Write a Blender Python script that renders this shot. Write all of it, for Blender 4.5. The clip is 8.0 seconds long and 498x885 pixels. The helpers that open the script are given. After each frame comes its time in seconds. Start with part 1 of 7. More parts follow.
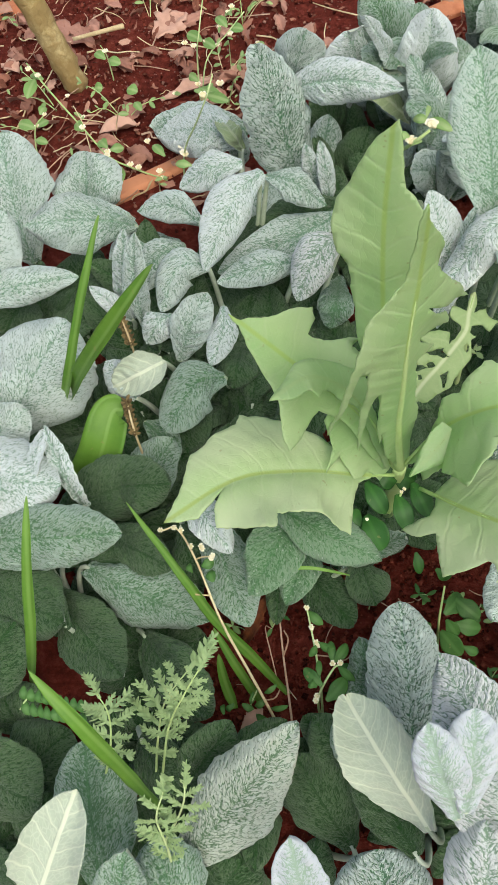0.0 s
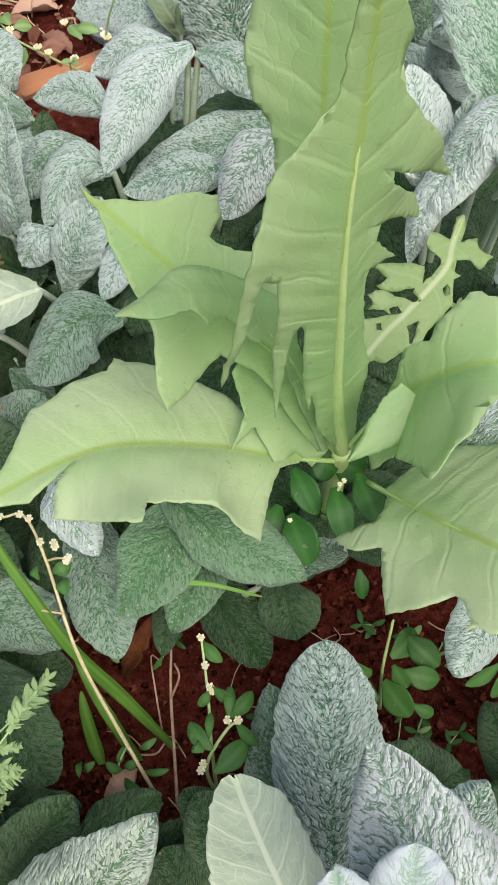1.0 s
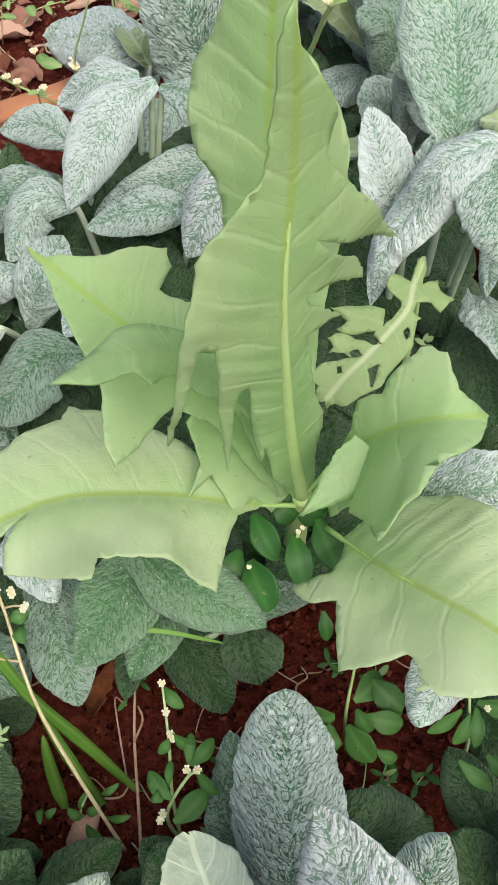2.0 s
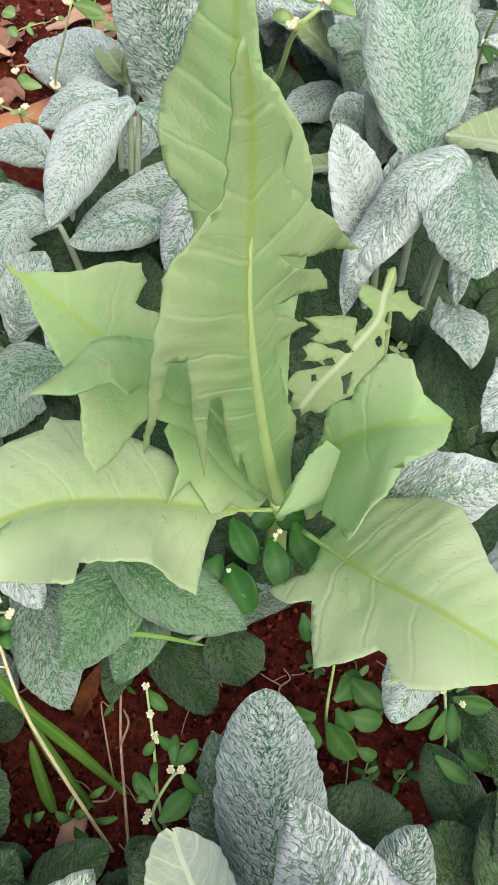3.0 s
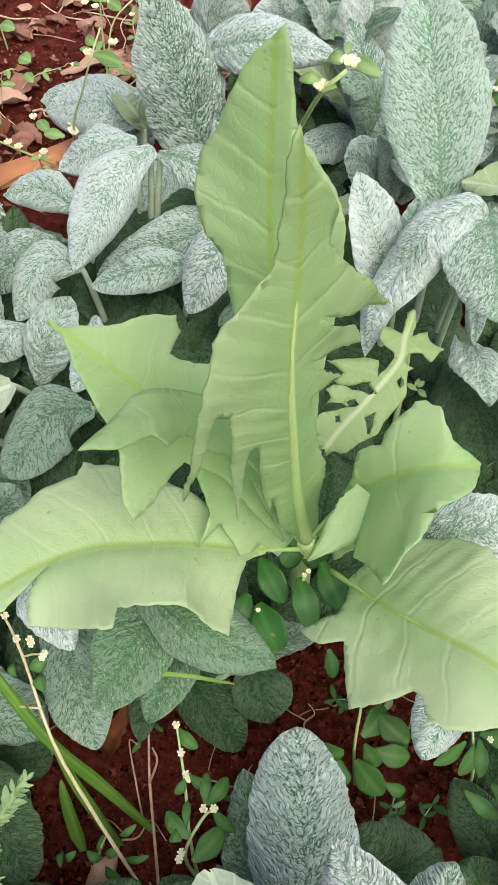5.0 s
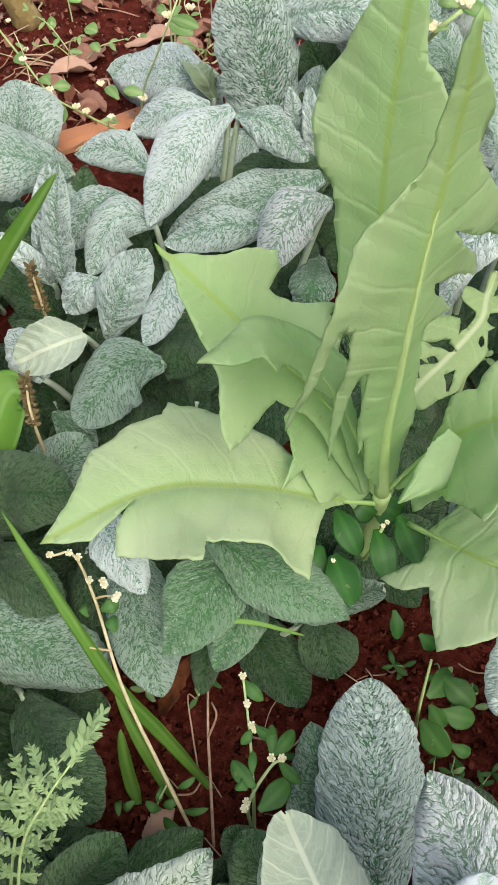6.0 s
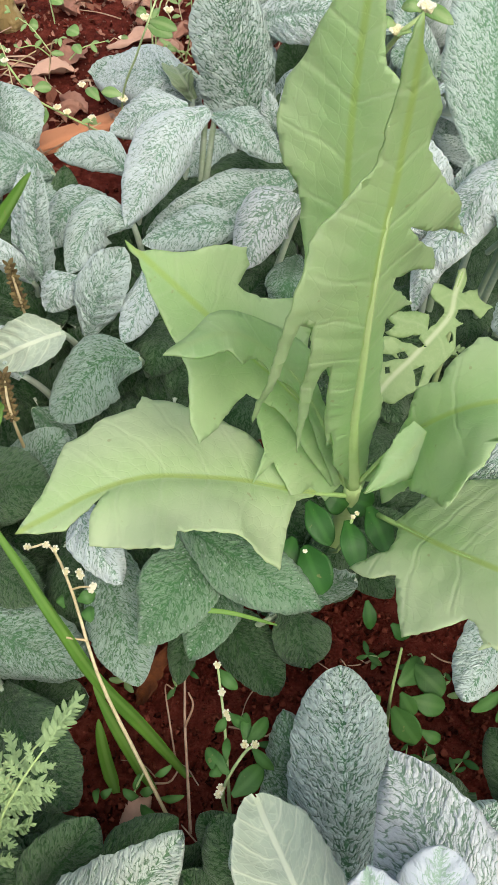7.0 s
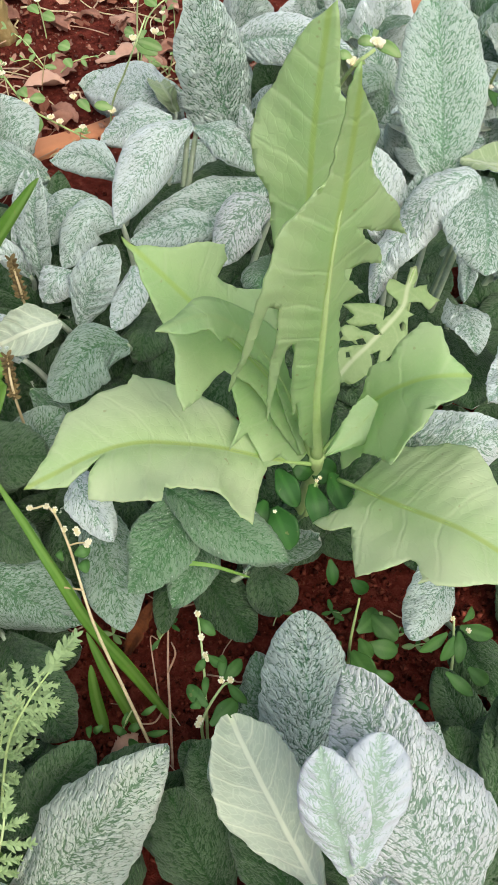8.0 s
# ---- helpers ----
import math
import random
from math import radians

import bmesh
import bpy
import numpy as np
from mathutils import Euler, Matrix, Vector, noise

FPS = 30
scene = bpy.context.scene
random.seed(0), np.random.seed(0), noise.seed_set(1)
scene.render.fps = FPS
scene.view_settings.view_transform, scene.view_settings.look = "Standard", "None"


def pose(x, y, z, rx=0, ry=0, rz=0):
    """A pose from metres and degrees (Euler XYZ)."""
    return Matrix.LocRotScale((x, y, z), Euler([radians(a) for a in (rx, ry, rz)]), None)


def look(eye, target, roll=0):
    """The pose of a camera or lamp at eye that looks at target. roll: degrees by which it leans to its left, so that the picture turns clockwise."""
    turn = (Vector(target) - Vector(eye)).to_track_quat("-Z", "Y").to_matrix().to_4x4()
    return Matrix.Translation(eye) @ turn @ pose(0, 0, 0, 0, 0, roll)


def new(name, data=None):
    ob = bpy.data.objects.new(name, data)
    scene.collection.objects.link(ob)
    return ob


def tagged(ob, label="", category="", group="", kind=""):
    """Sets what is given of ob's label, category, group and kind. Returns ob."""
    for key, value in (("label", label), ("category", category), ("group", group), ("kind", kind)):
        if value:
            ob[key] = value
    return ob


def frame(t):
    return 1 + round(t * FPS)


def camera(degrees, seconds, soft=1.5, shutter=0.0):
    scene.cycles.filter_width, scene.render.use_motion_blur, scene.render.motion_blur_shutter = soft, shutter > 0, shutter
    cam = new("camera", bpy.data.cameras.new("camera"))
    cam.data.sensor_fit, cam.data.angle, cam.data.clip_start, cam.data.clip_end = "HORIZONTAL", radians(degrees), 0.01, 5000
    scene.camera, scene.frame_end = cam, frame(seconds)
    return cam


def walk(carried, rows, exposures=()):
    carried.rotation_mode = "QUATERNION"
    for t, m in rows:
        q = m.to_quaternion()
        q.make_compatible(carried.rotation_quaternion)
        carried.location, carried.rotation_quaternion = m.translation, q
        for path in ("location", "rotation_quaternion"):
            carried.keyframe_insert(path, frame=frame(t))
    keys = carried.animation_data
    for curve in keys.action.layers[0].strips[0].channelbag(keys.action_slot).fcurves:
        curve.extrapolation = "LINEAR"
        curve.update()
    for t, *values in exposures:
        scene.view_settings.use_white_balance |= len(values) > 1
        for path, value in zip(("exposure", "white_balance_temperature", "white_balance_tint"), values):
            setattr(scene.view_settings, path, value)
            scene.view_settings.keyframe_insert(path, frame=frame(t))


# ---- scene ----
cam = camera(34.2, 8.0, 0.9)
PATH = [
    (0, (0.0126, -0.1543, 0.6010), (-0.0148, 0.0885, 0.1647), -7.45),
    (0.5, (0.0480, -0.0896, 0.4754), (0.0262, 0.1476, 0.0357), -3.97),
    (1, (0.0512, -0.0882, 0.4528), (0.0358, 0.1509, 0.0139), -1.20),
    (1.5, (0.0400, -0.0739, 0.4522), (0.0244, 0.1663, 0.0139), -0.38),
    (2, (0.0672, -0.0684, 0.4591), (0.0552, 0.1727, 0.0213), -0.68),
    (2.2, (0.0638, -0.0709, 0.4575), (0.0552, 0.1710, 0.0200), 0.48),
    (3.3, (0.0798, -0.0769, 0.4709), (0.0729, 0.1727, 0.0377), -0.97),
    (3.5, (0.0831, -0.0790, 0.4678), (0.0760, 0.1724, 0.0356), -1.11),
    (4, (0.0912, -0.0812, 0.4761), (0.0853, 0.1715, 0.0447), -1.19),
    (4.5, (0.0859, -0.0740, 0.4752), (0.0782, 0.1829, 0.0464), -2.34),
    (5, (0.0602, -0.0711, 0.4812), (0.0540, 0.1869, 0.0530), -1.00),
    (5.2, (0.0433, -0.0763, 0.4777), (0.0352, 0.1852, 0.0516), -0.75),
    (6.3, (0.0240, -0.1048, 0.4634), (0.0172, 0.1592, 0.0389), 1.54),
    (6.5, (0.0330, -0.1080, 0.4636), (0.0291, 0.1560, 0.0390), 2.04),
    (7, (0.0339, -0.1057, 0.4699), (0.0290, 0.1592, 0.0459), 1.46),
    (7.5, (0.0394, -0.1208, 0.4778), (0.0377, 0.1447, 0.0541), 1.79),
    (8, (0.0352, -0.1509, 0.5091), (0.0443, 0.1169, 0.0870), 4.21),
]
walk(cam, [(t, look(eye, target, roll)) for t, eye, target, roll in PATH],
     [(0, 0.12), (0.5, 0.14), (2, 0.2), (4, 0.28), (5, 0.26), (6.5, 0.2), (8, 0.2)])

from mathutils.geometry import delaunay_2d_cdt

# world, sun and exposure: a bright overcast day, light from high up
world = bpy.data.worlds.new("overcast_sky")
scene.world = world
world.use_nodes = True
_wn, _wl = world.node_tree.nodes, world.node_tree.links
sky = _wn.new("ShaderNodeTexSky")
sky.sky_type = 'NISHITA'
sky.sun_disc = False
sky.sun_elevation = radians(57)
sky.sun_rotation = radians(152)
sky.dust_density = 6.0
_wl.new(sky.outputs[0], _wn["Background"].inputs[0])
_wn["Background"].inputs[1].default_value = 0.15
sun_data = bpy.data.lights.new("sun", 'SUN')
sun_data.energy = 1.5
sun_data.angle = radians(70)
sun_data.color = (1.0, 0.97, 0.90)
sun = new("sun", sun_data)
sun.matrix_world = look((0.35, -0.55, 1.6), (0, 0.1, 0))


# ---------------------------------------------------------------- materials
class Mat:
    """A small wrapper that keeps node wiring short."""

    def __init__(self, name):
        self.m = bpy.data.materials.new(name)
        self.m.use_nodes = True
        self.n, self.l = self.m.node_tree.nodes, self.m.node_tree.links
        self.bsdf, self.out = self.n["Principled BSDF"], self.n["Material Output"]

    def node(self, kind, **ins):
        nd = self.n.new(kind)
        for k, v in ins.items():
            self.put(nd.inputs[k.replace("_", " ")], v)
        return nd

    def put(self, socket, v):
        if isinstance(v, bpy.types.NodeSocket):
            self.l.new(v, socket)
        else:
            socket.default_value = v

    def math(self, op, a, b=0.0, c=0.0):
        nd = self.n.new("ShaderNodeMath")
        nd.operation = op
        for i, v in enumerate((a, b, c)):
            self.put(nd.inputs[i], v)
        return nd.outputs[0]

    def mix(self, f, a, b, blend='MIX'):
        nd = self.n.new("ShaderNodeMix")
        nd.data_type, nd.blend_type = 'RGBA', blend
        self.put(nd.inputs[0], f)
        self.put(nd.inputs[6], a)
        self.put(nd.inputs[7], b)
        return nd.outputs[2]

    def ramp(self, f, stops):
        nd = self.n.new("ShaderNodeValToRGB")
        e = nd.color_ramp.elements
        while len(e) < len(stops):
            e.new(0.5)
        for el, (p, c) in zip(e, stops):
            el.position, el.color = p, (*c, 1) if len(c) == 3 else c
        self.put(nd.inputs[0], f)
        return nd.outputs[0]

    def step(self, f, lo, hi):
        nd = self.n.new("ShaderNodeMapRange")
        nd.interpolation_type = 'SMOOTHSTEP'
        self.put(nd.inputs[0], f)
        self.put(nd.inputs[1], lo)
        self.put(nd.inputs[2], hi)
        return nd.outputs[0]

    def noise(self, vec, scale, detail=2.0, rough=0.5, kind="ShaderNodeTexNoise"):
        nd = self.n.new(kind)
        self.put(nd.inputs["Vector"], vec)
        nd.inputs["Scale"].default_value = scale
        nd.inputs["Detail"].default_value = detail
        nd.inputs["Roughness"].default_value = rough
        return nd.outputs[0]

    def voronoi(self, vec, scale, feature='F1', out=0):
        nd = self.n.new("ShaderNodeTexVoronoi")
        nd.feature = feature
        self.put(nd.inputs["Vector"], vec)
        nd.inputs["Scale"].default_value = scale
        return nd.outputs[out]

    def uv(self, name):
        nd = self.n.new("ShaderNodeUVMap")
        nd.uv_map = name
        return nd.outputs[0]

    def split(self, vec):
        nd = self.n.new("ShaderNodeSeparateXYZ")
        self.put(nd.inputs[0], vec)
        return nd.outputs

    def join(self, x, y, z=0.0):
        nd = self.n.new("ShaderNodeCombineXYZ")
        for i, v in enumerate((x, y, z)):
            self.put(nd.inputs[i], v)
        return nd.outputs[0]

    def coords(self, which="Object"):
        return self.n.new("ShaderNodeTexCoord").outputs[which]

    def random(self):
        return self.n.new("ShaderNodeObjectInfo").outputs["Random"]

    def bump(self, height, strength, distance):
        nd = self.n.new("ShaderNodeBump")
        nd.inputs["Strength"].default_value = strength
        nd.inputs["Distance"].default_value = distance
        self.put(nd.inputs["Height"], height)
        self.put(self.bsdf.inputs["Normal"], nd.outputs[0])

    def colour(self, c, rough=0.6, spec=0.3):
        self.put(self.bsdf.inputs["Base Color"], c)
        self.put(self.bsdf.inputs["Roughness"], rough)
        self.bsdf.inputs["Specular IOR Level"].default_value = spec

    def thin(self, c, amount):
        """Lets part of the light through, as a leaf does."""
        tr = self.node("ShaderNodeBsdfTranslucent", Color=c)
        mx = self.n.new("ShaderNodeMixShader")
        self.put(mx.inputs[0], amount)
        self.l.new(self.bsdf.outputs[0], mx.inputs[1])
        self.l.new(tr.outputs[0], mx.inputs[2])
        self.l.new(mx.outputs[0], self.out.inputs[0])


def woolly(name, fuzz, groove, amount=0.5, depth=0.9, drops=0.0, fine=1.0, spots=1.0, rimmed=0.3):
    """Wrinkled leaf skin under white wool: swollen cells in rows along the side veins, a branching net of green grooves between them."""
    k = Mat(name)
    m = k.split(k.uv("metres"))
    shape = k.split(k.uv("shape"))
    rnd = k.random()
    shift = k.math('ADD', k.math('MULTIPLY', rnd, 7.3), k.math('MULTIPLY', k.math('SIGN', m[0]), 1.9))
    across = k.math('ABSOLUTE', m[0])
    base = k.join(m[0], m[1], k.math('MULTIPLY', rnd, 7.3))
    sway = k.math('MULTIPLY', k.math('SUBTRACT', k.noise(base, 90, 2), 0.5), 0.006)
    jitter = k.math('MULTIPLY', k.math('SUBTRACT', k.noise(base, 420, 2), 0.5), 0.0030)
    run = k.math('ADD', k.math('SUBTRACT', m[1], k.math('MULTIPLY', across, 0.85)), k.math('ADD', sway, jitter))
    reach = k.math('ADD', k.math('ADD', across, k.math('MULTIPLY', m[1], 0.45)), jitter)
    cells = k.join(k.math('MULTIPLY', reach, 0.55), run, shift)
    fold = k.math('ABSOLUTE', k.math('SUBTRACT', k.noise(cells, 520 * fine, 1.5, 0.5), 0.5))
    fold2 = k.math('ABSOLUTE', k.math('SUBTRACT', k.noise(k.join(k.math('MULTIPLY', reach, 0.6), run, k.math('ADD', shift, 4.0)), 1050 * fine, 1.5, 0.5), 0.5))
    crease = k.step(fold, 0.004, 0.075)
    small = k.step(fold2, 0.0, 0.085)
    dome = k.step(fold, 0.0, 0.17)
    hair = k.math('SUBTRACT', k.noise(k.join(k.math('MULTIPLY', reach, 0.45), run, shift), 1500, 2, 0.65), 0.5)
    patch = k.math('SUBTRACT', k.noise(base, 42, 3, 0.6), 0.5)
    rib = k.math('SUBTRACT', 1.0, k.step(across, 0.0004, 0.0016))
    vein = k.math('SUBTRACT', 1.0, k.step(k.math('PINGPONG', run, 0.0068), 0.0, 0.0010))
    swell = k.math('ADD', k.math('MULTIPLY', crease, 0.62), k.math('MULTIPLY', small, 0.38))
    puff = k.math('ADD', k.math('MULTIPLY', dome, 0.7), k.math('MULTIPLY', small, 0.3))
    deep = k.math('MAXIMUM', rib, k.math('MULTIPLY', vein, 0.55))
    height = k.math('MULTIPLY', puff, k.math('SUBTRACT', 1.0, k.math('MULTIPLY', deep, 0.6)))
    height = k.math('ADD', height, k.math('MULTIPLY', hair, 0.25))
    wool = k.math('ADD', k.math('MULTIPLY', k.math('SUBTRACT', swell, 0.75), 1.2), k.math('MULTIPLY', patch, spots))
    wool = k.math('ADD', wool, k.math('MULTIPLY', k.math('SUBTRACT', rnd, 0.55), 0.35))
    wool = k.math('ADD', wool, k.math('MULTIPLY', hair, 0.7))
    wool = k.math('SUBTRACT', wool, k.math('MULTIPLY', deep, 0.27))
    wool = k.math('ADD', wool, k.math('MULTIPLY', k.math('SUBTRACT', shape[1], 0.5), 0.2))
    aside = k.math('ABSOLUTE', k.math('SUBTRACT', shape[0], 0.5))
    rim = k.step(aside, 0.45, 0.5)
    wool = k.math('ADD', wool, k.math('MULTIPLY', k.math('SUBTRACT', k.step(aside, 0.06, 0.44), 0.5), rimmed))
    wool = k.math('ADD', k.math('ADD', wool, amount), k.math('MULTIPLY', rim, 0.5))
    col = k.mix(k.step(wool, 0.0, 1.0), (*groove, 1), (*fuzz, 1))
    if drops:
        d = k.voronoi(base, 420)
        wet = k.math('SUBTRACT', 1.0, k.step(d, 0.14, 0.22))
        wet = k.math('MULTIPLY', wet, k.step(k.noise(base, 70, 1), 0.45, 0.6))
        height = k.math('ADD', k.math('MULTIPLY', height, 0.75), k.math('MULTIPLY', wet, drops))
        k.put(k.bsdf.inputs["Roughness"], k.math('SUBTRACT', 0.85, k.math('MULTIPLY', wet, 0.7)))
        k.put(k.bsdf.inputs["Base Color"], k.mix(k.math('MULTIPLY', wet, 0.35), col, (0.8, 0.85, 0.83, 1)))
        k.bsdf.inputs["Specular IOR Level"].default_value = 0.4
    else:
        k.colour(col, 0.9, 0.12)
    k.bsdf.inputs["Sheen Weight"].default_value = 0.14
    k.bsdf.inputs["Sheen Roughness"].default_value = 0.5
    k.bsdf.inputs["Sheen Tint"].default_value = (0.95, 0.98, 0.95, 1)
    height = k.math('MULTIPLY', height, k.math('ADD', 0.7, k.math('MULTIPLY', k.step(k.noise(base, 60, 2), 0.35, 0.65), 0.3)))
    k.bump(height, depth, 0.0018)
    return k.m


def underside(name, light, veincol):
    """Pale felted leaf back with raised side veins."""
    k = Mat(name)
    m = k.split(k.uv("metres"))
    across = k.math('ABSOLUTE', m[0])
    run = k.math('SUBTRACT', m[1], k.math('MULTIPLY', across, 0.9))
    wob = k.noise(k.join(m[0], m[1]), 90, 2)
    run = k.math('ADD', run, k.math('MULTIPLY', wob, 0.006))
    vein = k.math('SUBTRACT', 1.0, k.step(k.math('PINGPONG', run, 0.0062), 0.0, 0.0012))
    rib = k.math('SUBTRACT', 1.0, k.step(across, 0.0008, 0.0018))
    net = k.math('SUBTRACT', 1.0, k.step(k.voronoi(k.join(m[0], run), 300, 'DISTANCE_TO_EDGE'), 0.0, 0.12))
    v = k.math('MAXIMUM', rib, k.math('MAXIMUM', k.math('MULTIPLY', vein, 0.7), k.math('MULTIPLY', net, 0.3)))
    tone = k.noise(k.join(m[0], m[1], k.random()), 60, 3)
    col = k.mix(tone, (*light, 1), (*[c * 0.8 for c in light], 1))
    k.colour(k.mix(k.math('MULTIPLY', v, 0.75), col, (*veincol, 1)), 0.9, 0.15)
    k.bsdf.inputs["Sheen Weight"].default_value = 0.3
    k.bump(k.math('ADD', v, k.math('MULTIPLY', k.noise(k.join(m[0], m[1]), 1200, 2), 0.4)), 0.5, 0.0006)
    return k.m


def blade_skin(name, light, dark, rib, thin=0.25, gloss=0.45, veins=0.011, slant=0.55, relief=0.35, fresh=(0.5, 0.62, 0.2), pale=0.0, pucker=0.0):
    """Smooth leaf skin with a pale midrib, faint side veins and soft blotches."""
    k = Mat(name)
    m = k.split(k.uv("metres"))
    rnd = k.math('MULTIPLY', k.random(), 5.1)
    flat = k.join(m[0], m[1], rnd)
    across = k.math('ABSOLUTE', m[0])
    wob = k.noise(flat, 45, 2)
    run = k.math('ADD', k.math('SUBTRACT', m[1], k.math('MULTIPLY', across, slant)), k.math('MULTIPLY', wob, veins * 0.9))
    vein = k.math('SUBTRACT', 1.0, k.step(k.math('PINGPONG', run, veins), 0.0, veins * 0.16))
    net = k.math('SUBTRACT', 1.0, k.step(k.voronoi(k.join(m[0], run, rnd), 190, 'DISTANCE_TO_EDGE'), 0.0, 0.09))
    mid = k.math('SUBTRACT', 1.0, k.step(across, 0.0004, 0.0021))
    blotch = k.noise(flat, 26, 4, 0.6)
    col = k.mix(k.step(blotch, 0.3, 0.72), (*light, 1), (*dark, 1))
    col = k.mix(k.math('MULTIPLY', k.step(across, 0.002, 0.026), pale), col, (*fresh, 1))
    col = k.mix(k.math('MULTIPLY', vein, 0.2), col, (*fresh, 1))
    col = k.mix(k.math('MULTIPLY', net, 0.08), col, (*fresh, 1))
    grain = k.math('SUBTRACT', k.noise(flat, 700, 3, 0.7), 0.5)
    col = k.mix(k.math('MULTIPLY', k.step(grain, 0.0, 0.35), 0.35), col, (*fresh, 1))
    col = k.mix(k.math('MULTIPLY', mid, 0.8), col, (*rib, 1))
    speck = k.math('SUBTRACT', 1.0, k.step(k.noise(flat, 210, 2), 0.24, 0.29))
    col = k.mix(k.math('MULTIPLY', speck, 0.35), col, (0.35, 0.3, 0.12, 1))
    k.colour(col, gloss, 0.35)
    puff = k.math('ADD', k.math('MULTIPLY', vein, -0.25), k.math('ADD', k.math('MULTIPLY', blotch, 0.9), k.math('ADD', k.math('MULTIPLY', net, -0.08), k.math('MULTIPLY', grain, 0.12))))
    if pucker:
        cell = k.voronoi(k.join(m[0], run, rnd), 130, 'SMOOTH_F1')
        puff = k.math('SUBTRACT', puff, k.math('MULTIPLY', cell, pucker))
    k.bump(puff, relief, 0.0022)
    k.thin(k.mix(1.0, col, (0.90, 1.0, 0.62, 1), 'MULTIPLY'), thin)
    return k.m


def plain(name, a, b, scale=120, rough=0.75, bump=0.3, dist=0.002, stretch=(1, 1, 1), spec=0.25):
    """Two-toned rough matter with grain at two scales."""
    k = Mat(name)
    vm = k.n.new("ShaderNodeVectorMath")
    vm.operation = 'MULTIPLY'
    k.put(vm.inputs[0], k.coords())
    vm.inputs[1].default_value = stretch
    v = vm.outputs[0]
    big, small = k.noise(v, scale * 0.22, 3), k.noise(v, scale, 4, 0.65)
    f = k.math('ADD', k.math('MULTIPLY', big, 0.55), k.math('MULTIPLY', small, 0.45))
    f = k.math('ADD', f, k.math('MULTIPLY', k.math('SUBTRACT', k.random(), 0.5), 0.35))
    k.colour(k.mix(k.step(f, 0.3, 0.7), (*a, 1), (*b, 1)), rough, spec)
    k.bump(small, bump, dist)
    return k.m


def soil_skin(name="red_soil"):
    k = Mat(name)
    v = k.coords()
    big, mid, fine = k.noise(v, 9, 3), k.noise(v, 130, 5, 0.7), k.noise(v, 900, 3, 0.7)
    f = k.math('ADD', k.math('MULTIPLY', big, 0.3), k.math('MULTIPLY', mid, 0.7))
    col = k.ramp(f, [(0.28, (0.045, 0.008, 0.005)), (0.5, (0.15, 0.027, 0.017)), (0.72, (0.30, 0.075, 0.05))])
    k.colour(k.mix(k.math('MULTIPLY', k.step(fine, 0.58, 0.72), 0.3), col, (0.3, 0.12, 0.08, 1)), 0.95, 0.1)
    k.bump(k.math('ADD', mid, k.math('MULTIPLY', fine, 0.35)), 1.0, 0.007)
    return k.m


def crumb_skin():
    k = Mat("soil_crumb")
    rnd = k.n.new("ShaderNodeNewGeometry").outputs["Random Per Island"]
    grain = k.noise(k.coords(), 900, 3, 0.7)
    f = k.math('ADD', k.math('MULTIPLY', rnd, 0.75), k.math('MULTIPLY', grain, 0.25))
    k.colour(k.ramp(f, [(0.1, (0.05, 0.010, 0.006)), (0.55, (0.15, 0.030, 0.018)), (0.98, (0.33, 0.09, 0.055))]), 0.95, 0.1)
    k.bump(grain, 0.6, 0.001)
    return k.m


EAR = woolly("woolly_leaf_silver", (0.570, 0.687, 0.640), (0.133, 0.260, 0.158), 0.74, 0.8, 0.0, 0.95, 0.7)
EAR_COARSE = woolly("woolly_leaf_coarse", (0.58, 0.71, 0.65), (0.065, 0.180, 0.085), 0.72, 1.2, 0.0, 0.66, 0.5)
EAR_MATT = woolly("woolly_leaf_matt", (0.489, 0.577, 0.482), (0.092, 0.180, 0.089), 0.72, 0.9, 0.0, 0.66, 0.45)
EAR_WHITE = woolly("woolly_leaf_white", (0.631, 0.726, 0.708), (0.184, 0.320, 0.217), 0.80, 0.75, 0.0, 0.85, 0.7)
EAR_BRIGHT = woolly("woolly_leaf_bright", (0.550, 0.607, 0.601), (0.153, 0.249, 0.168), 0.80, 0.75, 0.0, 0.62, 0.45)
EAR_YOUNG = woolly("woolly_leaf_young", (0.448, 0.507, 0.531), (0.255, 0.369, 0.277), 0.72, 0.3, 0.0, 0.8, 0.4, 0.8)
EAR_MID = woolly("woolly_leaf_grey_green", (0.335, 0.455, 0.370), (0.075, 0.185, 0.080), 0.62, 0.85, 0.0, 0.85, 0.7)
# leaf green taken darker, so its colour holds the deep shade between leaves
EAR_GREEN_SHADED = woolly("woolly_leaf_green_shaded", (0.098, 0.172, 0.080), (0.022, 0.075, 0.018), 0.60, 0.9, 0.0, 0.85, 0.5)
EAR_WET = woolly("woolly_leaf_wet", (0.175, 0.285, 0.175), (0.055, 0.160, 0.055), 0.64, 0.75, 1.0, 0.8, 0.6)
EAR_DEW = woolly("woolly_leaf_dewy", (0.42, 0.545, 0.475), (0.11, 0.245, 0.13), 0.74, 0.65, 1.2, 0.85, 0.6)
EAR_BACK = underside("woolly_leaf_back", (0.42, 0.51, 0.39), (0.64, 0.71, 0.54))
EAR_BACK_GREEN = underside("woolly_leaf_green_back", (0.28, 0.38, 0.20), (0.42, 0.50, 0.32))
WEED = blade_skin("weed_leaf_skin", (0.075, 0.20, 0.04), (0.05, 0.15, 0.03), (0.10, 0.24, 0.06), 0.2, 0.5, 0.005, 0.8, 0.12, (0.09, 0.23, 0.05))
WEED_DARK = blade_skin("dark_weed_leaf_skin", (0.035, 0.14, 0.022), (0.024, 0.105, 0.016), (0.05, 0.17, 0.03), 0.15, 0.45, 0.006, 0.8, 0.12, (0.05, 0.16, 0.035))
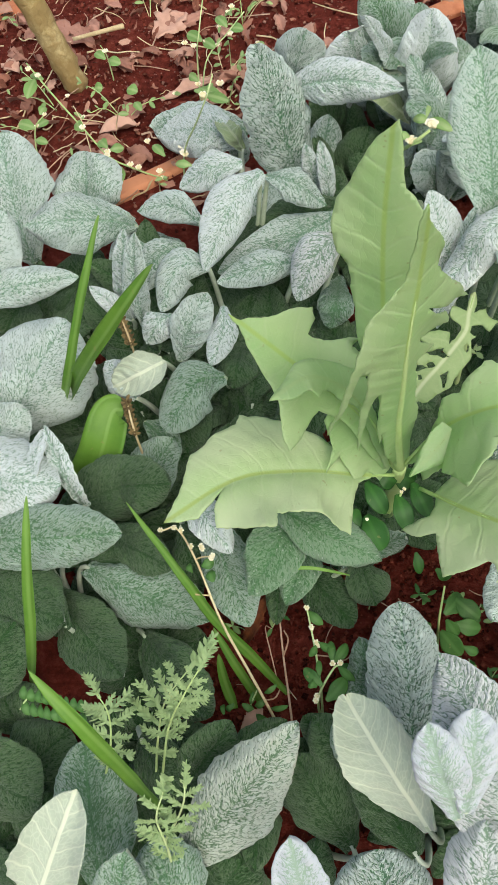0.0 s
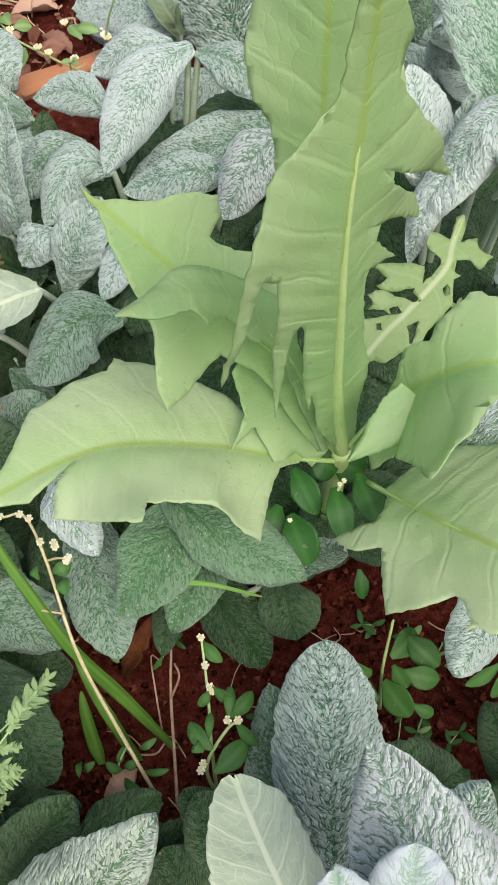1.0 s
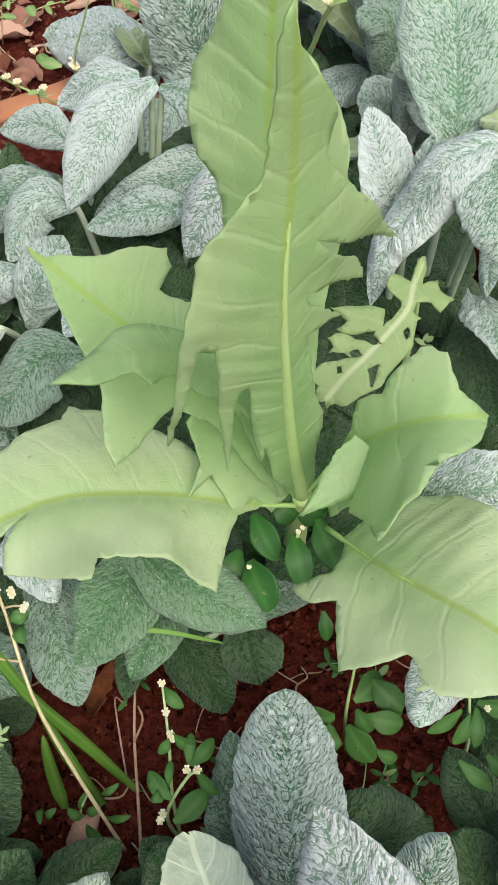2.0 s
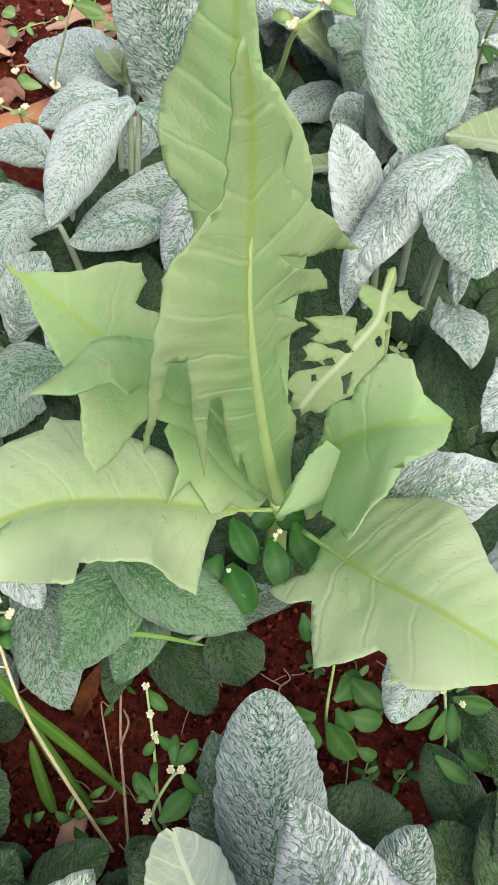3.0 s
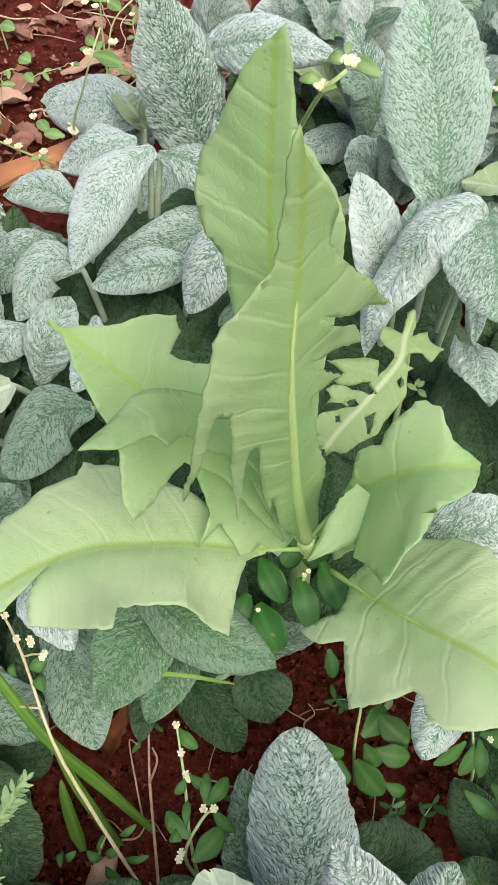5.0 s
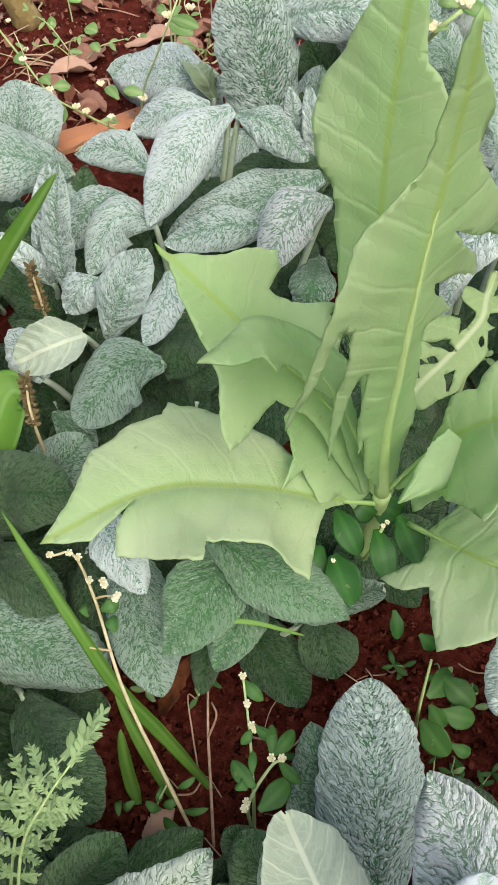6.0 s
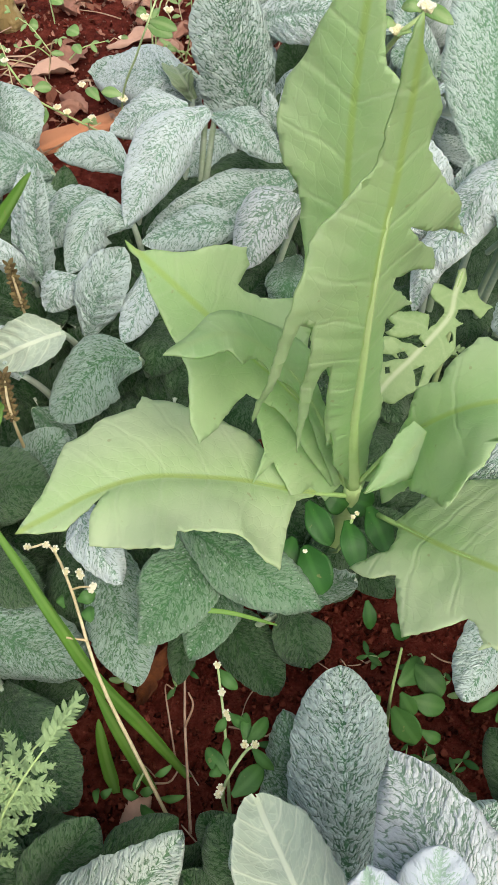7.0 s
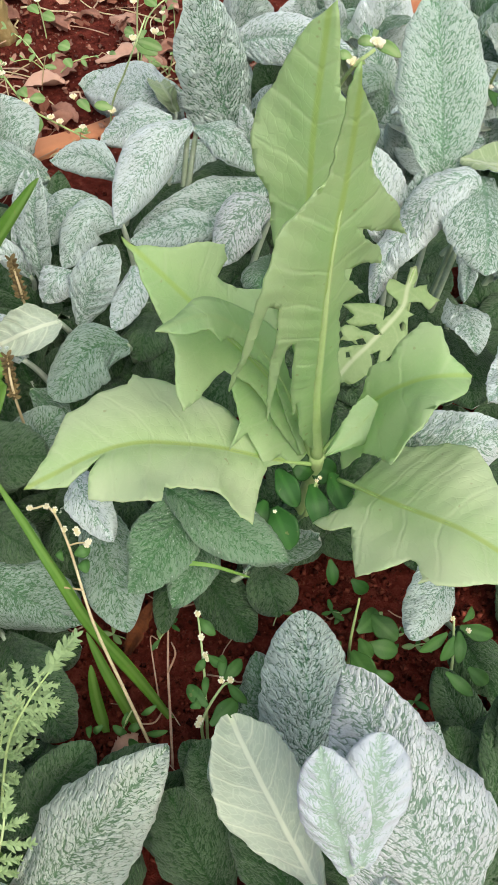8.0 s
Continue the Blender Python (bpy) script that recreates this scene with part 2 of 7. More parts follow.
GRASS = blade_skin("grass_skin", (0.17, 0.36, 0.05), (0.11, 0.27, 0.035), (0.24, 0.44, 0.10), 0.3, 0.4, 0.9, 0.0, 0.1, (0.2, 0.4, 0.08))
FERNY = blade_skin("dissected_leaf_skin", (0.36, 0.52, 0.26), (0.26, 0.43, 0.18), (0.34, 0.48, 0.22), 0.25, 0.55, 0.004, 0.8, 0.3, (0.3, 0.45, 0.2))
STRAW = plain("dry_straw", (0.70, 0.62, 0.38), (0.52, 0.42, 0.23), 400, stretch=(1, 1, 0.2))
TWIG = plain("dry_twig", (0.40, 0.24, 0.15), (0.58, 0.42, 0.30), 350)
PETAL = plain("cream_petals", (0.74, 0.72, 0.50), (0.84, 0.83, 0.68), 900)
BUD = plain("cream_florets", (0.74, 0.68, 0.38), (0.80, 0.78, 0.58), 1500)
WEED_LIGHT = blade_skin("pale_weed_leaf_skin", (0.24, 0.42, 0.13), (0.17, 0.33, 0.09), (0.34, 0.48, 0.20), 0.25, 0.45, 0.004, 0.8, 0.3, (0.3, 0.46, 0.18))
CLAY = plain("terracotta", (0.60, 0.27, 0.14), (0.42, 0.15, 0.07), 110, 0.85, 0.5, 0.003)
BARK = plain("yellow_bark", (0.72, 0.62, 0.32), (0.34, 0.25, 0.10), 160, 0.85, 0.8, 0.004)
DEAD = plain("dead_leaf_skin", (0.42, 0.23, 0.17), (0.24, 0.115, 0.08), 90, 0.85, 0.5, 0.003)
DEAD_PALE = plain("bleached_dead_leaf", (0.56, 0.36, 0.27), (0.38, 0.22, 0.16), 90, 0.85, 0.5, 0.003)
ROT = plain("rusty_dead_leaf", (0.24, 0.075, 0.02), (0.09, 0.03, 0.012), 200, 0.85, 0.5, 0.003)
THISTLE = blade_skin("thistle_leaf_skin", (0.52, 0.71, 0.37), (0.42, 0.64, 0.30), (0.47, 0.65, 0.20), 0.5, fresh=(0.62, 0.74, 0.48), relief=0.38, pale=0.5, pucker=0.3)
THISTLE_BACK = blade_skin("thistle_leaf_back", (0.54, 0.73, 0.42), (0.46, 0.66, 0.35), (0.48, 0.66, 0.30), 0.5, relief=0.25)
THISTLE_LOBE = blade_skin("thistle_lobe_skin", (0.50, 0.67, 0.38), (0.40, 0.60, 0.30), (0.48, 0.64, 0.34), 0.5, fresh=(0.60, 0.74, 0.50), relief=0.3, pucker=0.3)
LACE = blade_skin("eaten_leaf_skin", (0.36, 0.50, 0.22), (0.27, 0.41, 0.16), (0.60, 0.68, 0.42), 0.3, fresh=(0.48, 0.60, 0.32), relief=0.2)
THISTLE_PALE = blade_skin("pale_thistle_leaf_skin", (0.60, 0.75, 0.44), (0.49, 0.68, 0.34), (0.48, 0.62, 0.18), 0.5, fresh=(0.72, 0.80, 0.57), relief=0.5, pale=0.6, pucker=0.3)
STALK = plain("pale_green_stalk", (0.42, 0.58, 0.22), (0.52, 0.66, 0.32), 300)
MIDRIB = plain("pale_midrib", (0.34, 0.52, 0.17), (0.42, 0.59, 0.24), 200)
WOOL_STALK = plain("woolly_stalk", (0.36, 0.46, 0.30), (0.52, 0.60, 0.48), 500)
SPIKE = plain("brown_bracts", (0.22, 0.17, 0.07), (0.11, 0.08, 0.035), 600)
def mixed_litter():
    k = Mat("mixed_dry_litter")
    rnd = k.n.new("ShaderNodeNewGeometry").outputs["Random Per Island"]
    grain = k.noise(k.coords(), 500, 3, 0.7)
    f = k.math('ADD', k.math('MULTIPLY', rnd, 0.75), k.math('MULTIPLY', grain, 0.25))
    k.colour(k.ramp(f, [(0.08, (0.10, 0.036, 0.022)), (0.45, (0.24, 0.10, 0.065)), (0.75, (0.40, 0.20, 0.14)), (0.98, (0.60, 0.42, 0.31))]), 0.9, 0.12)
    k.bump(grain, 0.5, 0.001)
    return k.m


DEAD_MIX = mixed_litter()
SOIL = soil_skin()
CRUMB = crumb_skin()


# ---------------------------------------------------------------- helpers for building
def smooth(a, b, x):
    t = min(1.0, max(0.0, (x - a) / (b - a)))
    return t * t * (3 - 2 * t)


def ground_z(x, y):
    """Height of the bed: it rises gently away from the path."""
    h = -0.028 + 0.066 * smooth(-0.02, 0.42, y)
    n = noise.fractal(Vector((x * 9, y * 9, 3.1)), 0.9, 2.1, 4)
    return h + 0.006 * n


def part(name, mesh, material, parent, label=""):
    """Links a mesh as one part under a thing or under a part."""
    for m in material if isinstance(material, (list, tuple)) else [material]:
        mesh.materials.append(m)
    ob = new(name, mesh)
    if parent is not None:
        ob.parent = parent
        # parts are modelled in world metres; the thing's own place is taken out again
        if parent.parent is None:
            ob.matrix_parent_inverse = Matrix.Translation(-parent.location)
    if label:
        tagged(ob, label)
    return ob


def thing(name, at, label, category, group="", kind=""):
    ob = new(name)
    ob.location = at
    ob.empty_display_size = 0.02
    return tagged(ob, label, category, group, kind)


def mesh_of(name, verts, faces, shade=True):
    me = bpy.data.meshes.new(name)
    me.from_pydata([tuple(v) for v in verts], [], faces)
    if shade:
        me.polygons.foreach_set("use_smooth", [True] * len(me.polygons))
    me.update()
    return me


def frames_along(points, hint, roll):
    """Tangent, side and normal at each point of a spine; the normal leans to the hint and is turned by roll."""
    p = np.asarray(points, float)
    t = np.gradient(p, axis=0)
    t /= np.linalg.norm(t, axis=1)[:, None]
    n = hint - (t @ hint)[:, None] * t
    n /= np.linalg.norm(n, axis=1)[:, None] + 1e-9
    s = np.cross(t, n)
    a = np.radians(roll)
    a = a[:, None] if np.ndim(a) else a
    return t, s * np.cos(a) + n * np.sin(a), n * np.cos(a) - s * np.sin(a)


def bezier(a, b, c, n):
    s = np.linspace(0, 1, n)[:, None]
    return (1 - s) ** 2 * np.array(a) + 2 * s * (1 - s) * np.array(b) + s * s * np.array(c)


TOWARDS = np.array((0.0, -0.5, 0.866))


def spine_of(base, tip, arch, n, sway=0.0):
    """A bent midrib from base to tip that rises by arch in the middle and swings aside by sway."""
    base, tip = np.array(base, float), np.array(tip, float)
    t = (tip - base) / np.linalg.norm(tip - base)
    up = TOWARDS - (t @ TOWARDS) * t
    up /= np.linalg.norm(up) + 1e-9
    side = np.cross(t, up)
    return bezier(base, (base + tip) / 2 + 2 * arch * up + 2 * sway * side, tip, n)


def sheet(name, spine, left, right, roll=0.0, cup=0.0, wave=0.0, curl=0.0, thick=0.0007, nv=12, sweep=0.0, seed=0, hint=TOWARDS, rough=0.0, fold=(0.0, 0.0), rows=0.0):
    """A leaf blade with a front, a back and a rim. left and right: the half widths along the spine. cup lifts the margins,
    wave ruffles them, curl rolls them down, sweep pushes the margin towards the tip."""
    n = len(spine)
    t, s, nn = frames_along(spine, hint, roll)
    arc = np.r_[0, np.cumsum(np.linalg.norm(np.diff(spine, axis=0), axis=1))]
    us = np.linspace(-1, 1, 2 * nv + 1)
    verts, metres, shape = [], [], []
    leans = sweep if isinstance(sweep, tuple) else (np.full(n, sweep), np.full(n, sweep))
    off = Vector((seed * 1.37, seed * 0.71, seed * 2.3))
    for side in (1, -1):
        for i in range(n):
            for u in us:
                w = right[i] if u > 0 else left[i]
                x = u * w
                a = abs(u)
                wob = noise.noise(Vector((u * 1.3, arc[i] * 38, 0)) + off)
                fine = noise.noise(Vector((x * 160, arc[i] * 160, 5.0)) + off)
                lift = (fold[1] if u > 0 else fold[0]) * abs(x) + cup * abs(x) * a + wave * a * a * wob - curl * w * a ** 4 + rough * fine + rows * math.sin((arc[i] - 0.8 * abs(x)) * 820 + 2 * wob) * min(1.0, 3 * a)
                p = spine[i] + s[i] * x + nn[i] * (lift + side * thick * 0.5 * (1 if a < 0.999 else 0.3)) + t[i] * (leans[1 if u > 0 else 0][i] * abs(x) * a)
                verts.append(p)
                metres.append((x, arc[i]))
                shape.append((u * 0.5 + 0.5, i / (n - 1)))
    c, lay, faces, mats = len(us), n * len(us), [], []
    for i in range(n - 1):
        for j in range(c - 1):
            q = (i * c + j, i * c + j + 1, (i + 1) * c + j + 1, (i + 1) * c + j)
            faces.append(q)
            mats.append(0)
            faces.append(tuple(lay + v for v in reversed(q)))
            mats.append(1)
    for i in range(n - 1):
        for j in (0, c - 1):
            a, b = i * c + j, (i + 1) * c + j
            faces.append((a, b, lay + b, lay + a) if j == 0 else (b, a, lay + a, lay + b))
            mats.append(0)
    me = mesh_of(name, verts, faces)
    me.polygons.foreach_set("material_index", mats)
    for lname, data in (("metres", metres), ("shape", shape)):
        uv = me.uv_layers.new(name=lname)
        idx = np.empty(len(me.loops), int)
        me.loops.foreach_get("vertex_index", idx)
        uv.data.foreach_set("uv", np.array(data, dtype=np.float32)[idx].ravel())
    return me


def tube(name, points, radii, sides=8):
    """A tapered round stalk along points, closed at both ends."""
    p = np.asarray(points, float)
    hint = np.array((0.31, 0.22, 0.93))
    t = np.gradient(p, axis=0)
    t /= np.linalg.norm(t, axis=1)[:, None] + 1e-12
    if np.abs(t @ hint).max() > 0.95:
        hint = np.array((0.93, -0.31, 0.2))
    _, s, n = frames_along(p, hint, 0.0)
    r = np.broadcast_to(np.asarray(radii, float), (len(p),)) if np.ndim(radii) else np.full(len(p), radii)
    verts, faces = [], []
    for i in range(len(p)):
        for k in range(sides):
            a = 2 * math.pi * k / sides
            verts.append(p[i] + r[i] * (math.cos(a) * s[i] + math.sin(a) * n[i]))
    for i in range(len(p) - 1):
        for k in range(sides):
            a, b = i * sides + k, i * sides + (k + 1) % sides
            faces.append((a, b, b + sides, a + sides))
    faces.append(tuple(reversed(range(sides))))
    faces.append(tuple(range((len(p) - 1) * sides, len(p) * sides)))
    return mesh_of(name, verts, faces)


def ear_width(s, blunt):
    """Outline of a tongue-shaped leaf: a narrow stalk end, a broad middle and a rounded or pointed tip."""
    a = 0.16 + 0.84 * smooth(-0.12, 0.46, s)
    q = min(1.0, max(0.0, (s - 0.34) / 0.66))
    b = (1 - q ** (1.7 + 1.5 * blunt)) ** (0.85 - 0.3 * blunt)
    return max(0.02, a * b)


COUNT = [0]


def ear_leaf(plant, base, tip, width, arch=0.01, roll=0.0, cup=0.25, skin=None, blunt=0.5, sway=0.0, back=None, twist=0.0, curl=0.0):
    """One woolly leaf of a plant, with its own thickness, fold and wrinkles."""
    COUNT[0] += 1
    k = COUNT[0]
    length = math.dist(base, tip)
    n = max(20, min(76, int(length / 0.0016)))
    sp = spine_of(base, tip, arch, n, sway)
    w = np.array([ear_width(i / (n - 1), blunt) for i in range(n)]) * width / 2
    ragged = [np.array([noise.fractal(Vector((i * 0.16, q, k * 1.7)), 0.8, 2.2, 3) for i in range(n)]) for q in (0.0, 9.0)]
    teeth = [np.array([noise.noise(Vector((i * length / n * 520, q, k * 2.1))) for i in range(n)]) for q in (3.0, 6.0)]
    lw, rw = (w * (1 + 0.07 * ragged[q]) + np.minimum(0.0007, 0.05 * w) * teeth[q] for q in (0, 1))
    rng = random.Random(k * 7 + 1)
    crook = rng.uniform(0.12, 0.5)
    me = sheet("leaf", sp, lw, rw, roll + np.linspace(-twist, twist, n) + 5 * math.sin(k) + rng.uniform(-14, 14) * np.linspace(-1, 1, n), cup - 0.2 - 0.85 * crook, 0.24 * width, curl + rng.uniform(0.0, 0.28), 0.0010, 14, 0.12, k, rough=0.0013, rows=0.0005, fold=(crook, crook * rng.uniform(0.6, 1.2)))
    ob = part("leaf", me, [skin or EAR, back or EAR_BACK], plant)
    # the stalk runs on from the blade down to the crown
    crown = np.array(plant.location)
    b = np.array(base, float)
    if b[2] > crown[2] + 0.008:
        d = b - sp[1]
        d /= np.linalg.norm(d) + 1e-9
        bend = b + d * min(0.02, 0.4 * np.linalg.norm(crown - b))
        way = (crown - b)[:2]
        way = way * min(1.0, 0.025 / (np.linalg.norm(way) + 1e-6))
        foot = np.array((b[0] + way[0], b[1] + way[1], 0.0))
        foot[2] = ground_z(foot[0], foot[1]) - 0.003
        pts = bezier(sp[2], bend, foot, 9)
        part("leaf_stalk", tube("leaf_stalk", pts, np.linspace(0.0016, 0.0026, 9), 7), WOOL_STALK, ob)
    return ob


def ear_path(plant, points, width, roll=0.0, cup=0.1, skin=None, blunt=0.5, back=None, curl=0.0):
    """A woolly leaf that bends along given points, from its stalk end to its tip."""
    COUNT[0] += 1
    k = COUNT[0]
    sp = along(points, 70)
    n = len(sp)
    turn = np.interp(np.linspace(0, 1, n), np.linspace(0, 1, len(roll)), roll) if isinstance(roll, tuple) else roll
    w = np.array([ear_width(i / (n - 1), blunt) for i in range(n)]) * width / 2
    lw, rw = (w * (1 + 0.06 * np.array([noise.fractal(Vector((i * 0.16, q, k * 1.7)), 0.8, 2.2, 3) for i in range(n)])) for q in (0.0, 9.0))
    me = sheet("leaf", sp, lw, rw, turn, cup - 0.42, 0.13 * width, curl + 0.16, 0.0010, 14, 0.12, k, rough=0.0010, rows=0.0005, fold=(0.26, 0.26))
    ob = part("leaf", me, [skin or EAR, back or EAR_BACK], plant)
    way = (np.array(plant.location) - sp[0])[:2]
    way = way * min(1.0, 0.025 / (np.linalg.norm(way) + 1e-6))
    foot = np.array((sp[0][0] + way[0], sp[0][1] + way[1], 0.0))
    foot[2] = ground_z(foot[0], foot[1]) - 0.003
    part("leaf_stalk", tube("leaf_stalk", bezier(sp[2], (sp[0] + foot) / 2 + np.array((0, 0.004, 0.01)), foot, 10), np.linspace(0.0018, 0.0028, 10), 7), WOOL_STALK, ob)
    return ob


def along(points, n):
    """A smooth line of n places through the given ones."""
    p = np.asarray(points, float)
    p = np.vstack([2 * p[0] - p[1], p, 2 * p[-1] - p[-2]])
    out = []
    for s in np.linspace(0, len(p) - 3 - 1e-6, n):
        i = int(s)
        f = s - i
        a, b, c, d = p[i : i + 4]
        out.append(0.5 * (2 * b + (c - a) * f + (2 * a - 5 * b + 4 * c - d) * f ** 2 + (3 * b - a - 3 * c + d) * f ** 3))
    return np.array(out)


def margin(steps, n, seed, jag=0.0):
    """Half widths along a blade from (share of the length, metres) steps, with small teeth."""
    s = np.linspace(0, 1, n)
    w = np.interp(s, [a[0] for a in steps], [a[1] for a in steps])
    teeth = np.array([noise.noise(Vector((a * 26, seed * 3.3, 0.5))) + 0.5 * noise.noise(Vector((a * 70, seed * 1.3, 2.5))) for a in s])
    return np.maximum(0.0004, w * (1 + jag * teeth))


def lean_of(steps, n, usual):
    """How far each row of a blade leans to the tip; a third number in a step leans that lobe."""
    return np.interp(np.linspace(0, 1, n), [a[0] for a in steps], [a[2] if len(a) > 2 else usual for a in steps])


def lobed_leaf(plant, points, left, right, cup=0.15, skin=None, rib=0.0022, n=96):
    """A smooth lobed leaf on a bent midrib; left and right list the margin's lobes."""
    COUNT[0] += 1
    k = COUNT[0]
    sp = along(points, n)
    me = sheet("leaf", sp, margin(left, n, k, 0.12), margin(right, n, k + 50, 0.12), 0.0, cup, 0.006, 0.0, 0.0008, 14, (lean_of(left, n, 0.1), lean_of(right, n, 0.1)), k, rough=0.0005)
    ob = part("leaf", me, [skin or THISTLE, THISTLE_BACK], plant)
    _, _, nn = frames_along(sp, TOWARDS, 0.0)
    r = np.linspace(rib, rib * 0.22, n)
    mid = tube("midrib", (sp - nn * r[:, None] * 0.15)[::3], r[::3], 8)
    part("midrib", mid, MIDRIB, ob, "pale yellow-green midrib")
    return ob


def ring_of(steps, tip_first, seed, jag):
    """A closed margin through (share of the midrib, metres aside) corners, cut into short uneven pieces."""
    out = []
    n = len(steps)
    for i in range(n):
        a, b = np.array(steps[i]), np.array(steps[(i + 1) % n])
        reach = math.hypot((b[0] - a[0]) * tip_first, b[1] - a[1])
        m = max(1, int(reach / 0.0022))
        side = np.array((-(b[1] - a[1]) / tip_first, (b[0] - a[0]) * tip_first)) / (reach + 1e-9)
        for q in range(m):
            f = q / m
            wob = noise.noise(Vector((i + f * m * 0.55, seed * 1.7, 0))) + 0.35 * math.sin(math.pi * f) * (1 if i % 2 else -1)
            out.append(a + (b - a) * f + side * jag * wob * math.sin(math.pi * f) ** 0.5)
    return out


def outlined_leaf(plant, points, ring, roll=0.0, cup=0.05, wave=0.003, skin=None, back=None, rib=0.0022, label="", jag=0.0010, holes=(), thick=0.0008, fold=((0,), (0,)), quilt=0.0006):
    """A lobed blade on a bent midrib whose margin may double back in long teeth, with holes eaten through it.
    fold: by how many degrees each half lifts from the midrib, along its length; quilt: the swelling between side veins."""
    COUNT[0] += 1
    k = COUNT[0]
    n = 96
    sp = along(points, n)
    turn = np.interp(np.linspace(0, 1, n), np.linspace(0, 1, len(roll)), roll) if isinstance(roll, tuple) else roll
    t, side, nn = frames_along(sp, TOWARDS, turn)
    arc = np.r_[0, np.cumsum(np.linalg.norm(np.diff(sp, axis=0), axis=1))]
    length = arc[-1]
    loops = [ring_of(ring, length, k, jag)] + [ring_of(h, length, k + 7, jag * 0.5) for h in holes]
    pts, edges, outer = [], [], None
    for lp in loops:
        o = len(pts)
        pts += [Vector((q[1], q[0] * length)) for q in lp]
        edges += [(o + i, o + (i + 1) % len(lp)) for i in range(len(lp))]
    xs = [q[1] for q in ring]
    step = 0.003
    for i in range(int(min(xs) / step) - 1, int(max(xs) / step) + 2):
        for j in range(int(length / step) + 1):
            pts.append(Vector((i * step, j * step + 0.0001 * i)))
    v2, _, tris, _, _, _ = delaunay_2d_cdt(pts, edges, [], 4 if holes else 1, 1e-6)
    if holes:
        def within(c, lp):
            hit = False
            for a, b in zip(lp, lp[1:] + lp[:1]):
                ay, by = a[0] * length, b[0] * length
                if (ay > c[1]) != (by > c[1]) and c[0] < a[1] + (c[1] - ay) / (by - ay) * (b[1] - a[1]):
                    hit = not hit
            return hit
        keep = []
        for f in tris:
            c = sum((v2[q] for q in f), Vector((0, 0))) / len(f)
            if within(c, loops[0]) and not any(within(c, lp) for lp in loops[1:]):
                keep.append(f)
        tris = keep
    wide = max(max(xs), -min(xs))
    tilt = [np.radians(np.interp(np.linspace(0, 1, n), np.linspace(0, 1, len(q)), q)) for q in fold]
    off = Vector((k * 1.37, k * 0.71, k * 2.3))
    front, rear = [], []
    for x, y in v2:
        f = min(n - 1.0001, float(np.interp(y, arc, np.arange(n))))
        i = int(f)
        f -= i
        c = sp[i] * (1 - f) + sp[min(n - 1, i + 1)] * f
        d = side[i] * (1 - f) + side[min(n - 1, i + 1)] * f
        e = nn[i]
        a = abs(x) / wide
        wob = noise.noise(Vector((x * 25, y * 30, 0)) + off)
        fine = noise.noise(Vector((x * 150, y * 150, 5.0)) + off)
        bulge = abs(math.sin((y - 0.6 * abs(x) + 0.003 * wob) * 290)) ** 0.6
        z = cup * abs(x) * a + wave * min(1.0, 2 * a) * wob + 0.0004 * fine + quilt * bulge * smooth(0.001, 0.006, abs(x))
        lift = tilt[1 if x > 0 else 0][i]
        d, e = d * math.cos(lift) + e * math.sin(lift) * (1 if x > 0 else -1), e * math.cos(lift) - d * math.sin(lift) * (1 if x > 0 else -1)
        q = c + d * x + e * z + t[i] * (y - min(length, max(0.0, y)))
        front.append(q + e * thick / 2)
        rear.append(q - e * thick / 2)
    m = len(front)
    faces = [tuple(f) for f in tris] + [tuple(m + q for q in reversed(f)) for f in tris]
    mats = [0] * len(tris) + [1] * len(tris)
    seen = {}
    for f in tris:
        for a, b in zip(f, list(f[1:]) + [f[0]]):
            seen[(a, b)] = True
    for a, b in list(seen):
        if (b, a) not in seen:
            faces.append((b, a, m + a, m + b))
            mats.append(0)
    me = mesh_of("leaf", front + rear, faces)
    me.polygons.foreach_set("material_index", mats)
    metres = np.array([(x, y) for x, y in v2] * 2, dtype=np.float32)
    uv = me.uv_layers.new(name="metres")
    idx = np.empty(len(me.loops), int)
    me.loops.foreach_get("vertex_index", idx)
    uv.data.foreach_set("uv", metres[idx].ravel())
    ob = part("leaf", me, [skin or THISTLE, back or THISTLE_BACK], plant, label)
    r = rib * (1 - 0.92 * np.linspace(0, 1, n)) ** 1.25
    sunk = np.linspace(0.35, 0.8, n)
    part("midrib", tube("midrib", (sp - nn * (r * sunk)[:, None])[:-8:3], r[:-8:3], 10), MIDRIB, ob, "pale yellow-green midrib")
    return ob


def small_leaf(plant, base, tip, width, arch=0.003, roll=0.0, skin=None, cup=0.2, blunt=0.55):
    """A small smooth oval leaf with a short stalk end."""
    COUNT[0] += 1
    k = COUNT[0]
    sp = spine_of(base, tip, arch, 22)
    w = np.array([ear_width(i / 21, blunt) for i in range(22)]) * width / 2
    me = sheet("leaf", sp, w, w, roll + 14 * math.sin(k * 2.3), 0.5 * cup, 0.05 * width, 0.0, 0.0005, 6, 0.1, k)
    return part("leaf", me, skin or WEED, plant)


def stem(plant, points, r0=0.0012, r1=0.0007, skin=None, name="stem", n=18):
    return part(name, tube(name, along(points, n), np.linspace(r0, r1, n), 7), skin or STALK, plant)


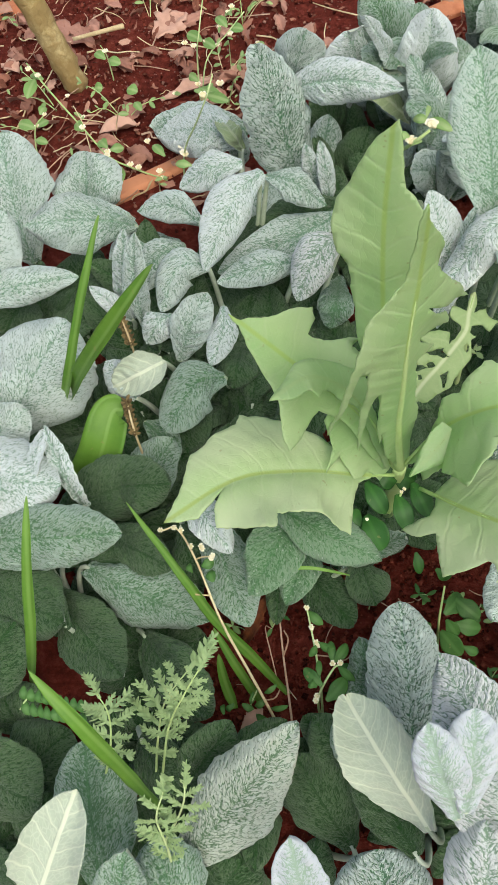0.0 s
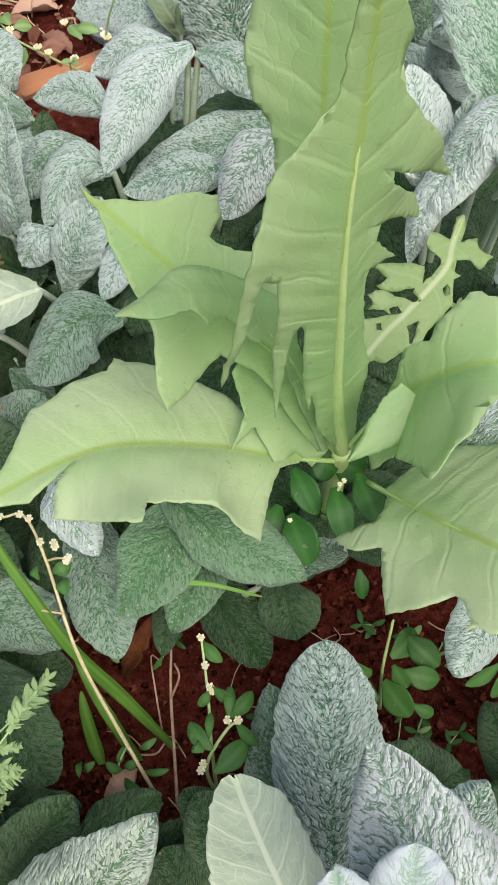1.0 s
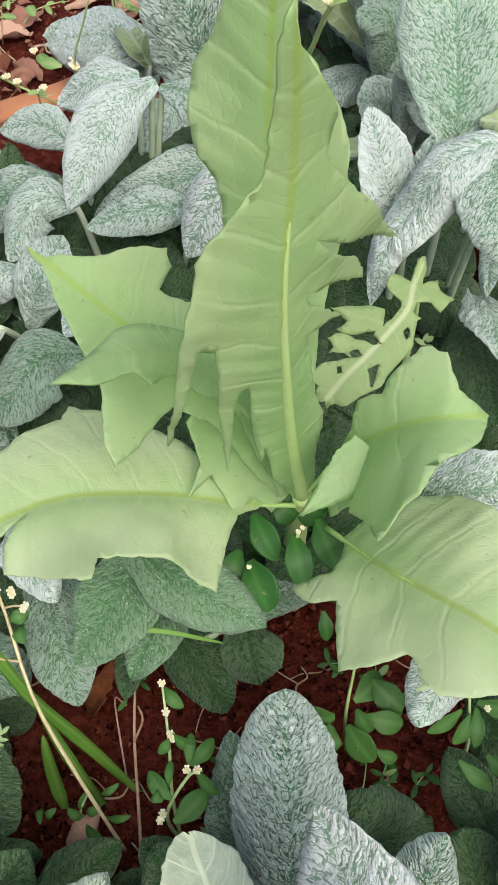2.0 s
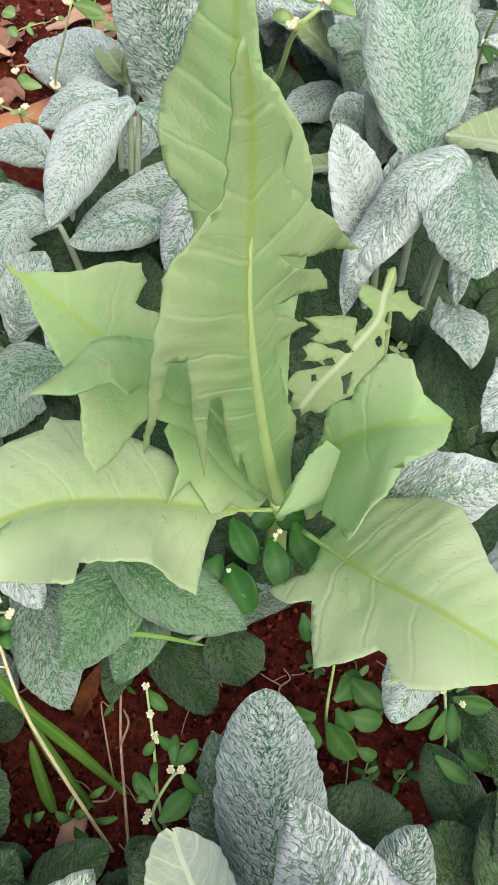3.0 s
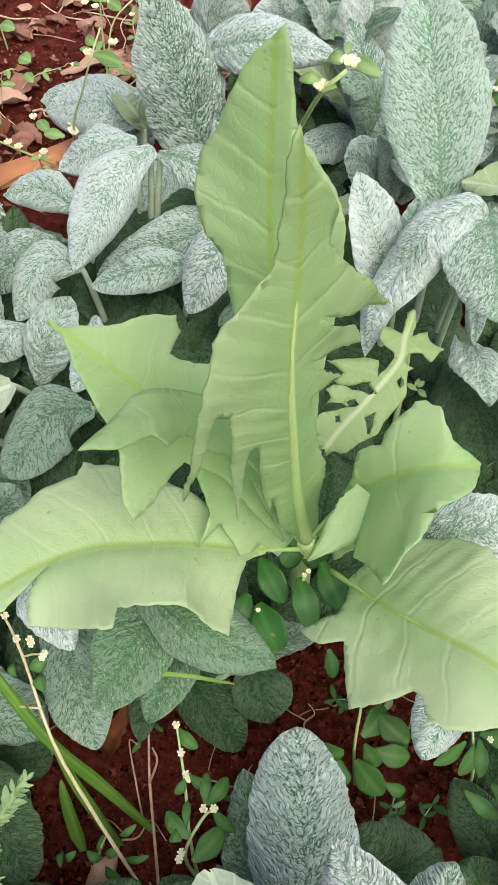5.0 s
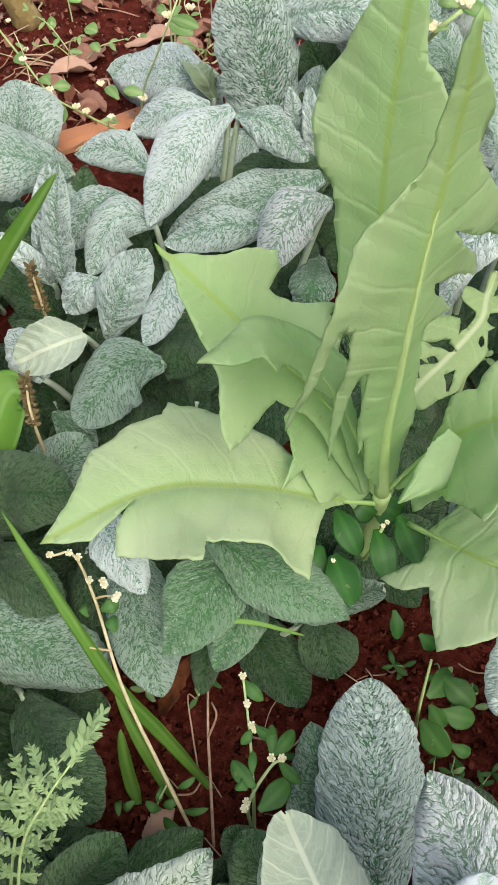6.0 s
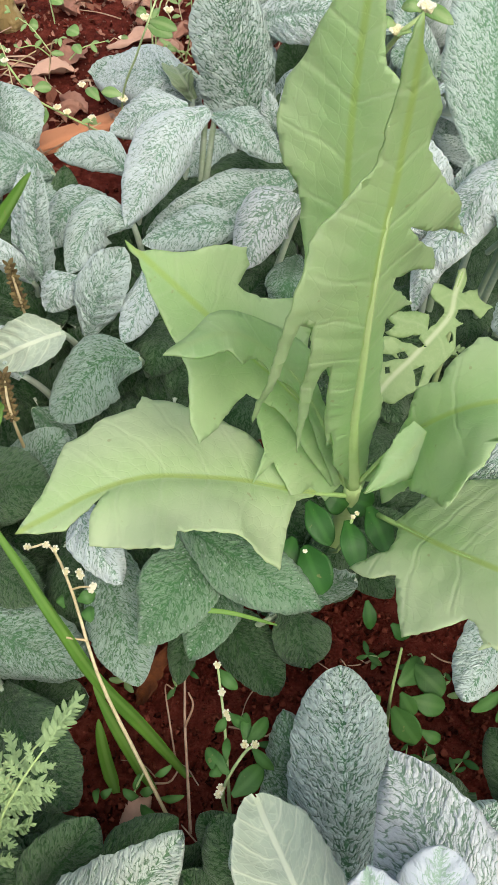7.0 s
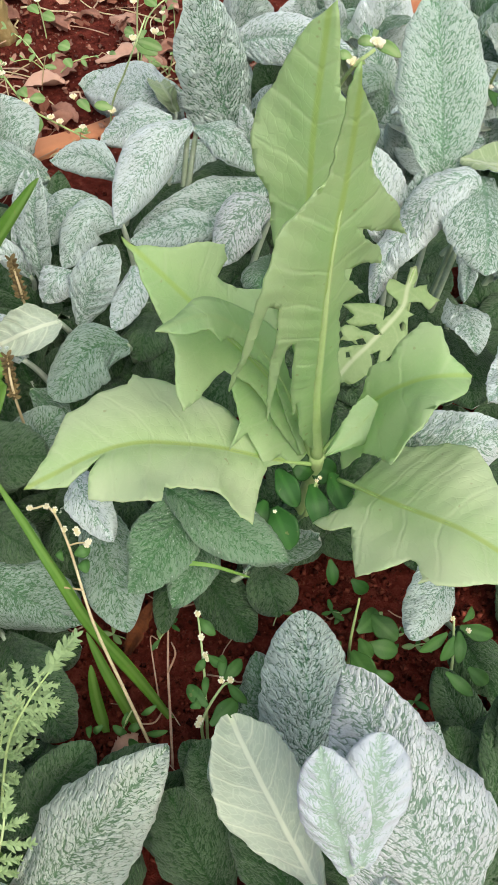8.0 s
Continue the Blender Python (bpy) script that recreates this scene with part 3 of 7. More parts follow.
def flower(plant, at, size=0.004):
    """A small cream flower head: a domed cluster of florets ringed by blunt petals."""
    at = np.array(at, float)
    rng = random.Random(int(abs(at[0]) * 1e5) + 7)
    verts, faces = [], []

    def blob(c, r):
        o = len(verts)
        for i in range(1, 4):
            for j in range(6):
                a, b = math.pi * i / 4, 2 * math.pi * j / 6
                verts.append(c + r * np.array((math.sin(a) * math.cos(b), math.sin(a) * math.sin(b), math.cos(a))))
        verts.append(c + np.array((0, 0, r)))
        verts.append(c - np.array((0, 0, r)))
        for i in range(2):
            for j in range(6):
                a, b = o + i * 6 + j, o + i * 6 + (j + 1) % 6
                faces.append((a, a + 6, b + 6, b))
        for j in range(6):
            faces.append((o + 18, o + j, o + (j + 1) % 6))
            faces.append((o + 19, o + 12 + (j + 1) % 6, o + 12 + j))

    for i in range(11):
        a, q = i * 2.4, math.sqrt(i / 11) * size * 0.55
        blob(at + np.array((math.cos(a) * q, math.sin(a) * q - 0.1 * size, 0.25 * size - q * 0.35)), size * rng.uniform(0.18, 0.30))
    head = part("flower_head", mesh_of("flower_head", verts, faces), BUD, plant, "cream and yellow flower head")
    for i in range(6):
        a = i * 1.047 + rng.uniform(-0.25, 0.25)
        out = np.array((math.cos(a), math.sin(a), 0.35))
        sp = bezier(at + out * size * 0.3, at + out * size * 0.6, at + out * size * 0.8 + np.array((0, 0, -0.1 * size)), 6)
        w = np.array((0.5, 0.8, 1.0, 1.0, 0.85, 0.3)) * size * 0.24
        part("petal", sheet("petal", sp, w, w, 0.0, 0.3, 0.0, 0.0, 0.0003, 2, 0.0, i), [PETAL, PETAL], head)
    return head


def grass_blade(plant, points, width, roll=0.0, n=40, skin=None):
    COUNT[0] += 1
    sp = along(points, n)
    s = np.linspace(0, 1, n)
    w = width / 2 * np.minimum(1.0, 0.5 + 2.5 * s) * (1 - s ** 4) ** 0.7 + 0.0003
    me = sheet("blade", sp, w, w, roll, 0.35, 0.001, 0.0, 0.0005, 4, 0.0, COUNT[0])
    return part("blade", me, [skin or GRASS, skin or GRASS], plant)


def joined(name, meshes):
    """Joins blade meshes into one, with their first two maps."""
    verts, faces, maps = [], [], []
    for me in meshes:
        o = len(verts)
        verts += [tuple(v.co) for v in me.vertices]
        faces += [tuple(o + i for i in q.vertices) for q in me.polygons]
        uv = np.empty(len(me.loops) * 2, dtype=np.float32)
        me.uv_layers["metres"].data.foreach_get("uv", uv)
        maps.append(uv)
        bpy.data.meshes.remove(me)
    out = mesh_of(name, verts, faces)
    out.uv_layers.new(name="metres").data.foreach_set("uv", np.concatenate(maps))
    return out


def ferny_leaf(plant, points, reach, pairs=5, skin=None):
    """A finely divided leaf: a thin stalk with pairs of leaflets, each cut into small blunt ruffled lobes."""
    COUNT[0] += 1
    rng = random.Random(COUNT[0])
    sp = along(points, 40)
    leaf = part("leaf", tube("leaf", sp, np.linspace(0.0009, 0.0004, 40), 6), STALK, plant)
    t, s, nn = frames_along(sp, TOWARDS, 0.0)
    jobs = []
    for i in range(pairs + 1):
        f = 0.22 + 0.72 * i / (pairs + 1)
        j = int(f * 39)
        for side in (-1, 1):
            size = reach * rng.uniform(0.7, 1.15) * (0.45 + 0.6 * math.sin(math.pi * min(1, 0.2 + 0.75 * i / (pairs + 1))))
            d = s[j] * side * rng.uniform(0.7, 1.0) + t[j] * rng.uniform(0.4, 0.8) + nn[j] * rng.uniform(-0.3, 0.35)
            jobs.append((sp[j], sp[j] + d * size))
    jobs.append((sp[36], sp[39] + t[39] * reach * 0.9))
    for a, b in jobs:
        length = np.linalg.norm(b - a)
        line = spine_of(a, b, rng.uniform(-0.05, 0.1) * length, 12)
        d, side, up = frames_along(line, TOWARDS, rng.uniform(-35, 35))
        bits = []
        thin = np.full(12, 0.05 * length) + 0.0003
        bits.append(sheet("bit", line, thin, thin, 0.0, 0.1, 0.0, 0.0, 0.0003, 2, 0.0, 1))
        for q in (2, 3, 5, 6, 8, 9, 10, 11):
            for w in (-1, 1):
                if q == 11 and w == 1:
                    out = d[q]
                else:
                    out = side[q] * w * 0.9 + d[q] * 0.75
                out = out + up[q] * rng.uniform(-0.5, 0.6)
                size = length * rng.uniform(0.18, 0.32) * (1.15 - 0.04 * q)
                tip = line[q] + out * size
                m = 7
                width = np.array((0.35, 0.6, 0.9, 1.0, 0.8, 0.5, 0.08)) * size * rng.uniform(0.18, 0.30)
                bits.append(sheet("bit", spine_of(line[q], tip, 0.1 * size, m), width, width[::1] * rng.uniform(0.7, 1.2), rng.uniform(-50, 50), 0.3, 0.25 * size, 0.0, 0.00015, 2, 0.25, rng.randint(1, 99)))
        part("leaflet", joined("leaflet", bits), [skin or FERNY], leaf)
    return leaf


def ear_plant(x, y, label):
    return thing("lambs_ear_plant", (x, y, ground_z(x, y) - 0.002), label, "plant", "lamb's ear plants in the bed")


# ---------------------------------------------------------------- the ground
def build_ground():
    xs = np.r_[-40, -8, -2.2, np.linspace(-1.0, 1.0, 161), 2.2, 8, 40]
    ys = np.r_[-40, -8, -1.6, np.linspace(-0.5, 1.3, 151), 2.4, 8, 40]
    verts = []
    for y in ys:
        for x in xs:
            z = ground_z(x, y)
            if abs(x) < 1.01 and -0.51 < y < 1.31:
                z += 0.004 * abs(noise.noise(Vector((x * 55, y * 55, 0)))) + 0.003 * noise.noise(Vector((x * 120, y * 120, 4)))
            verts.append((x, y, z))
    c = len(xs)
    faces = [(j * c + i, j * c + i + 1, (j + 1) * c + i + 1, (j + 1) * c + i) for j in range(len(ys) - 1) for i in range(c - 1)]
    ob = part("ground", mesh_of("ground", verts, faces), SOIL, None)
    return tagged(ob, "dark red crumbly garden soil under the plants", "ground", kind="structure")


build_ground()


def pebbles(name, count, area, size, seed, material, label, category, sink=0.3):
    """Many small crumbs lying on the ground, as one body of stuff."""
    rng = random.Random(seed)
    verts, faces = [], []
    for _ in range(count):
        x, y = rng.uniform(area[0], area[1]), rng.uniform(area[2], area[3])
        r = size[0] + (size[1] - size[0]) * rng.random() ** 3
        c = Vector((x, y, ground_z(x, y) + r * sink + 0.002))
        o = len(verts)
        turn = Euler((rng.uniform(0, 6), rng.uniform(0, 6), rng.uniform(0, 6))).to_matrix()
        for sx, sy, sz in ((1, 0, 0), (-1, 0, 0), (0, 1, 0), (0, -1, 0), (0, 0, 1), (0, 0, -1), (0.7, 0.7, 0.5), (-0.7, 0.6, -0.5)):
            verts.append(c + turn @ (Vector((sx, sy, sz)) * r * rng.uniform(0.65, 1.1)))
        for f in ((0, 2, 4), (2, 1, 4), (1, 3, 4), (3, 0, 4), (2, 0, 5), (1, 2, 5), (3, 1, 5), (0, 3, 5), (0, 6, 2), (6, 4, 2), (0, 4, 6), (1, 7, 2), (7, 5, 2), (1, 5, 7)):
            faces.append(tuple(o + i for i in f))
    ob = part(name, mesh_of(name, verts, faces), material, None)
    return tagged(ob, label, category, kind="stuff")


pebbles("soil_crumbs", 12000, (-0.55, 0.45, 0.3, 1.0), (0.0006, 0.0034), 5, CRUMB, "small crumbs and clods of dark red soil", "soil")
pebbles("soil_crumbs", 9000, (-0.14, 0.26, -0.14, 0.12), (0.0006, 0.0036), 6, CRUMB, "fine crumbs of dark red soil between plants", "soil")


# ---------------------------------------------------------------- low leaves that close the bed, shade coloured into their green
def bed_edge(x):
    return float(np.interp(x, (-0.5, -0.2, -0.05, 0.03, 0.10, 0.45), (0.33, 0.36, 0.41, 0.47, 0.56, 0.60)))


def low_plants():
    rng = random.Random(11)
    done = 0
    while done < 120:
        x, y = rng.uniform(-0.36, 0.36), rng.uniform(-0.26, 0.56)
        if -0.075 < x < 0.205 and -0.075 < y < 0.085 or y > bed_edge(x) - 0.05:
            continue
        done += 1
        plant = ear_plant(x, y, "low shaded lamb's ear plant under taller leaves")
        turn = rng.uniform(0, 6.28)
        for i in range(6):
            a = turn + i * 1.05 + rng.uniform(-0.3, 0.3)
            r = rng.uniform(0.04, 0.065)
            tx, ty = x + math.cos(a) * r, y + math.sin(a) * r
            if -0.055 < tx < 0.19 and -0.055 < ty < 0.065 or ty > bed_edge(tx) - 0.015:
                continue
            gz = ground_z(tx, ty)
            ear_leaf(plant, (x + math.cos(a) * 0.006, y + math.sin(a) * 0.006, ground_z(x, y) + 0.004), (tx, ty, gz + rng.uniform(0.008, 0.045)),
                     rng.uniform(0.026, 0.038), rng.uniform(0.006, 0.014), rng.uniform(-12, 12), rng.uniform(-0.1, 0.2), EAR_GREEN_SHADED, rng.uniform(0.4, 0.8))

    # more leaves in the darkened green, standing for deep shade in the gaps
    for _ in range(46):
        x, y = rng.uniform(-0.15, 0.12), rng.uniform(0.12, 0.42)
        if y > bed_edge(x) - 0.05:
            continue
        plant = ear_plant(x, y, "shaded green lamb's ear plant in the gaps of the bed")
        turn = rng.uniform(0, 6.28)
        for i in range(4):
            a = turn + i * 1.6 + rng.uniform(-0.3, 0.3)
            r = rng.uniform(0.03, 0.055)
            tx, ty = x + math.cos(a) * r, y + math.sin(a) * r
            if ty > bed_edge(tx) - 0.02 or -0.055 < tx < 0.19 and ty < 0.07:
                continue
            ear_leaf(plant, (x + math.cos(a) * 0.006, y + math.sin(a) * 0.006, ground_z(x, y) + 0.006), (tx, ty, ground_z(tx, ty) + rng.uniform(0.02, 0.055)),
                     rng.uniform(0.028, 0.04), rng.uniform(0.006, 0.014), rng.uniform(-12, 12), rng.uniform(-0.1, 0.2), EAR_GREEN_SHADED, rng.uniform(0.4, 0.8))


low_plants()


# ---------------------------------------------------------------- lamb's ear plants

plant = ear_plant(0.112, -0.108, "silver-grey woolly lamb's ear plant in front with wrinkled leaves")
ear_leaf(plant, (0.086, -0.086, 0.026), (0.078, 0.011, 0.085), 0.053, 0.006, 0, 0.15, EAR_COARSE, 0.75)
ear_leaf(plant, (0.147, -0.140, 0.090), (0.087, -0.043, 0.160), 0.069, 0.03, 0, -0.15, EAR_BRIGHT, 0.25)
ear_path(plant, [(0.091, -0.122, 0.138), (0.080, -0.104, 0.172), (0.073, -0.083, 0.188)], 0.028, 8, 0.2, EAR_YOUNG, 0.55)
ear_path(plant, [(0.093, -0.120, 0.148), (0.096, -0.096, 0.174), (0.098, -0.075, 0.182)], 0.029, -4, 0.2, EAR_YOUNG, 0.75)
ear_leaf(plant, (0.083, -0.124, 0.086), (0.040, -0.050, 0.090), 0.047, 0.008, 180, -0.15, EAR_COARSE, 0.5)
ear_leaf(plant, (0.083, -0.093, 0.013), (0.053, -0.002, 0.050), 0.047, 0.004, 10, 0.1, EAR_MID, 0.6)
ear_leaf(plant, (0.091, -0.050, 0.026), (0.148, -0.034, 0.030), 0.048, 0.012, 0, 0.1, EAR_GREEN_SHADED, 0.8)
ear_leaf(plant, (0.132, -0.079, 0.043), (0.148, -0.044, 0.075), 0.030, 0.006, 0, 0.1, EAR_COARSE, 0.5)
ear_leaf(plant, (0.191, -0.054, 0.014), (0.160, -0.004, 0.040), 0.030, 0.004, 0, 0.1, EAR_GREEN_SHADED, 0.6)
ear_leaf(plant, (0.173, -0.079, 0.024), (0.162, -0.040, 0.050), 0.034, 0.006, 0, 0.1, EAR_GREEN_SHADED, 0.9)
ear_leaf(plant, (0.177, -0.081, 0.054), (0.185, -0.027, 0.080), 0.021, 0.006, 0, 0.1, EAR_GREEN_SHADED, 0.5)
ear_leaf(plant, (0.184, -0.083, 0.048), (0.193, -0.026, 0.030), 0.034, 0.006, 0, 0.1, EAR_GREEN_SHADED, 0.5)
ear_leaf(plant, (0.062, -0.175, 0.024), (0.055, -0.132, 0.055), 0.059, 0.008, 0, 0.1, EAR_COARSE, 0.9)
ear_leaf(plant, (0.015, -0.173, 0.092), (0.004, -0.130, 0.140), 0.031, 0.004, 0, 0.3, EAR_YOUNG, 0.6)
ear_leaf(plant, (0.103, -0.179, 0.092), (0.105, -0.122, 0.140), 0.040, 0.006, 0, 0.1, EAR_BRIGHT, 0.6)
ear_leaf(plant, (0.125, -0.104, 0.076), (0.101, -0.103, 0.080), 0.035, 0.006, 0, 0.1, EAR_COARSE, 0.6)
ear_leaf(plant, (0.078, -0.136, 0.056), (0.051, -0.078, 0.060), 0.042, 0.006, 0, 0.1, EAR_GREEN_SHADED, 0.7)
ear_leaf(plant, (0.112, -0.137, 0.051), (0.119, -0.111, 0.110), 0.041, 0.01, 0, 0.1, EAR_BRIGHT, 0.7)

plant = ear_plant(-0.048, -0.124, "front lamb's ear plant with long wrinkled grey-green leaves")
ear_leaf(plant, (-0.067, -0.138, 0.035), (0.010, -0.066, 0.100), 0.053, 0.012, 10, -0.1, EAR_MATT, 0.2)
ear_leaf(plant, (0.047, -0.081, 0.025), (0.020, -0.053, 0.045), 0.034, 0.008, 0, 0.1, EAR_GREEN_SHADED, 0.8)
ear_leaf(plant, (0.054, -0.085, 0.054), (0.033, -0.061, 0.080), 0.026, 0.006, 0, 0.2, EAR_MID, 0.6)
ear_leaf(plant, (-0.042, -0.080, 0.005), (0.002, -0.051, 0.022), 0.028, 0.006, 0, 0.1, EAR_GREEN_SHADED, 0.6)
ear_leaf(plant, (0.043, -0.130, 0.015), (0.008, -0.075, 0.030), 0.048, 0.008, 0, 0.1, EAR_GREEN_SHADED, 0.7)
ear_leaf(plant, (-0.151, -0.166, 0.052), (-0.120, -0.102, 0.100), 0.042, 0.006, 180, -0.1, EAR_COARSE, 0.6)
ear_leaf(plant, (-0.117, -0.162, 0.013), (-0.130, -0.067, 0.050), 0.058, 0.006, 0, 0.1, EAR_MID, 0.6)
ear_leaf(plant, (-0.101, -0.174, 0.052), (-0.088, -0.133, 0.100), 0.033, 0.006, 0, 0.1, EAR_MID, 0.7)
ear_leaf(plant, (-0.060, -0.175, 0.045), (-0.078, -0.124, 0.060), 0.047, 0.006, 0, 0.1, EAR_MID, 0.7)
ear_leaf(plant, (0.044, -0.073, 0.010), (0.013, -0.050, 0.030), 0.025, 0.004, 0, 0.1, EAR_GREEN_SHADED, 0.7)
ear_leaf(plant, (-0.047, -0.154, -0.010), (-0.026, -0.126, -0.005), 0.048, 0.01, 0, 0.1, EAR_GREEN_SHADED, 0.7)
ear_leaf(plant, (-0.184, -0.122, -0.010), (-0.161, -0.094, 0.005), 0.050, 0.01, 0, 0.1, EAR_GREEN_SHADED, 0.7)

plant = ear_plant(-0.160, 0.030, "low lamb's ear plant with broad grey-green woolly leaves")
ear_leaf(plant, (-0.249, 0.107, 0.105), (-0.146, 0.088, 0.115), 0.062, 0.012, 0, -0.1, EAR_WHITE, 0.7)
ear_leaf(plant, (-0.223, 0.062, 0.085), (-0.105, 0.058, 0.100), 0.049, 0.012, 0, -0.1, EAR_MID, 0.6)
ear_leaf(plant, (-0.161, 0.104, 0.043), (-0.083, 0.112, 0.085), 0.052, 0.008, 0, 0.1, EAR_GREEN_SHADED, 0.5)
ear_leaf(plant, (-0.160, 0.063, 0.035), (-0.079, 0.058, 0.050), 0.040, 0.006, 0, 0.1, EAR_GREEN_SHADED, 0.5)
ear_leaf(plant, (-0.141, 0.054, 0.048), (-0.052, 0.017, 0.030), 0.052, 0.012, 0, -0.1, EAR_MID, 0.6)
ear_leaf(plant, (-0.168, 0.043, 0.025), (-0.109, -0.024, 0.040), 0.049, 0.008, 0, 0.1, EAR_GREEN_SHADED, 0.6)
ear_leaf(plant, (-0.239, 0.064, 0.045), (-0.149, 0.009, 0.060), 0.064, 0.01, 0, 0.1, EAR_GREEN_SHADED, 0.7)
ear_leaf(plant, (-0.227, -0.038, 0.034), (-0.184, 0.010, 0.060), 0.058, 0.01, 0, 0.1, EAR_GREEN_SHADED, 0.7)
ear_leaf(plant, (-0.233, -0.063, 0.014), (-0.157, -0.104, 0.040), 0.060, 0.01, 0, 0.1, EAR_GREEN_SHADED, 0.7)
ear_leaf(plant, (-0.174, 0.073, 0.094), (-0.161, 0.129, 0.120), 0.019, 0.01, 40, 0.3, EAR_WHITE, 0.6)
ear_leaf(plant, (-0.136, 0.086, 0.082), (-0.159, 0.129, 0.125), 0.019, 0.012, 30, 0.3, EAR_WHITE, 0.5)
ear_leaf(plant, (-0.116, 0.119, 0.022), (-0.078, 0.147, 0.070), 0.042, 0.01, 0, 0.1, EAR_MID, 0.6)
ear_leaf(plant, (-0.150, 0.009, 0.045), (-0.175, 0.043, 0.060), 0.025, 0.01, 0, 0.1, EAR_GREEN_SHADED, 0.6)
ear_leaf(plant, (-0.102, 0.012, 0.015), (-0.050, -0.050, 0.030), 0.045, 0.006, 0, 0.1, EAR_GREEN_SHADED, 0.6)
ear_leaf(plant, (-0.069, -0.094, 0.023), (-0.033, -0.058, 0.060), 0.036, 0.008, 0, 0.1, EAR_GREEN_SHADED, 0.6)
ear_leaf(plant, (-0.124, 0.111, 0.064), (-0.075, 0.099, 0.090), 0.042, 0.008, 0, 0.1, EAR_GREEN_SHADED, 0.6)
ear_leaf(plant, (-0.130, 0.084, 0.044), (-0.073, 0.044, 0.070), 0.034, 0.008, 0, 0.1, EAR_GREEN_SHADED, 0.6)
ear_leaf(plant, (-0.099, -0.062, 0.015), (-0.062, -0.098, 0.030), 0.042, 0.008, 0, 0.1, EAR_GREEN_SHADED, 0.6)
ear_leaf(plant, (-0.195, -0.084, -0.010), (-0.154, -0.052, 0.005), 0.058, 0.01, 0, 0.1, EAR_GREEN_SHADED, 0.7)
ear_leaf(plant, (-0.190, -0.050, -0.010), (-0.205, -0.020, 0.010), 0.053, 0.01, 0, 0.1, EAR_GREEN_SHADED, 0.7)

plant = ear_plant(-0.041, 0.278, "dense lamb's ear plant with drooping silver leaves")
ear_path(plant, [(-0.005, 0.339, 0.150), (-0.024, 0.317, 0.150), (-0.040, 0.292, 0.134), (-0.053, 0.273, 0.112)], 0.038, 14, -0.15, EAR_WHITE, 0.2)
ear_path(plant, [(-0.023, 0.385, 0.118), (-0.050, 0.381, 0.118), (-0.078, 0.378, 0.100)], 0.035, 0, 0, EAR_WHITE, 0.4)
ear_path(plant, [(-0.026, 0.444, 0.090), (-0.062, 0.455, 0.098), (-0.108, 0.476, 0.075)], 0.052, 0, 0, EAR_WHITE, 0.4)
ear_path(plant, [(-0.059, 0.338, 0.100), (-0.084, 0.350, 0.108), (-0.115, 0.358, 0.096)], 0.030, 6, 0.1, EAR, 0.3)
ear_path(plant, [(-0.002, 0.337, 0.148), (0.020, 0.325, 0.150), (0.044, 0.328, 0.122)], 0.029, 0, -0.1, EAR, 0.5)
ear_path(plant, [(0.054, 0.328, 0.110), (0.013, 0.305, 0.108), (-0.045, 0.292, 0.088)], 0.042, 8, 0.05, EAR, 0.4)
ear_path(plant, [(0.025, 0.278, 0.112), (-0.008, 0.273, 0.115), (-0.044, 0.270, 0.102)], 0.029, 0, 0, EAR, 0.5)
ear_path(plant, [(0.058, 0.286, 0.128), (0.036, 0.267, 0.135), (0.019, 0.240, 0.112)], 0.036, 0, -0.1, EAR_BRIGHT, 0.45)
ear_path(plant, [(-0.105, 0.249, 0.070), (-0.107, 0.261, 0.115), (-0.101, 0.276, 0.155)], 0.023, 12, 0.3, EAR, 0.5)
ear_path(plant, [(-0.071, 0.311, 0.100), (-0.092, 0.298, 0.104), (-0.112, 0.280, 0.085)], 0.034, 0, -0.1, EAR, 0.6)
ear_path(plant, [(-0.049, 0.279, 0.112), (-0.073, 0.275, 0.116), (-0.089, 0.251, 0.092)], 0.033, 0, -0.2, EAR, 0.5)
ear_path(plant, [(-0.076, 0.216, 0.072), (-0.064, 0.224, 0.105), (-0.049, 0.239, 0.128)], 0.033, -6, 0.2, EAR, 0.55)
ear_path(plant, [(-0.080, 0.245, 0.095), (-0.090, 0.233, 0.100), (-0.100, 0.226, 0.084)], 0.028, 0, -0.1, EAR_WHITE, 0.6)
ear_path(plant, [(-0.038, 0.244, 0.105), (-0.039, 0.219, 0.104), (-0.049, 0.200, 0.088)], 0.024, 0, -0.1, EAR_WHITE, 0.5)
ear_path(plant, [(-0.038, 0.193, 0.082), (-0.060, 0.182, 0.090), (-0.082, 0.147, 0.080)], 0.043, -8, -0.05, EAR_MID, 0.75)
ear_path(plant, [(-0.103, 0.167, 0.062), (-0.089, 0.153, 0.064), (-0.077, 0.133, 0.056)], 0.026, 0, 0, EAR_MID, 0.5)
ear_path(plant, [(-0.085, 0.203, 0.092), (-0.100, 0.189, 0.098), (-0.124, 0.185, 0.085)], 0.031, 180, -0.1, EAR, 0.7)
ear_path(plant, [(-0.106, 0.176, 0.082), (-0.117, 0.189, 0.088), (-0.131, 0.206, 0.090)], 0.029, 0, 0, EAR_WHITE, 0.6)
ear_leaf(plant, (0.062, 0.365, 0.086), (-0.018, 0.312, 0.085), 0.054, 0.014, 0, 0.1, EAR_GREEN_SHADED, 0.6)
ear_leaf(plant, (-0.005, 0.220, 0.046), (-0.057, 0.239, 0.050), 0.035, 0.01, 0, 0.1, EAR_GREEN_SHADED, 0.6)
ear_leaf(plant, (-0.020, 0.188, 0.044), (-0.010, 0.225, 0.070), 0.033, 0.01, 0, 0.1, EAR_GREEN_SHADED, 0.6)
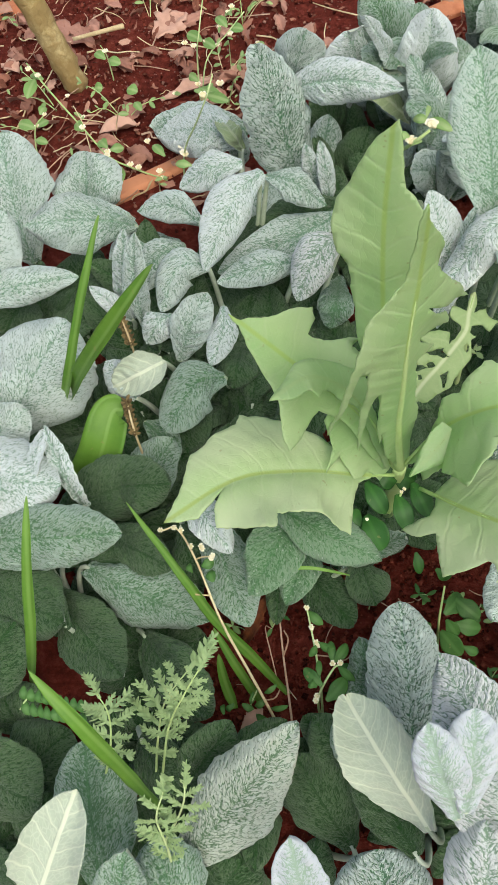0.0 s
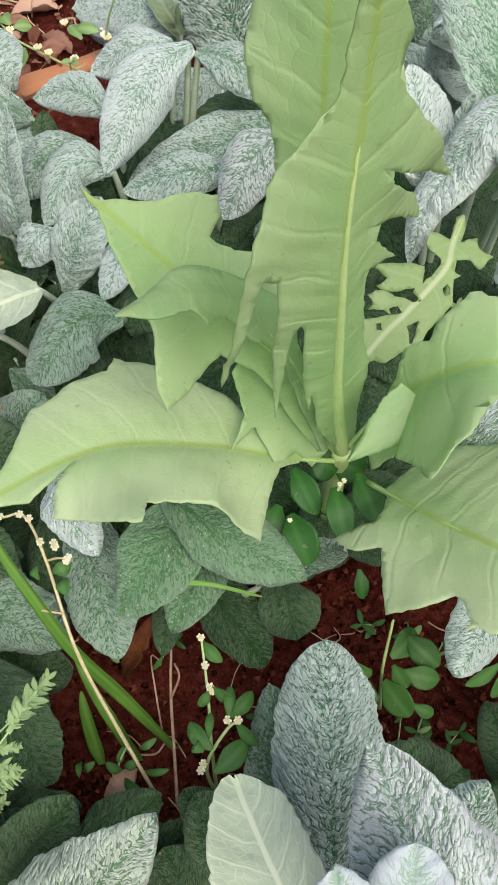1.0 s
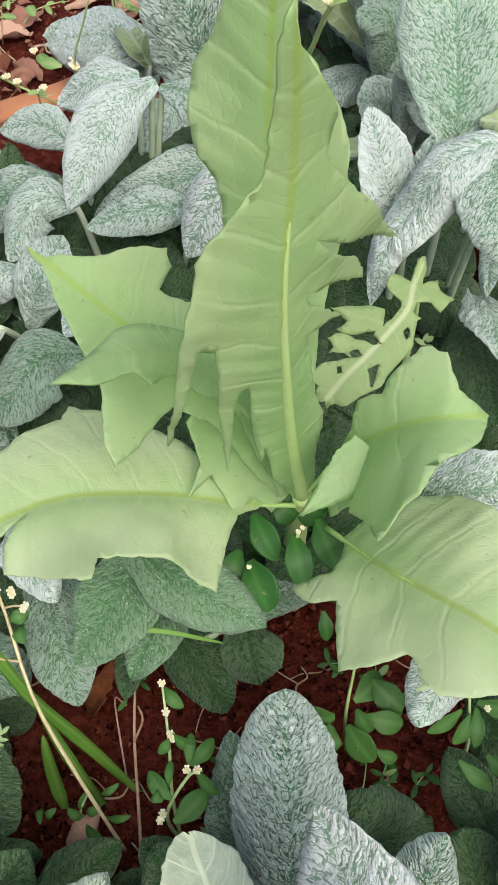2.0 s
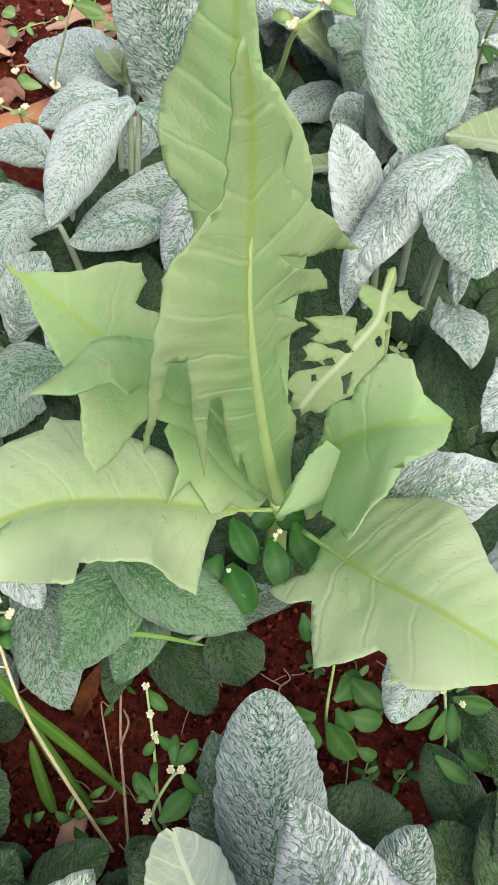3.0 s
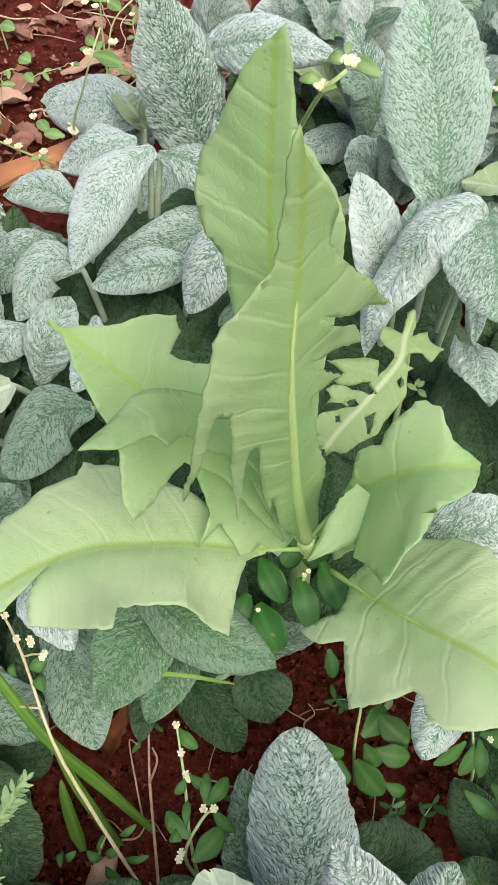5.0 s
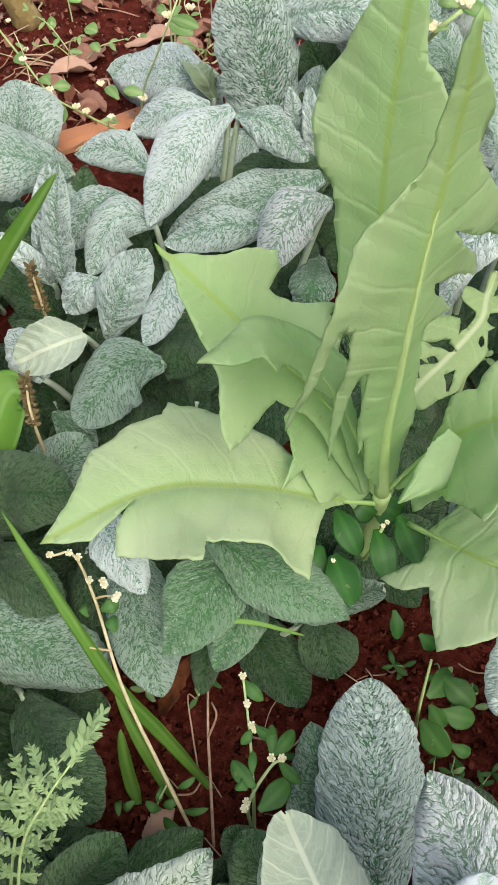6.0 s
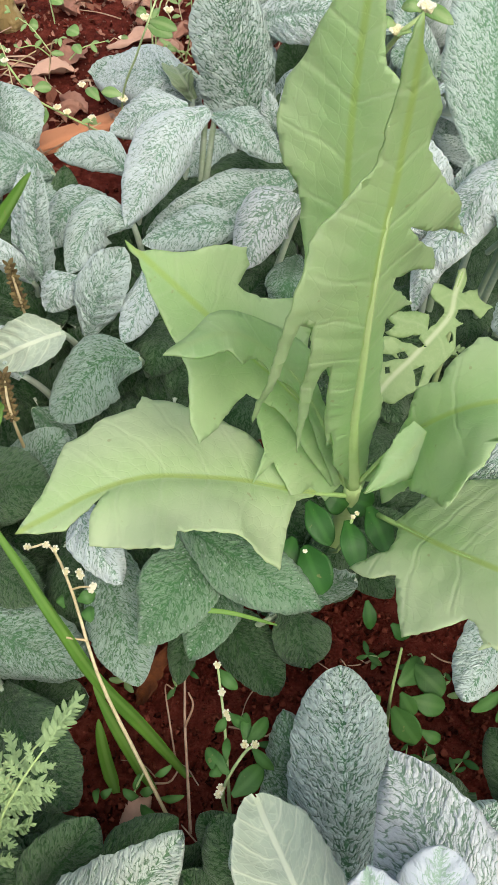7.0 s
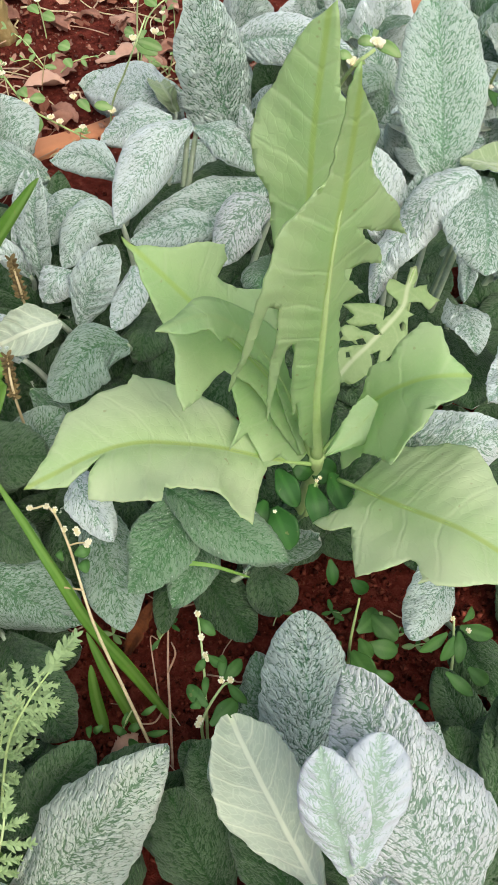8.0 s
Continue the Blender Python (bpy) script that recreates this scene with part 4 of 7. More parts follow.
ear_leaf(plant, (-0.028, 0.432, 0.045), (-0.039, 0.332, 0.060), 0.054, 0.01, 0, 0.1, EAR_GREEN_SHADED, 0.7)
ear_leaf(plant, (-0.041, 0.325, 0.045), (-0.012, 0.254, 0.060), 0.050, 0.01, 0, 0.1, EAR_GREEN_SHADED, 0.7)
ear_leaf(plant, (-0.085, 0.335, 0.045), (-0.094, 0.249, 0.060), 0.050, 0.01, 0, 0.1, EAR_GREEN_SHADED, 0.7)
ear_leaf(plant, (-0.110, 0.190, 0.035), (-0.133, 0.234, 0.050), 0.047, 0.01, 0, 0.1, EAR_GREEN_SHADED, 0.7)
ear_leaf(plant, (-0.159, 0.341, 0.045), (-0.120, 0.263, 0.060), 0.050, 0.01, 0, 0.1, EAR_GREEN_SHADED, 0.7)
ear_leaf(plant, (-0.074, 0.201, 0.036), (-0.071, 0.150, 0.040), 0.046, 0.01, 0, 0.1, EAR_GREEN_SHADED, 0.7)
ear_leaf(plant, (-0.023, 0.276, 0.035), (-0.061, 0.223, 0.045), 0.049, 0.01, 0, 0.1, EAR_GREEN_SHADED, 0.7)
ear_leaf(plant, (0.007, 0.413, 0.045), (0.029, 0.331, 0.060), 0.053, 0.01, 0, 0.1, EAR_GREEN_SHADED, 0.7)
ear_leaf(plant, (0.056, 0.323, 0.034), (0.015, 0.274, 0.055), 0.048, 0.01, 0, 0.1, EAR_GREEN_SHADED, 0.7)
ear_leaf(plant, (0.030, 0.258, 0.025), (-0.000, 0.279, 0.040), 0.046, 0.01, 0, 0.1, EAR_GREEN_SHADED, 0.7)
ear_path(plant, [(-0.025, 0.439, 0.085), (-0.034, 0.440, 0.105), (-0.046, 0.466, 0.098)], 0.024, 150, 0.2, EAR, 0.6, back=EAR_BACK_GREEN)
ear_path(plant, [(0.035, 0.201, 0.060), (0.022, 0.165, 0.075), (0.002, 0.154, 0.060)], 0.045, 0, 0.1, EAR_GREEN_SHADED, 0.6)
ear_path(plant, [(0.057, 0.317, 0.050), (0.050, 0.254, 0.090), (0.045, 0.241, 0.075)], 0.030, 0, 0.1, EAR_MID, 0.6)
ear_path(plant, [(-0.024, 0.256, 0.050), (-0.029, 0.210, 0.075), (-0.033, 0.193, 0.065)], 0.034, 0, 0.1, EAR_GREEN_SHADED, 0.6)

plant = ear_plant(-0.183, 0.293, "spreading lamb's ear plant with wide pale woolly leaves")
ear_leaf(plant, (-0.117, 0.353, 0.083), (-0.206, 0.328, 0.115), 0.054, 0.02, 0, -0.2, EAR, 0.5)
ear_leaf(plant, (-0.170, 0.386, 0.051), (-0.164, 0.425, 0.105), 0.064, 0.004, 0, 0.15, EAR, 0.9)
ear_leaf(plant, (-0.226, 0.361, 0.061), (-0.238, 0.437, 0.120), 0.072, 0.006, 0, 0.15, EAR, 0.7)
ear_leaf(plant, (-0.255, 0.276, 0.071), (-0.215, 0.330, 0.130), 0.057, 0.01, 0, 0.1, EAR, 0.6)
ear_leaf(plant, (-0.218, 0.159, 0.049), (-0.154, 0.221, 0.125), 0.087, 0.01, 0, -0.1, EAR, 0.5)
ear_leaf(plant, (-0.256, 0.274, 0.085), (-0.160, 0.289, 0.095), 0.032, 0.016, 0, -0.2, EAR, 0.5)
ear_leaf(plant, (-0.116, 0.259, 0.072), (-0.143, 0.261, 0.115), 0.017, 0.008, 0, 0.2, EAR_WHITE, 0.5)
ear_leaf(plant, (-0.125, 0.273, 0.059), (-0.114, 0.295, 0.140), 0.020, 0.004, 0, 0.3, EAR_WHITE, 0.5)
ear_leaf(plant, (-0.082, 0.358, 0.054), (-0.139, 0.315, 0.080), 0.057, 0.01, 0, -0.1, EAR, 0.6)
ear_leaf(plant, (-0.216, 0.306, 0.046), (-0.232, 0.268, 0.050), 0.047, 0.01, 0, 0.1, EAR_GREEN_SHADED, 0.6)
ear_leaf(plant, (-0.162, 0.269, 0.035), (-0.183, 0.301, 0.050), 0.042, 0.01, 0, 0.1, EAR_GREEN_SHADED, 0.6)
ear_leaf(plant, (-0.214, 0.341, 0.053), (-0.223, 0.367, 0.090), 0.032, 0.006, 0, 0.2, EAR, 0.6)
ear_leaf(plant, (-0.224, 0.138, 0.074), (-0.183, 0.159, 0.100), 0.040, 0.006, 0, 0.2, EAR, 0.6)
ear_leaf(plant, (-0.146, 0.322, 0.025), (-0.199, 0.343, 0.045), 0.065, 0.01, 0, 0.1, EAR_GREEN_SHADED, 0.7)
ear_leaf(plant, (-0.227, 0.299, 0.025), (-0.186, 0.317, 0.045), 0.059, 0.01, 0, 0.1, EAR_GREEN_SHADED, 0.7)

plant = ear_plant(0.076, 0.464, "tall lamb's ear plant with upright silver leaves beside bare soil")
ear_leaf(plant, (0.029, 0.404, 0.058), (-0.008, 0.425, 0.200), 0.061, 0.006, -8, 0.15, EAR_COARSE, 0.7)
ear_leaf(plant, (-0.022, 0.511, 0.046), (-0.118, 0.513, 0.052), 0.059, 0.014, 0, -0.15, EAR, 0.5)
ear_leaf(plant, (-0.033, 0.450, 0.053), (-0.024, 0.460, 0.090), 0.022, 0.004, 30, 0.3, EAR, 0.5)
ear_leaf(plant, (0.041, 0.389, 0.071), (0.030, 0.391, 0.130), 0.017, 0.004, 20, 0.4, EAR_WHITE, 0.5)
ear_leaf(plant, (0.052, 0.377, 0.071), (0.043, 0.394, 0.130), 0.017, 0.004, -20, 0.4, EAR_WHITE, 0.5)
ear_leaf(plant, (0.010, 0.409, 0.077), (-0.028, 0.372, 0.070), 0.043, 0.014, 0, -0.2, EAR, 0.5)
ear_leaf(plant, (0.012, 0.447, 0.134), (0.110, 0.407, 0.165), 0.037, 0.022, -25, -0.3, EAR_WHITE, 0.4)
ear_leaf(plant, (0.088, 0.523, 0.069), (0.071, 0.507, 0.150), 0.068, 0.008, 0, 0.1, EAR_WHITE, 0.9)
ear_leaf(plant, (0.021, 0.529, 0.069), (0.036, 0.513, 0.150), 0.052, 0.008, 0, 0.1, EAR, 0.7)
ear_leaf(plant, (0.139, 0.482, 0.066), (0.139, 0.486, 0.180), 0.059, 0.008, 0, 0.15, EAR_WHITE, 0.6)
ear_leaf(plant, (0.121, 0.517, 0.086), (0.079, 0.452, 0.200), 0.021, 0.004, 10, 0.4, EAR_WHITE, 0.4)
ear_leaf(plant, (0.066, 0.480, 0.051), (0.043, 0.479, 0.110), 0.044, 0.006, 0, 0.1, EAR_GREEN_SHADED, 0.6)
ear_leaf(plant, (0.075, 0.430, 0.041), (0.090, 0.444, 0.100), 0.049, 0.008, 0, 0.1, EAR_GREEN_SHADED, 0.7)
ear_leaf(plant, (0.046, 0.443, 0.052), (0.055, 0.462, 0.100), 0.033, 0.008, 0, 0.1, EAR, 0.7)
ear_leaf(plant, (0.135, 0.461, 0.065), (0.085, 0.403, 0.085), 0.033, 0.014, 0, -0.1, EAR, 0.7)
ear_leaf(plant, (0.137, 0.421, 0.045), (0.098, 0.444, 0.060), 0.034, 0.01, 0, 0.1, EAR_GREEN_SHADED, 0.7)
ear_leaf(plant, (0.139, 0.431, 0.082), (0.126, 0.450, 0.130), 0.023, 0.01, 60, 0.3, EAR, 0.6)
ear_leaf(plant, (0.136, 0.479, 0.059), (0.063, 0.468, 0.140), 0.041, 0.016, 160, -0.1, EAR, 0.5, back=EAR_BACK_GREEN)
ear_leaf(plant, (0.099, 0.479, 0.044), (0.051, 0.515, 0.070), 0.040, 0.01, 0, 0.1, EAR_GREEN_SHADED, 0.7)
ear_leaf(plant, (0.104, 0.542, 0.042), (0.056, 0.529, 0.090), 0.038, 0.01, 0, 0.1, EAR, 0.7)
ear_leaf(plant, (0.185, 0.534, 0.073), (0.124, 0.464, 0.110), 0.022, 0.02, 0, -0.2, EAR_WHITE, 0.5)
ear_leaf(plant, (0.130, 0.482, 0.050), (0.138, 0.471, 0.120), 0.027, 0.006, 0, 0.2, EAR, 0.5)

plant = ear_plant(0.177, 0.322, "lamb's ear plant with one tall dew-covered upright leaf")
ear_path(plant, [(0.158, 0.256, 0.165), (0.152, 0.276, 0.205), (0.145, 0.298, 0.238), (0.139, 0.318, 0.264)], 0.057, 0, 0.36, EAR_DEW, 0.3)
ear_path(plant, [(0.131, 0.238, 0.135), (0.123, 0.244, 0.165), (0.110, 0.262, 0.197)], 0.035, -14, 0.42, EAR_WHITE, 0.35)
ear_path(plant, [(0.136, 0.238, 0.150), (0.139, 0.247, 0.170), (0.143, 0.255, 0.188)], 0.013, 20, 0.5, EAR, 0.4)
ear_path(plant, [(0.177, 0.238, 0.180), (0.167, 0.237, 0.197), (0.145, 0.226, 0.193), (0.132, 0.219, 0.170), (0.122, 0.211, 0.155), (0.118, 0.198, 0.127)], 0.030, (0, -10, -25, -25, -10), -0.1, EAR_WHITE, 0.4)
ear_path(plant, [(0.178, 0.250, 0.188), (0.176, 0.212, 0.186), (0.177, 0.186, 0.170)], 0.052, 6, 0.15, EAR, 0.2)
ear_leaf(plant, (0.195, 0.299, 0.093), (0.178, 0.206, 0.125), 0.017, 0.01, 0, 0.2, EAR, 0.4)
ear_leaf(plant, (0.228, 0.268, 0.153), (0.165, 0.262, 0.190), 0.041, 0.022, 150, -0.1, EAR, 0.5, back=EAR_BACK_GREEN)
ear_leaf(plant, (0.251, 0.353, 0.151), (0.186, 0.310, 0.210), 0.025, 0.018, 0, -0.2, EAR_WHITE, 0.4)
ear_leaf(plant, (0.233, 0.419, 0.062), (0.229, 0.433, 0.110), 0.036, 0.006, 0, 0.1, EAR, 0.7)
ear_leaf(plant, (0.128, 0.333, 0.094), (0.084, 0.309, 0.120), 0.022, 0.022, 150, -0.1, EAR, 0.6, back=EAR_BACK_GREEN)
ear_leaf(plant, (0.142, 0.312, 0.054), (0.087, 0.347, 0.080), 0.040, 0.008, 0, 0.1, EAR_GREEN_SHADED, 0.7)
ear_leaf(plant, (0.153, 0.404, 0.070), (0.138, 0.409, 0.140), 0.024, 0.006, 30, 0.3, EAR, 0.6)
ear_leaf(plant, (0.206, 0.381, 0.084), (0.147, 0.383, 0.110), 0.036, 0.006, 20, 0.2, EAR, 0.6)
ear_leaf(plant, (0.227, 0.284, 0.071), (0.219, 0.269, 0.130), 0.032, 0.008, 0, 0.1, EAR, 0.6)
ear_leaf(plant, (0.191, 0.388, 0.091), (0.203, 0.355, 0.150), 0.015, 0.008, 40, 0.3, EAR, 0.5)
ear_leaf(plant, (0.221, 0.452, 0.089), (0.186, 0.419, 0.170), 0.032, 0.008, 0, 0.2, EAR, 0.6)
ear_leaf(plant, (0.254, 0.492, 0.089), (0.208, 0.436, 0.170), 0.033, 0.008, 0, 0.2, EAR, 0.6)
ear_leaf(plant, (0.250, 0.415, 0.052), (0.249, 0.443, 0.100), 0.035, 0.008, 0, 0.2, EAR, 0.6)
ear_leaf(plant, (0.128, 0.268, 0.053), (0.092, 0.290, 0.085), 0.045, 0.01, 0, 0.1, EAR_GREEN_SHADED, 0.7)
ear_leaf(plant, (0.153, 0.239, 0.045), (0.110, 0.270, 0.060), 0.049, 0.01, 0, 0.1, EAR_GREEN_SHADED, 0.7)
ear_leaf(plant, (0.106, 0.265, 0.035), (0.120, 0.195, 0.045), 0.053, 0.01, 0, 0.1, EAR_GREEN_SHADED, 0.7)
ear_leaf(plant, (0.093, 0.293, 0.036), (0.087, 0.224, 0.045), 0.046, 0.01, 0, 0.1, EAR_GREEN_SHADED, 0.7)
ear_leaf(plant, (0.191, 0.352, 0.044), (0.140, 0.308, 0.065), 0.048, 0.01, 0, 0.1, EAR_GREEN_SHADED, 0.7)
ear_leaf(plant, (0.211, 0.371, 0.045), (0.170, 0.298, 0.060), 0.050, 0.01, 0, 0.1, EAR_GREEN_SHADED, 0.7)
ear_leaf(plant, (0.086, 0.226, 0.026), (0.079, 0.173, 0.035), 0.046, 0.01, 0, 0.1, EAR_GREEN_SHADED, 0.7)
ear_leaf(plant, (0.135, 0.312, 0.045), (0.171, 0.260, 0.055), 0.048, 0.01, 0, 0.1, EAR_GREEN_SHADED, 0.7)
ear_leaf(plant, (0.248, 0.322, 0.045), (0.208, 0.274, 0.055), 0.049, 0.01, 0, 0.1, EAR_GREEN_SHADED, 0.7)

plant = ear_plant(0.200, 0.158, "lamb's ear plant with white wrinkled and dark green leaves")
ear_leaf(plant, (0.185, 0.239, 0.084), (0.188, 0.179, 0.105), 0.031, 0.012, 0, 0.2, EAR, 0.5)
ear_leaf(plant, (0.188, 0.245, 0.055), (0.192, 0.159, 0.075), 0.053, 0.012, 0, 0.2, EAR_GREEN_SHADED, 0.6)
ear_leaf(plant, (0.260, 0.282, 0.045), (0.209, 0.246, 0.060), 0.037, 0.01, 0, 0.1, EAR_GREEN_SHADED, 0.6)
ear_leaf(plant, (0.239, 0.223, 0.082), (0.183, 0.127, 0.125), 0.031, 0.01, 0, -0.1, EAR_WHITE, 0.4)
ear_leaf(plant, (0.126, 0.108, 0.090), (0.187, 0.086, 0.160), 0.046, 0.024, 0, -0.3, EAR_WHITE, 0.3)
ear_leaf(plant, (0.227, 0.145, 0.045), (0.188, 0.071, 0.060), 0.050, 0.01, 0, 0.1, EAR_GREEN_SHADED, 0.7)
ear_leaf(plant, (0.214, 0.114, 0.055), (0.204, 0.014, 0.070), 0.038, 0.01, 0, -0.1, EAR, 0.6)
ear_path(plant, [(0.171, 0.052, 0.060), (0.155, 0.026, 0.085), (0.137, -0.002, 0.080)], 0.033, 0, -0.1, EAR, 0.5)
ear_leaf(plant, (0.180, 0.029, 0.015), (0.197, -0.018, 0.030), 0.033, 0.01, 0, 0.1, EAR_GREEN_SHADED, 0.6)
ear_leaf(plant, (0.197, -0.084, 0.040), (0.186, -0.007, 0.110), 0.029, 0.008, 0, 0.1, EAR_GREEN_SHADED, 0.6)
ear_leaf(plant, (0.181, 0.306, 0.046), (0.169, 0.236, 0.050), 0.051, 0.01, 0, 0.1, EAR_GREEN_SHADED, 0.8)
ear_leaf(plant, (0.169, 0.278, 0.025), (0.188, 0.187, 0.040), 0.047, 0.01, 0, 0.1, EAR_GREEN_SHADED, 0.7)
ear_leaf(plant, (0.247, 0.267, 0.035), (0.221, 0.211, 0.050), 0.042, 0.01, 0, 0.1, EAR_GREEN_SHADED, 0.7)
ear_leaf(plant, (0.219, 0.089, 0.085), (0.196, 0.086, 0.100), 0.018, 0.01, 0, 0.1, EAR_WHITE, 0.5)

plant = ear_plant(0.016, 0.097, "low lamb's ear plant with wet grey-green leaves")
ear_leaf(plant, (0.014, 0.083, 0.082), (-0.020, 0.021, 0.074), 0.041, 0.012, -5, 0.1, EAR_WET, 0.5)
ear_leaf(plant, (0.025, 0.078, 0.056), (0.004, 0.019, 0.058), 0.030, 0.01, 0, 0.1, EAR_WET, 0.6)
ear_leaf(plant, (-0.004, 0.078, 0.097), (0.069, 0.039, 0.085), 0.036, 0.01, 20, 0.1, EAR_WET, 0.4)
ear_leaf(plant, (0.045, 0.048, 0.043), (0.088, 0.061, 0.075), 0.027, -0.012, -30, 0.3, EAR_MID, 0.6)
ear_leaf(plant, (0.058, 0.057, 0.041), (0.067, 0.022, 0.042), 0.033, 0.006, 0, 0.1, EAR_GREEN_SHADED, 0.8)
ear_leaf(plant, (0.013, 0.064, 0.026), (0.052, 0.013, 0.028), 0.034, 0.008, 0, 0.1, EAR_GREEN_SHADED, 0.7)
ear_leaf(plant, (-0.001, 0.061, 0.016), (-0.004, 0.016, 0.020), 0.019, 0.006, 0, 0.1, EAR_GREEN_SHADED, 0.6)
ear_leaf(plant, (-0.050, 0.088, 0.057), (-0.022, 0.008, 0.045), 0.041, 0.01, 0, 0.1, EAR_MID, 0.5)
ear_leaf(plant, (-0.061, 0.094, 0.086), (-0.031, 0.047, 0.085), 0.027, 0.01, 0, 0.1, EAR_WHITE, 0.5)
ear_leaf(plant, (-0.027, 0.116, 0.047), (-0.042, 0.061, 0.040), 0.034, 0.01, 0, 0.1, EAR_GREEN_SHADED, 0.5)
ear_leaf(plant, (-0.075, 0.090, 0.037), (-0.058, 0.043, 0.030), 0.034, 0.01, 0, 0.1, EAR_GREEN_SHADED, 0.5)
ear_leaf(plant, (0.145, 0.220, 0.012), (0.099, 0.176, 0.025), 0.050, 0.01, 0, 0.1, EAR_GREEN_SHADED, 0.7)
ear_leaf(plant, (0.116, 0.240, 0.021), (0.112, 0.186, 0.025), 0.046, 0.01, 0, 0.1, EAR_GREEN_SHADED, 0.7)


def back_plants():
    """The tall silver plants that close the bed behind the dew-covered leaf."""
    rng = random.Random(23)
    for x, y in ((0.155, 0.400), (0.205, 0.455), (0.265, 0.400), (0.290, 0.500), (0.120, 0.500), (0.215, 0.545)):
        plant = ear_plant(x, y, "silver lamb's ear plant crowded behind a tall dewy leaf")
        turn = rng.uniform(0, 6.28)
        for i in range(7):
            a = turn + i * 0.9 + rng.uniform(-0.3, 0.3)
            r, up = rng.uniform(0.03, 0.07), rng.uniform(0.07, 0.15)
            foot = (x + 0.008 * math.cos(a), y + 0.008 * math.sin(a), ground_z(x, y) + 0.015)
            mid = (x + 0.45 * r * math.cos(a), y + 0.45 * r * math.sin(a), ground_z(x, y) + 0.75 * up)
            tip = (x + r * math.cos(a), y + r * math.sin(a), ground_z(x, y) + up * rng.uniform(0.75, 1.1))
            ear_path(plant, [foot, mid, tip], rng.uniform(0.030, 0.046), rng.uniform(-20, 20), rng.uniform(-0.1, 0.3), rng.choice((EAR, EAR, EAR_MID, EAR_MID)), rng.uniform(0.4, 0.7))


back_plants()


# ---------------------------------------------------------------- the sow thistle
thistle = thing("sow_thistle_plant", (0.084, 0.108, ground_z(0.084, 0.108)), "pale green sow thistle with large lobed smooth leaves", "plant")
stem(thistle, [(0.084, 0.108, ground_z(0.084, 0.108) - 0.004), (0.084, 0.104, 0.05), (0.084, 0.097, 0.108)], 0.0075, 0.0045)
outlined_leaf(thistle, [(0.0839, 0.0970, 0.1050), (0.0740, 0.1165, 0.1615), (0.0672, 0.1353, 0.2189), (0.0640, 0.1527, 0.2776), (0.0655, 0.1688, 0.3372)],
              [(0.018, 0.0020), (0.178, 0.0098), (0.388, 0.0161), (0.510, 0.0223), (0.623, 0.0272), (0.717, 0.0280), (0.781, 0.0232), (0.830, 0.0153), (0.848, 0.0098), (0.907, 0.0071), (0.990, 0.0027), (0.948, -0.0075), (0.874, -0.0166), (0.832, -0.0215), (0.806, -0.0262), (0.756, -0.0283), (0.688, -0.0251), (0.650, -0.0187), (0.560, -0.0169), (0.463, -0.0156), (0.406, -0.0129), (0.275, -0.0066), (0.020, -0.0033)],
              fold=((-10, -20, -25,), (0, 10, 15,)), cup=0.08, wave=0.004, rib=0.0014)
outlined_leaf(thistle, [(0.0843, 0.0965, 0.1047), (0.0764, 0.0929, 0.1666), (0.0725, 0.0836, 0.2244), (0.0700, 0.0805, 0.2770), (0.0710, 0.0854, 0.3225), (0.0704, 0.0852, 0.3618)],
              [(-0.021, 0.0056), (0.142, 0.0124), (0.255, 0.0182), (0.424, 0.0133), (0.545, 0.0113), (0.507, 0.0291), (0.617, 0.0111), (0.640, 0.0095), (0.615, 0.0226), (0.555, 0.0389), (0.617, 0.0343), (0.735, 0.0095), (0.697, 0.0265), (0.574, 0.0562), (0.750, 0.0303), (0.819, 0.0129), (0.835, 0.0098), (0.873, 0.0122), (0.910, 0.0082), (0.969, 0.0000), (0.999, -0.0011), (0.988, -0.0031), (0.957, -0.0049), (0.904, -0.0061), (0.861, -0.0074), (0.832, -0.0092), (0.804, -0.0154), (0.781, -0.0199), (0.749, -0.0262), (0.718, -0.0276), (0.658, -0.0333), (0.425, -0.0455), (0.440, -0.0425), (0.638, -0.0279), (0.622, -0.0223), (0.517, -0.0235), (0.419, -0.0250), (0.270, -0.0284), (0.368, -0.0224), (0.492, -0.0169), (0.508, -0.0145), (0.477, -0.0127), (0.331, -0.0146), (0.244, -0.0147), (0.290, -0.0117), (0.159, -0.0114), (0.084, -0.0056), (0.026, -0.0021)],
              fold=((20, 22, 12, 26, 32, 20), (-20, -35, -45, -45, -40, -30)), cup=0.05, wave=0.004, rib=0.0040)
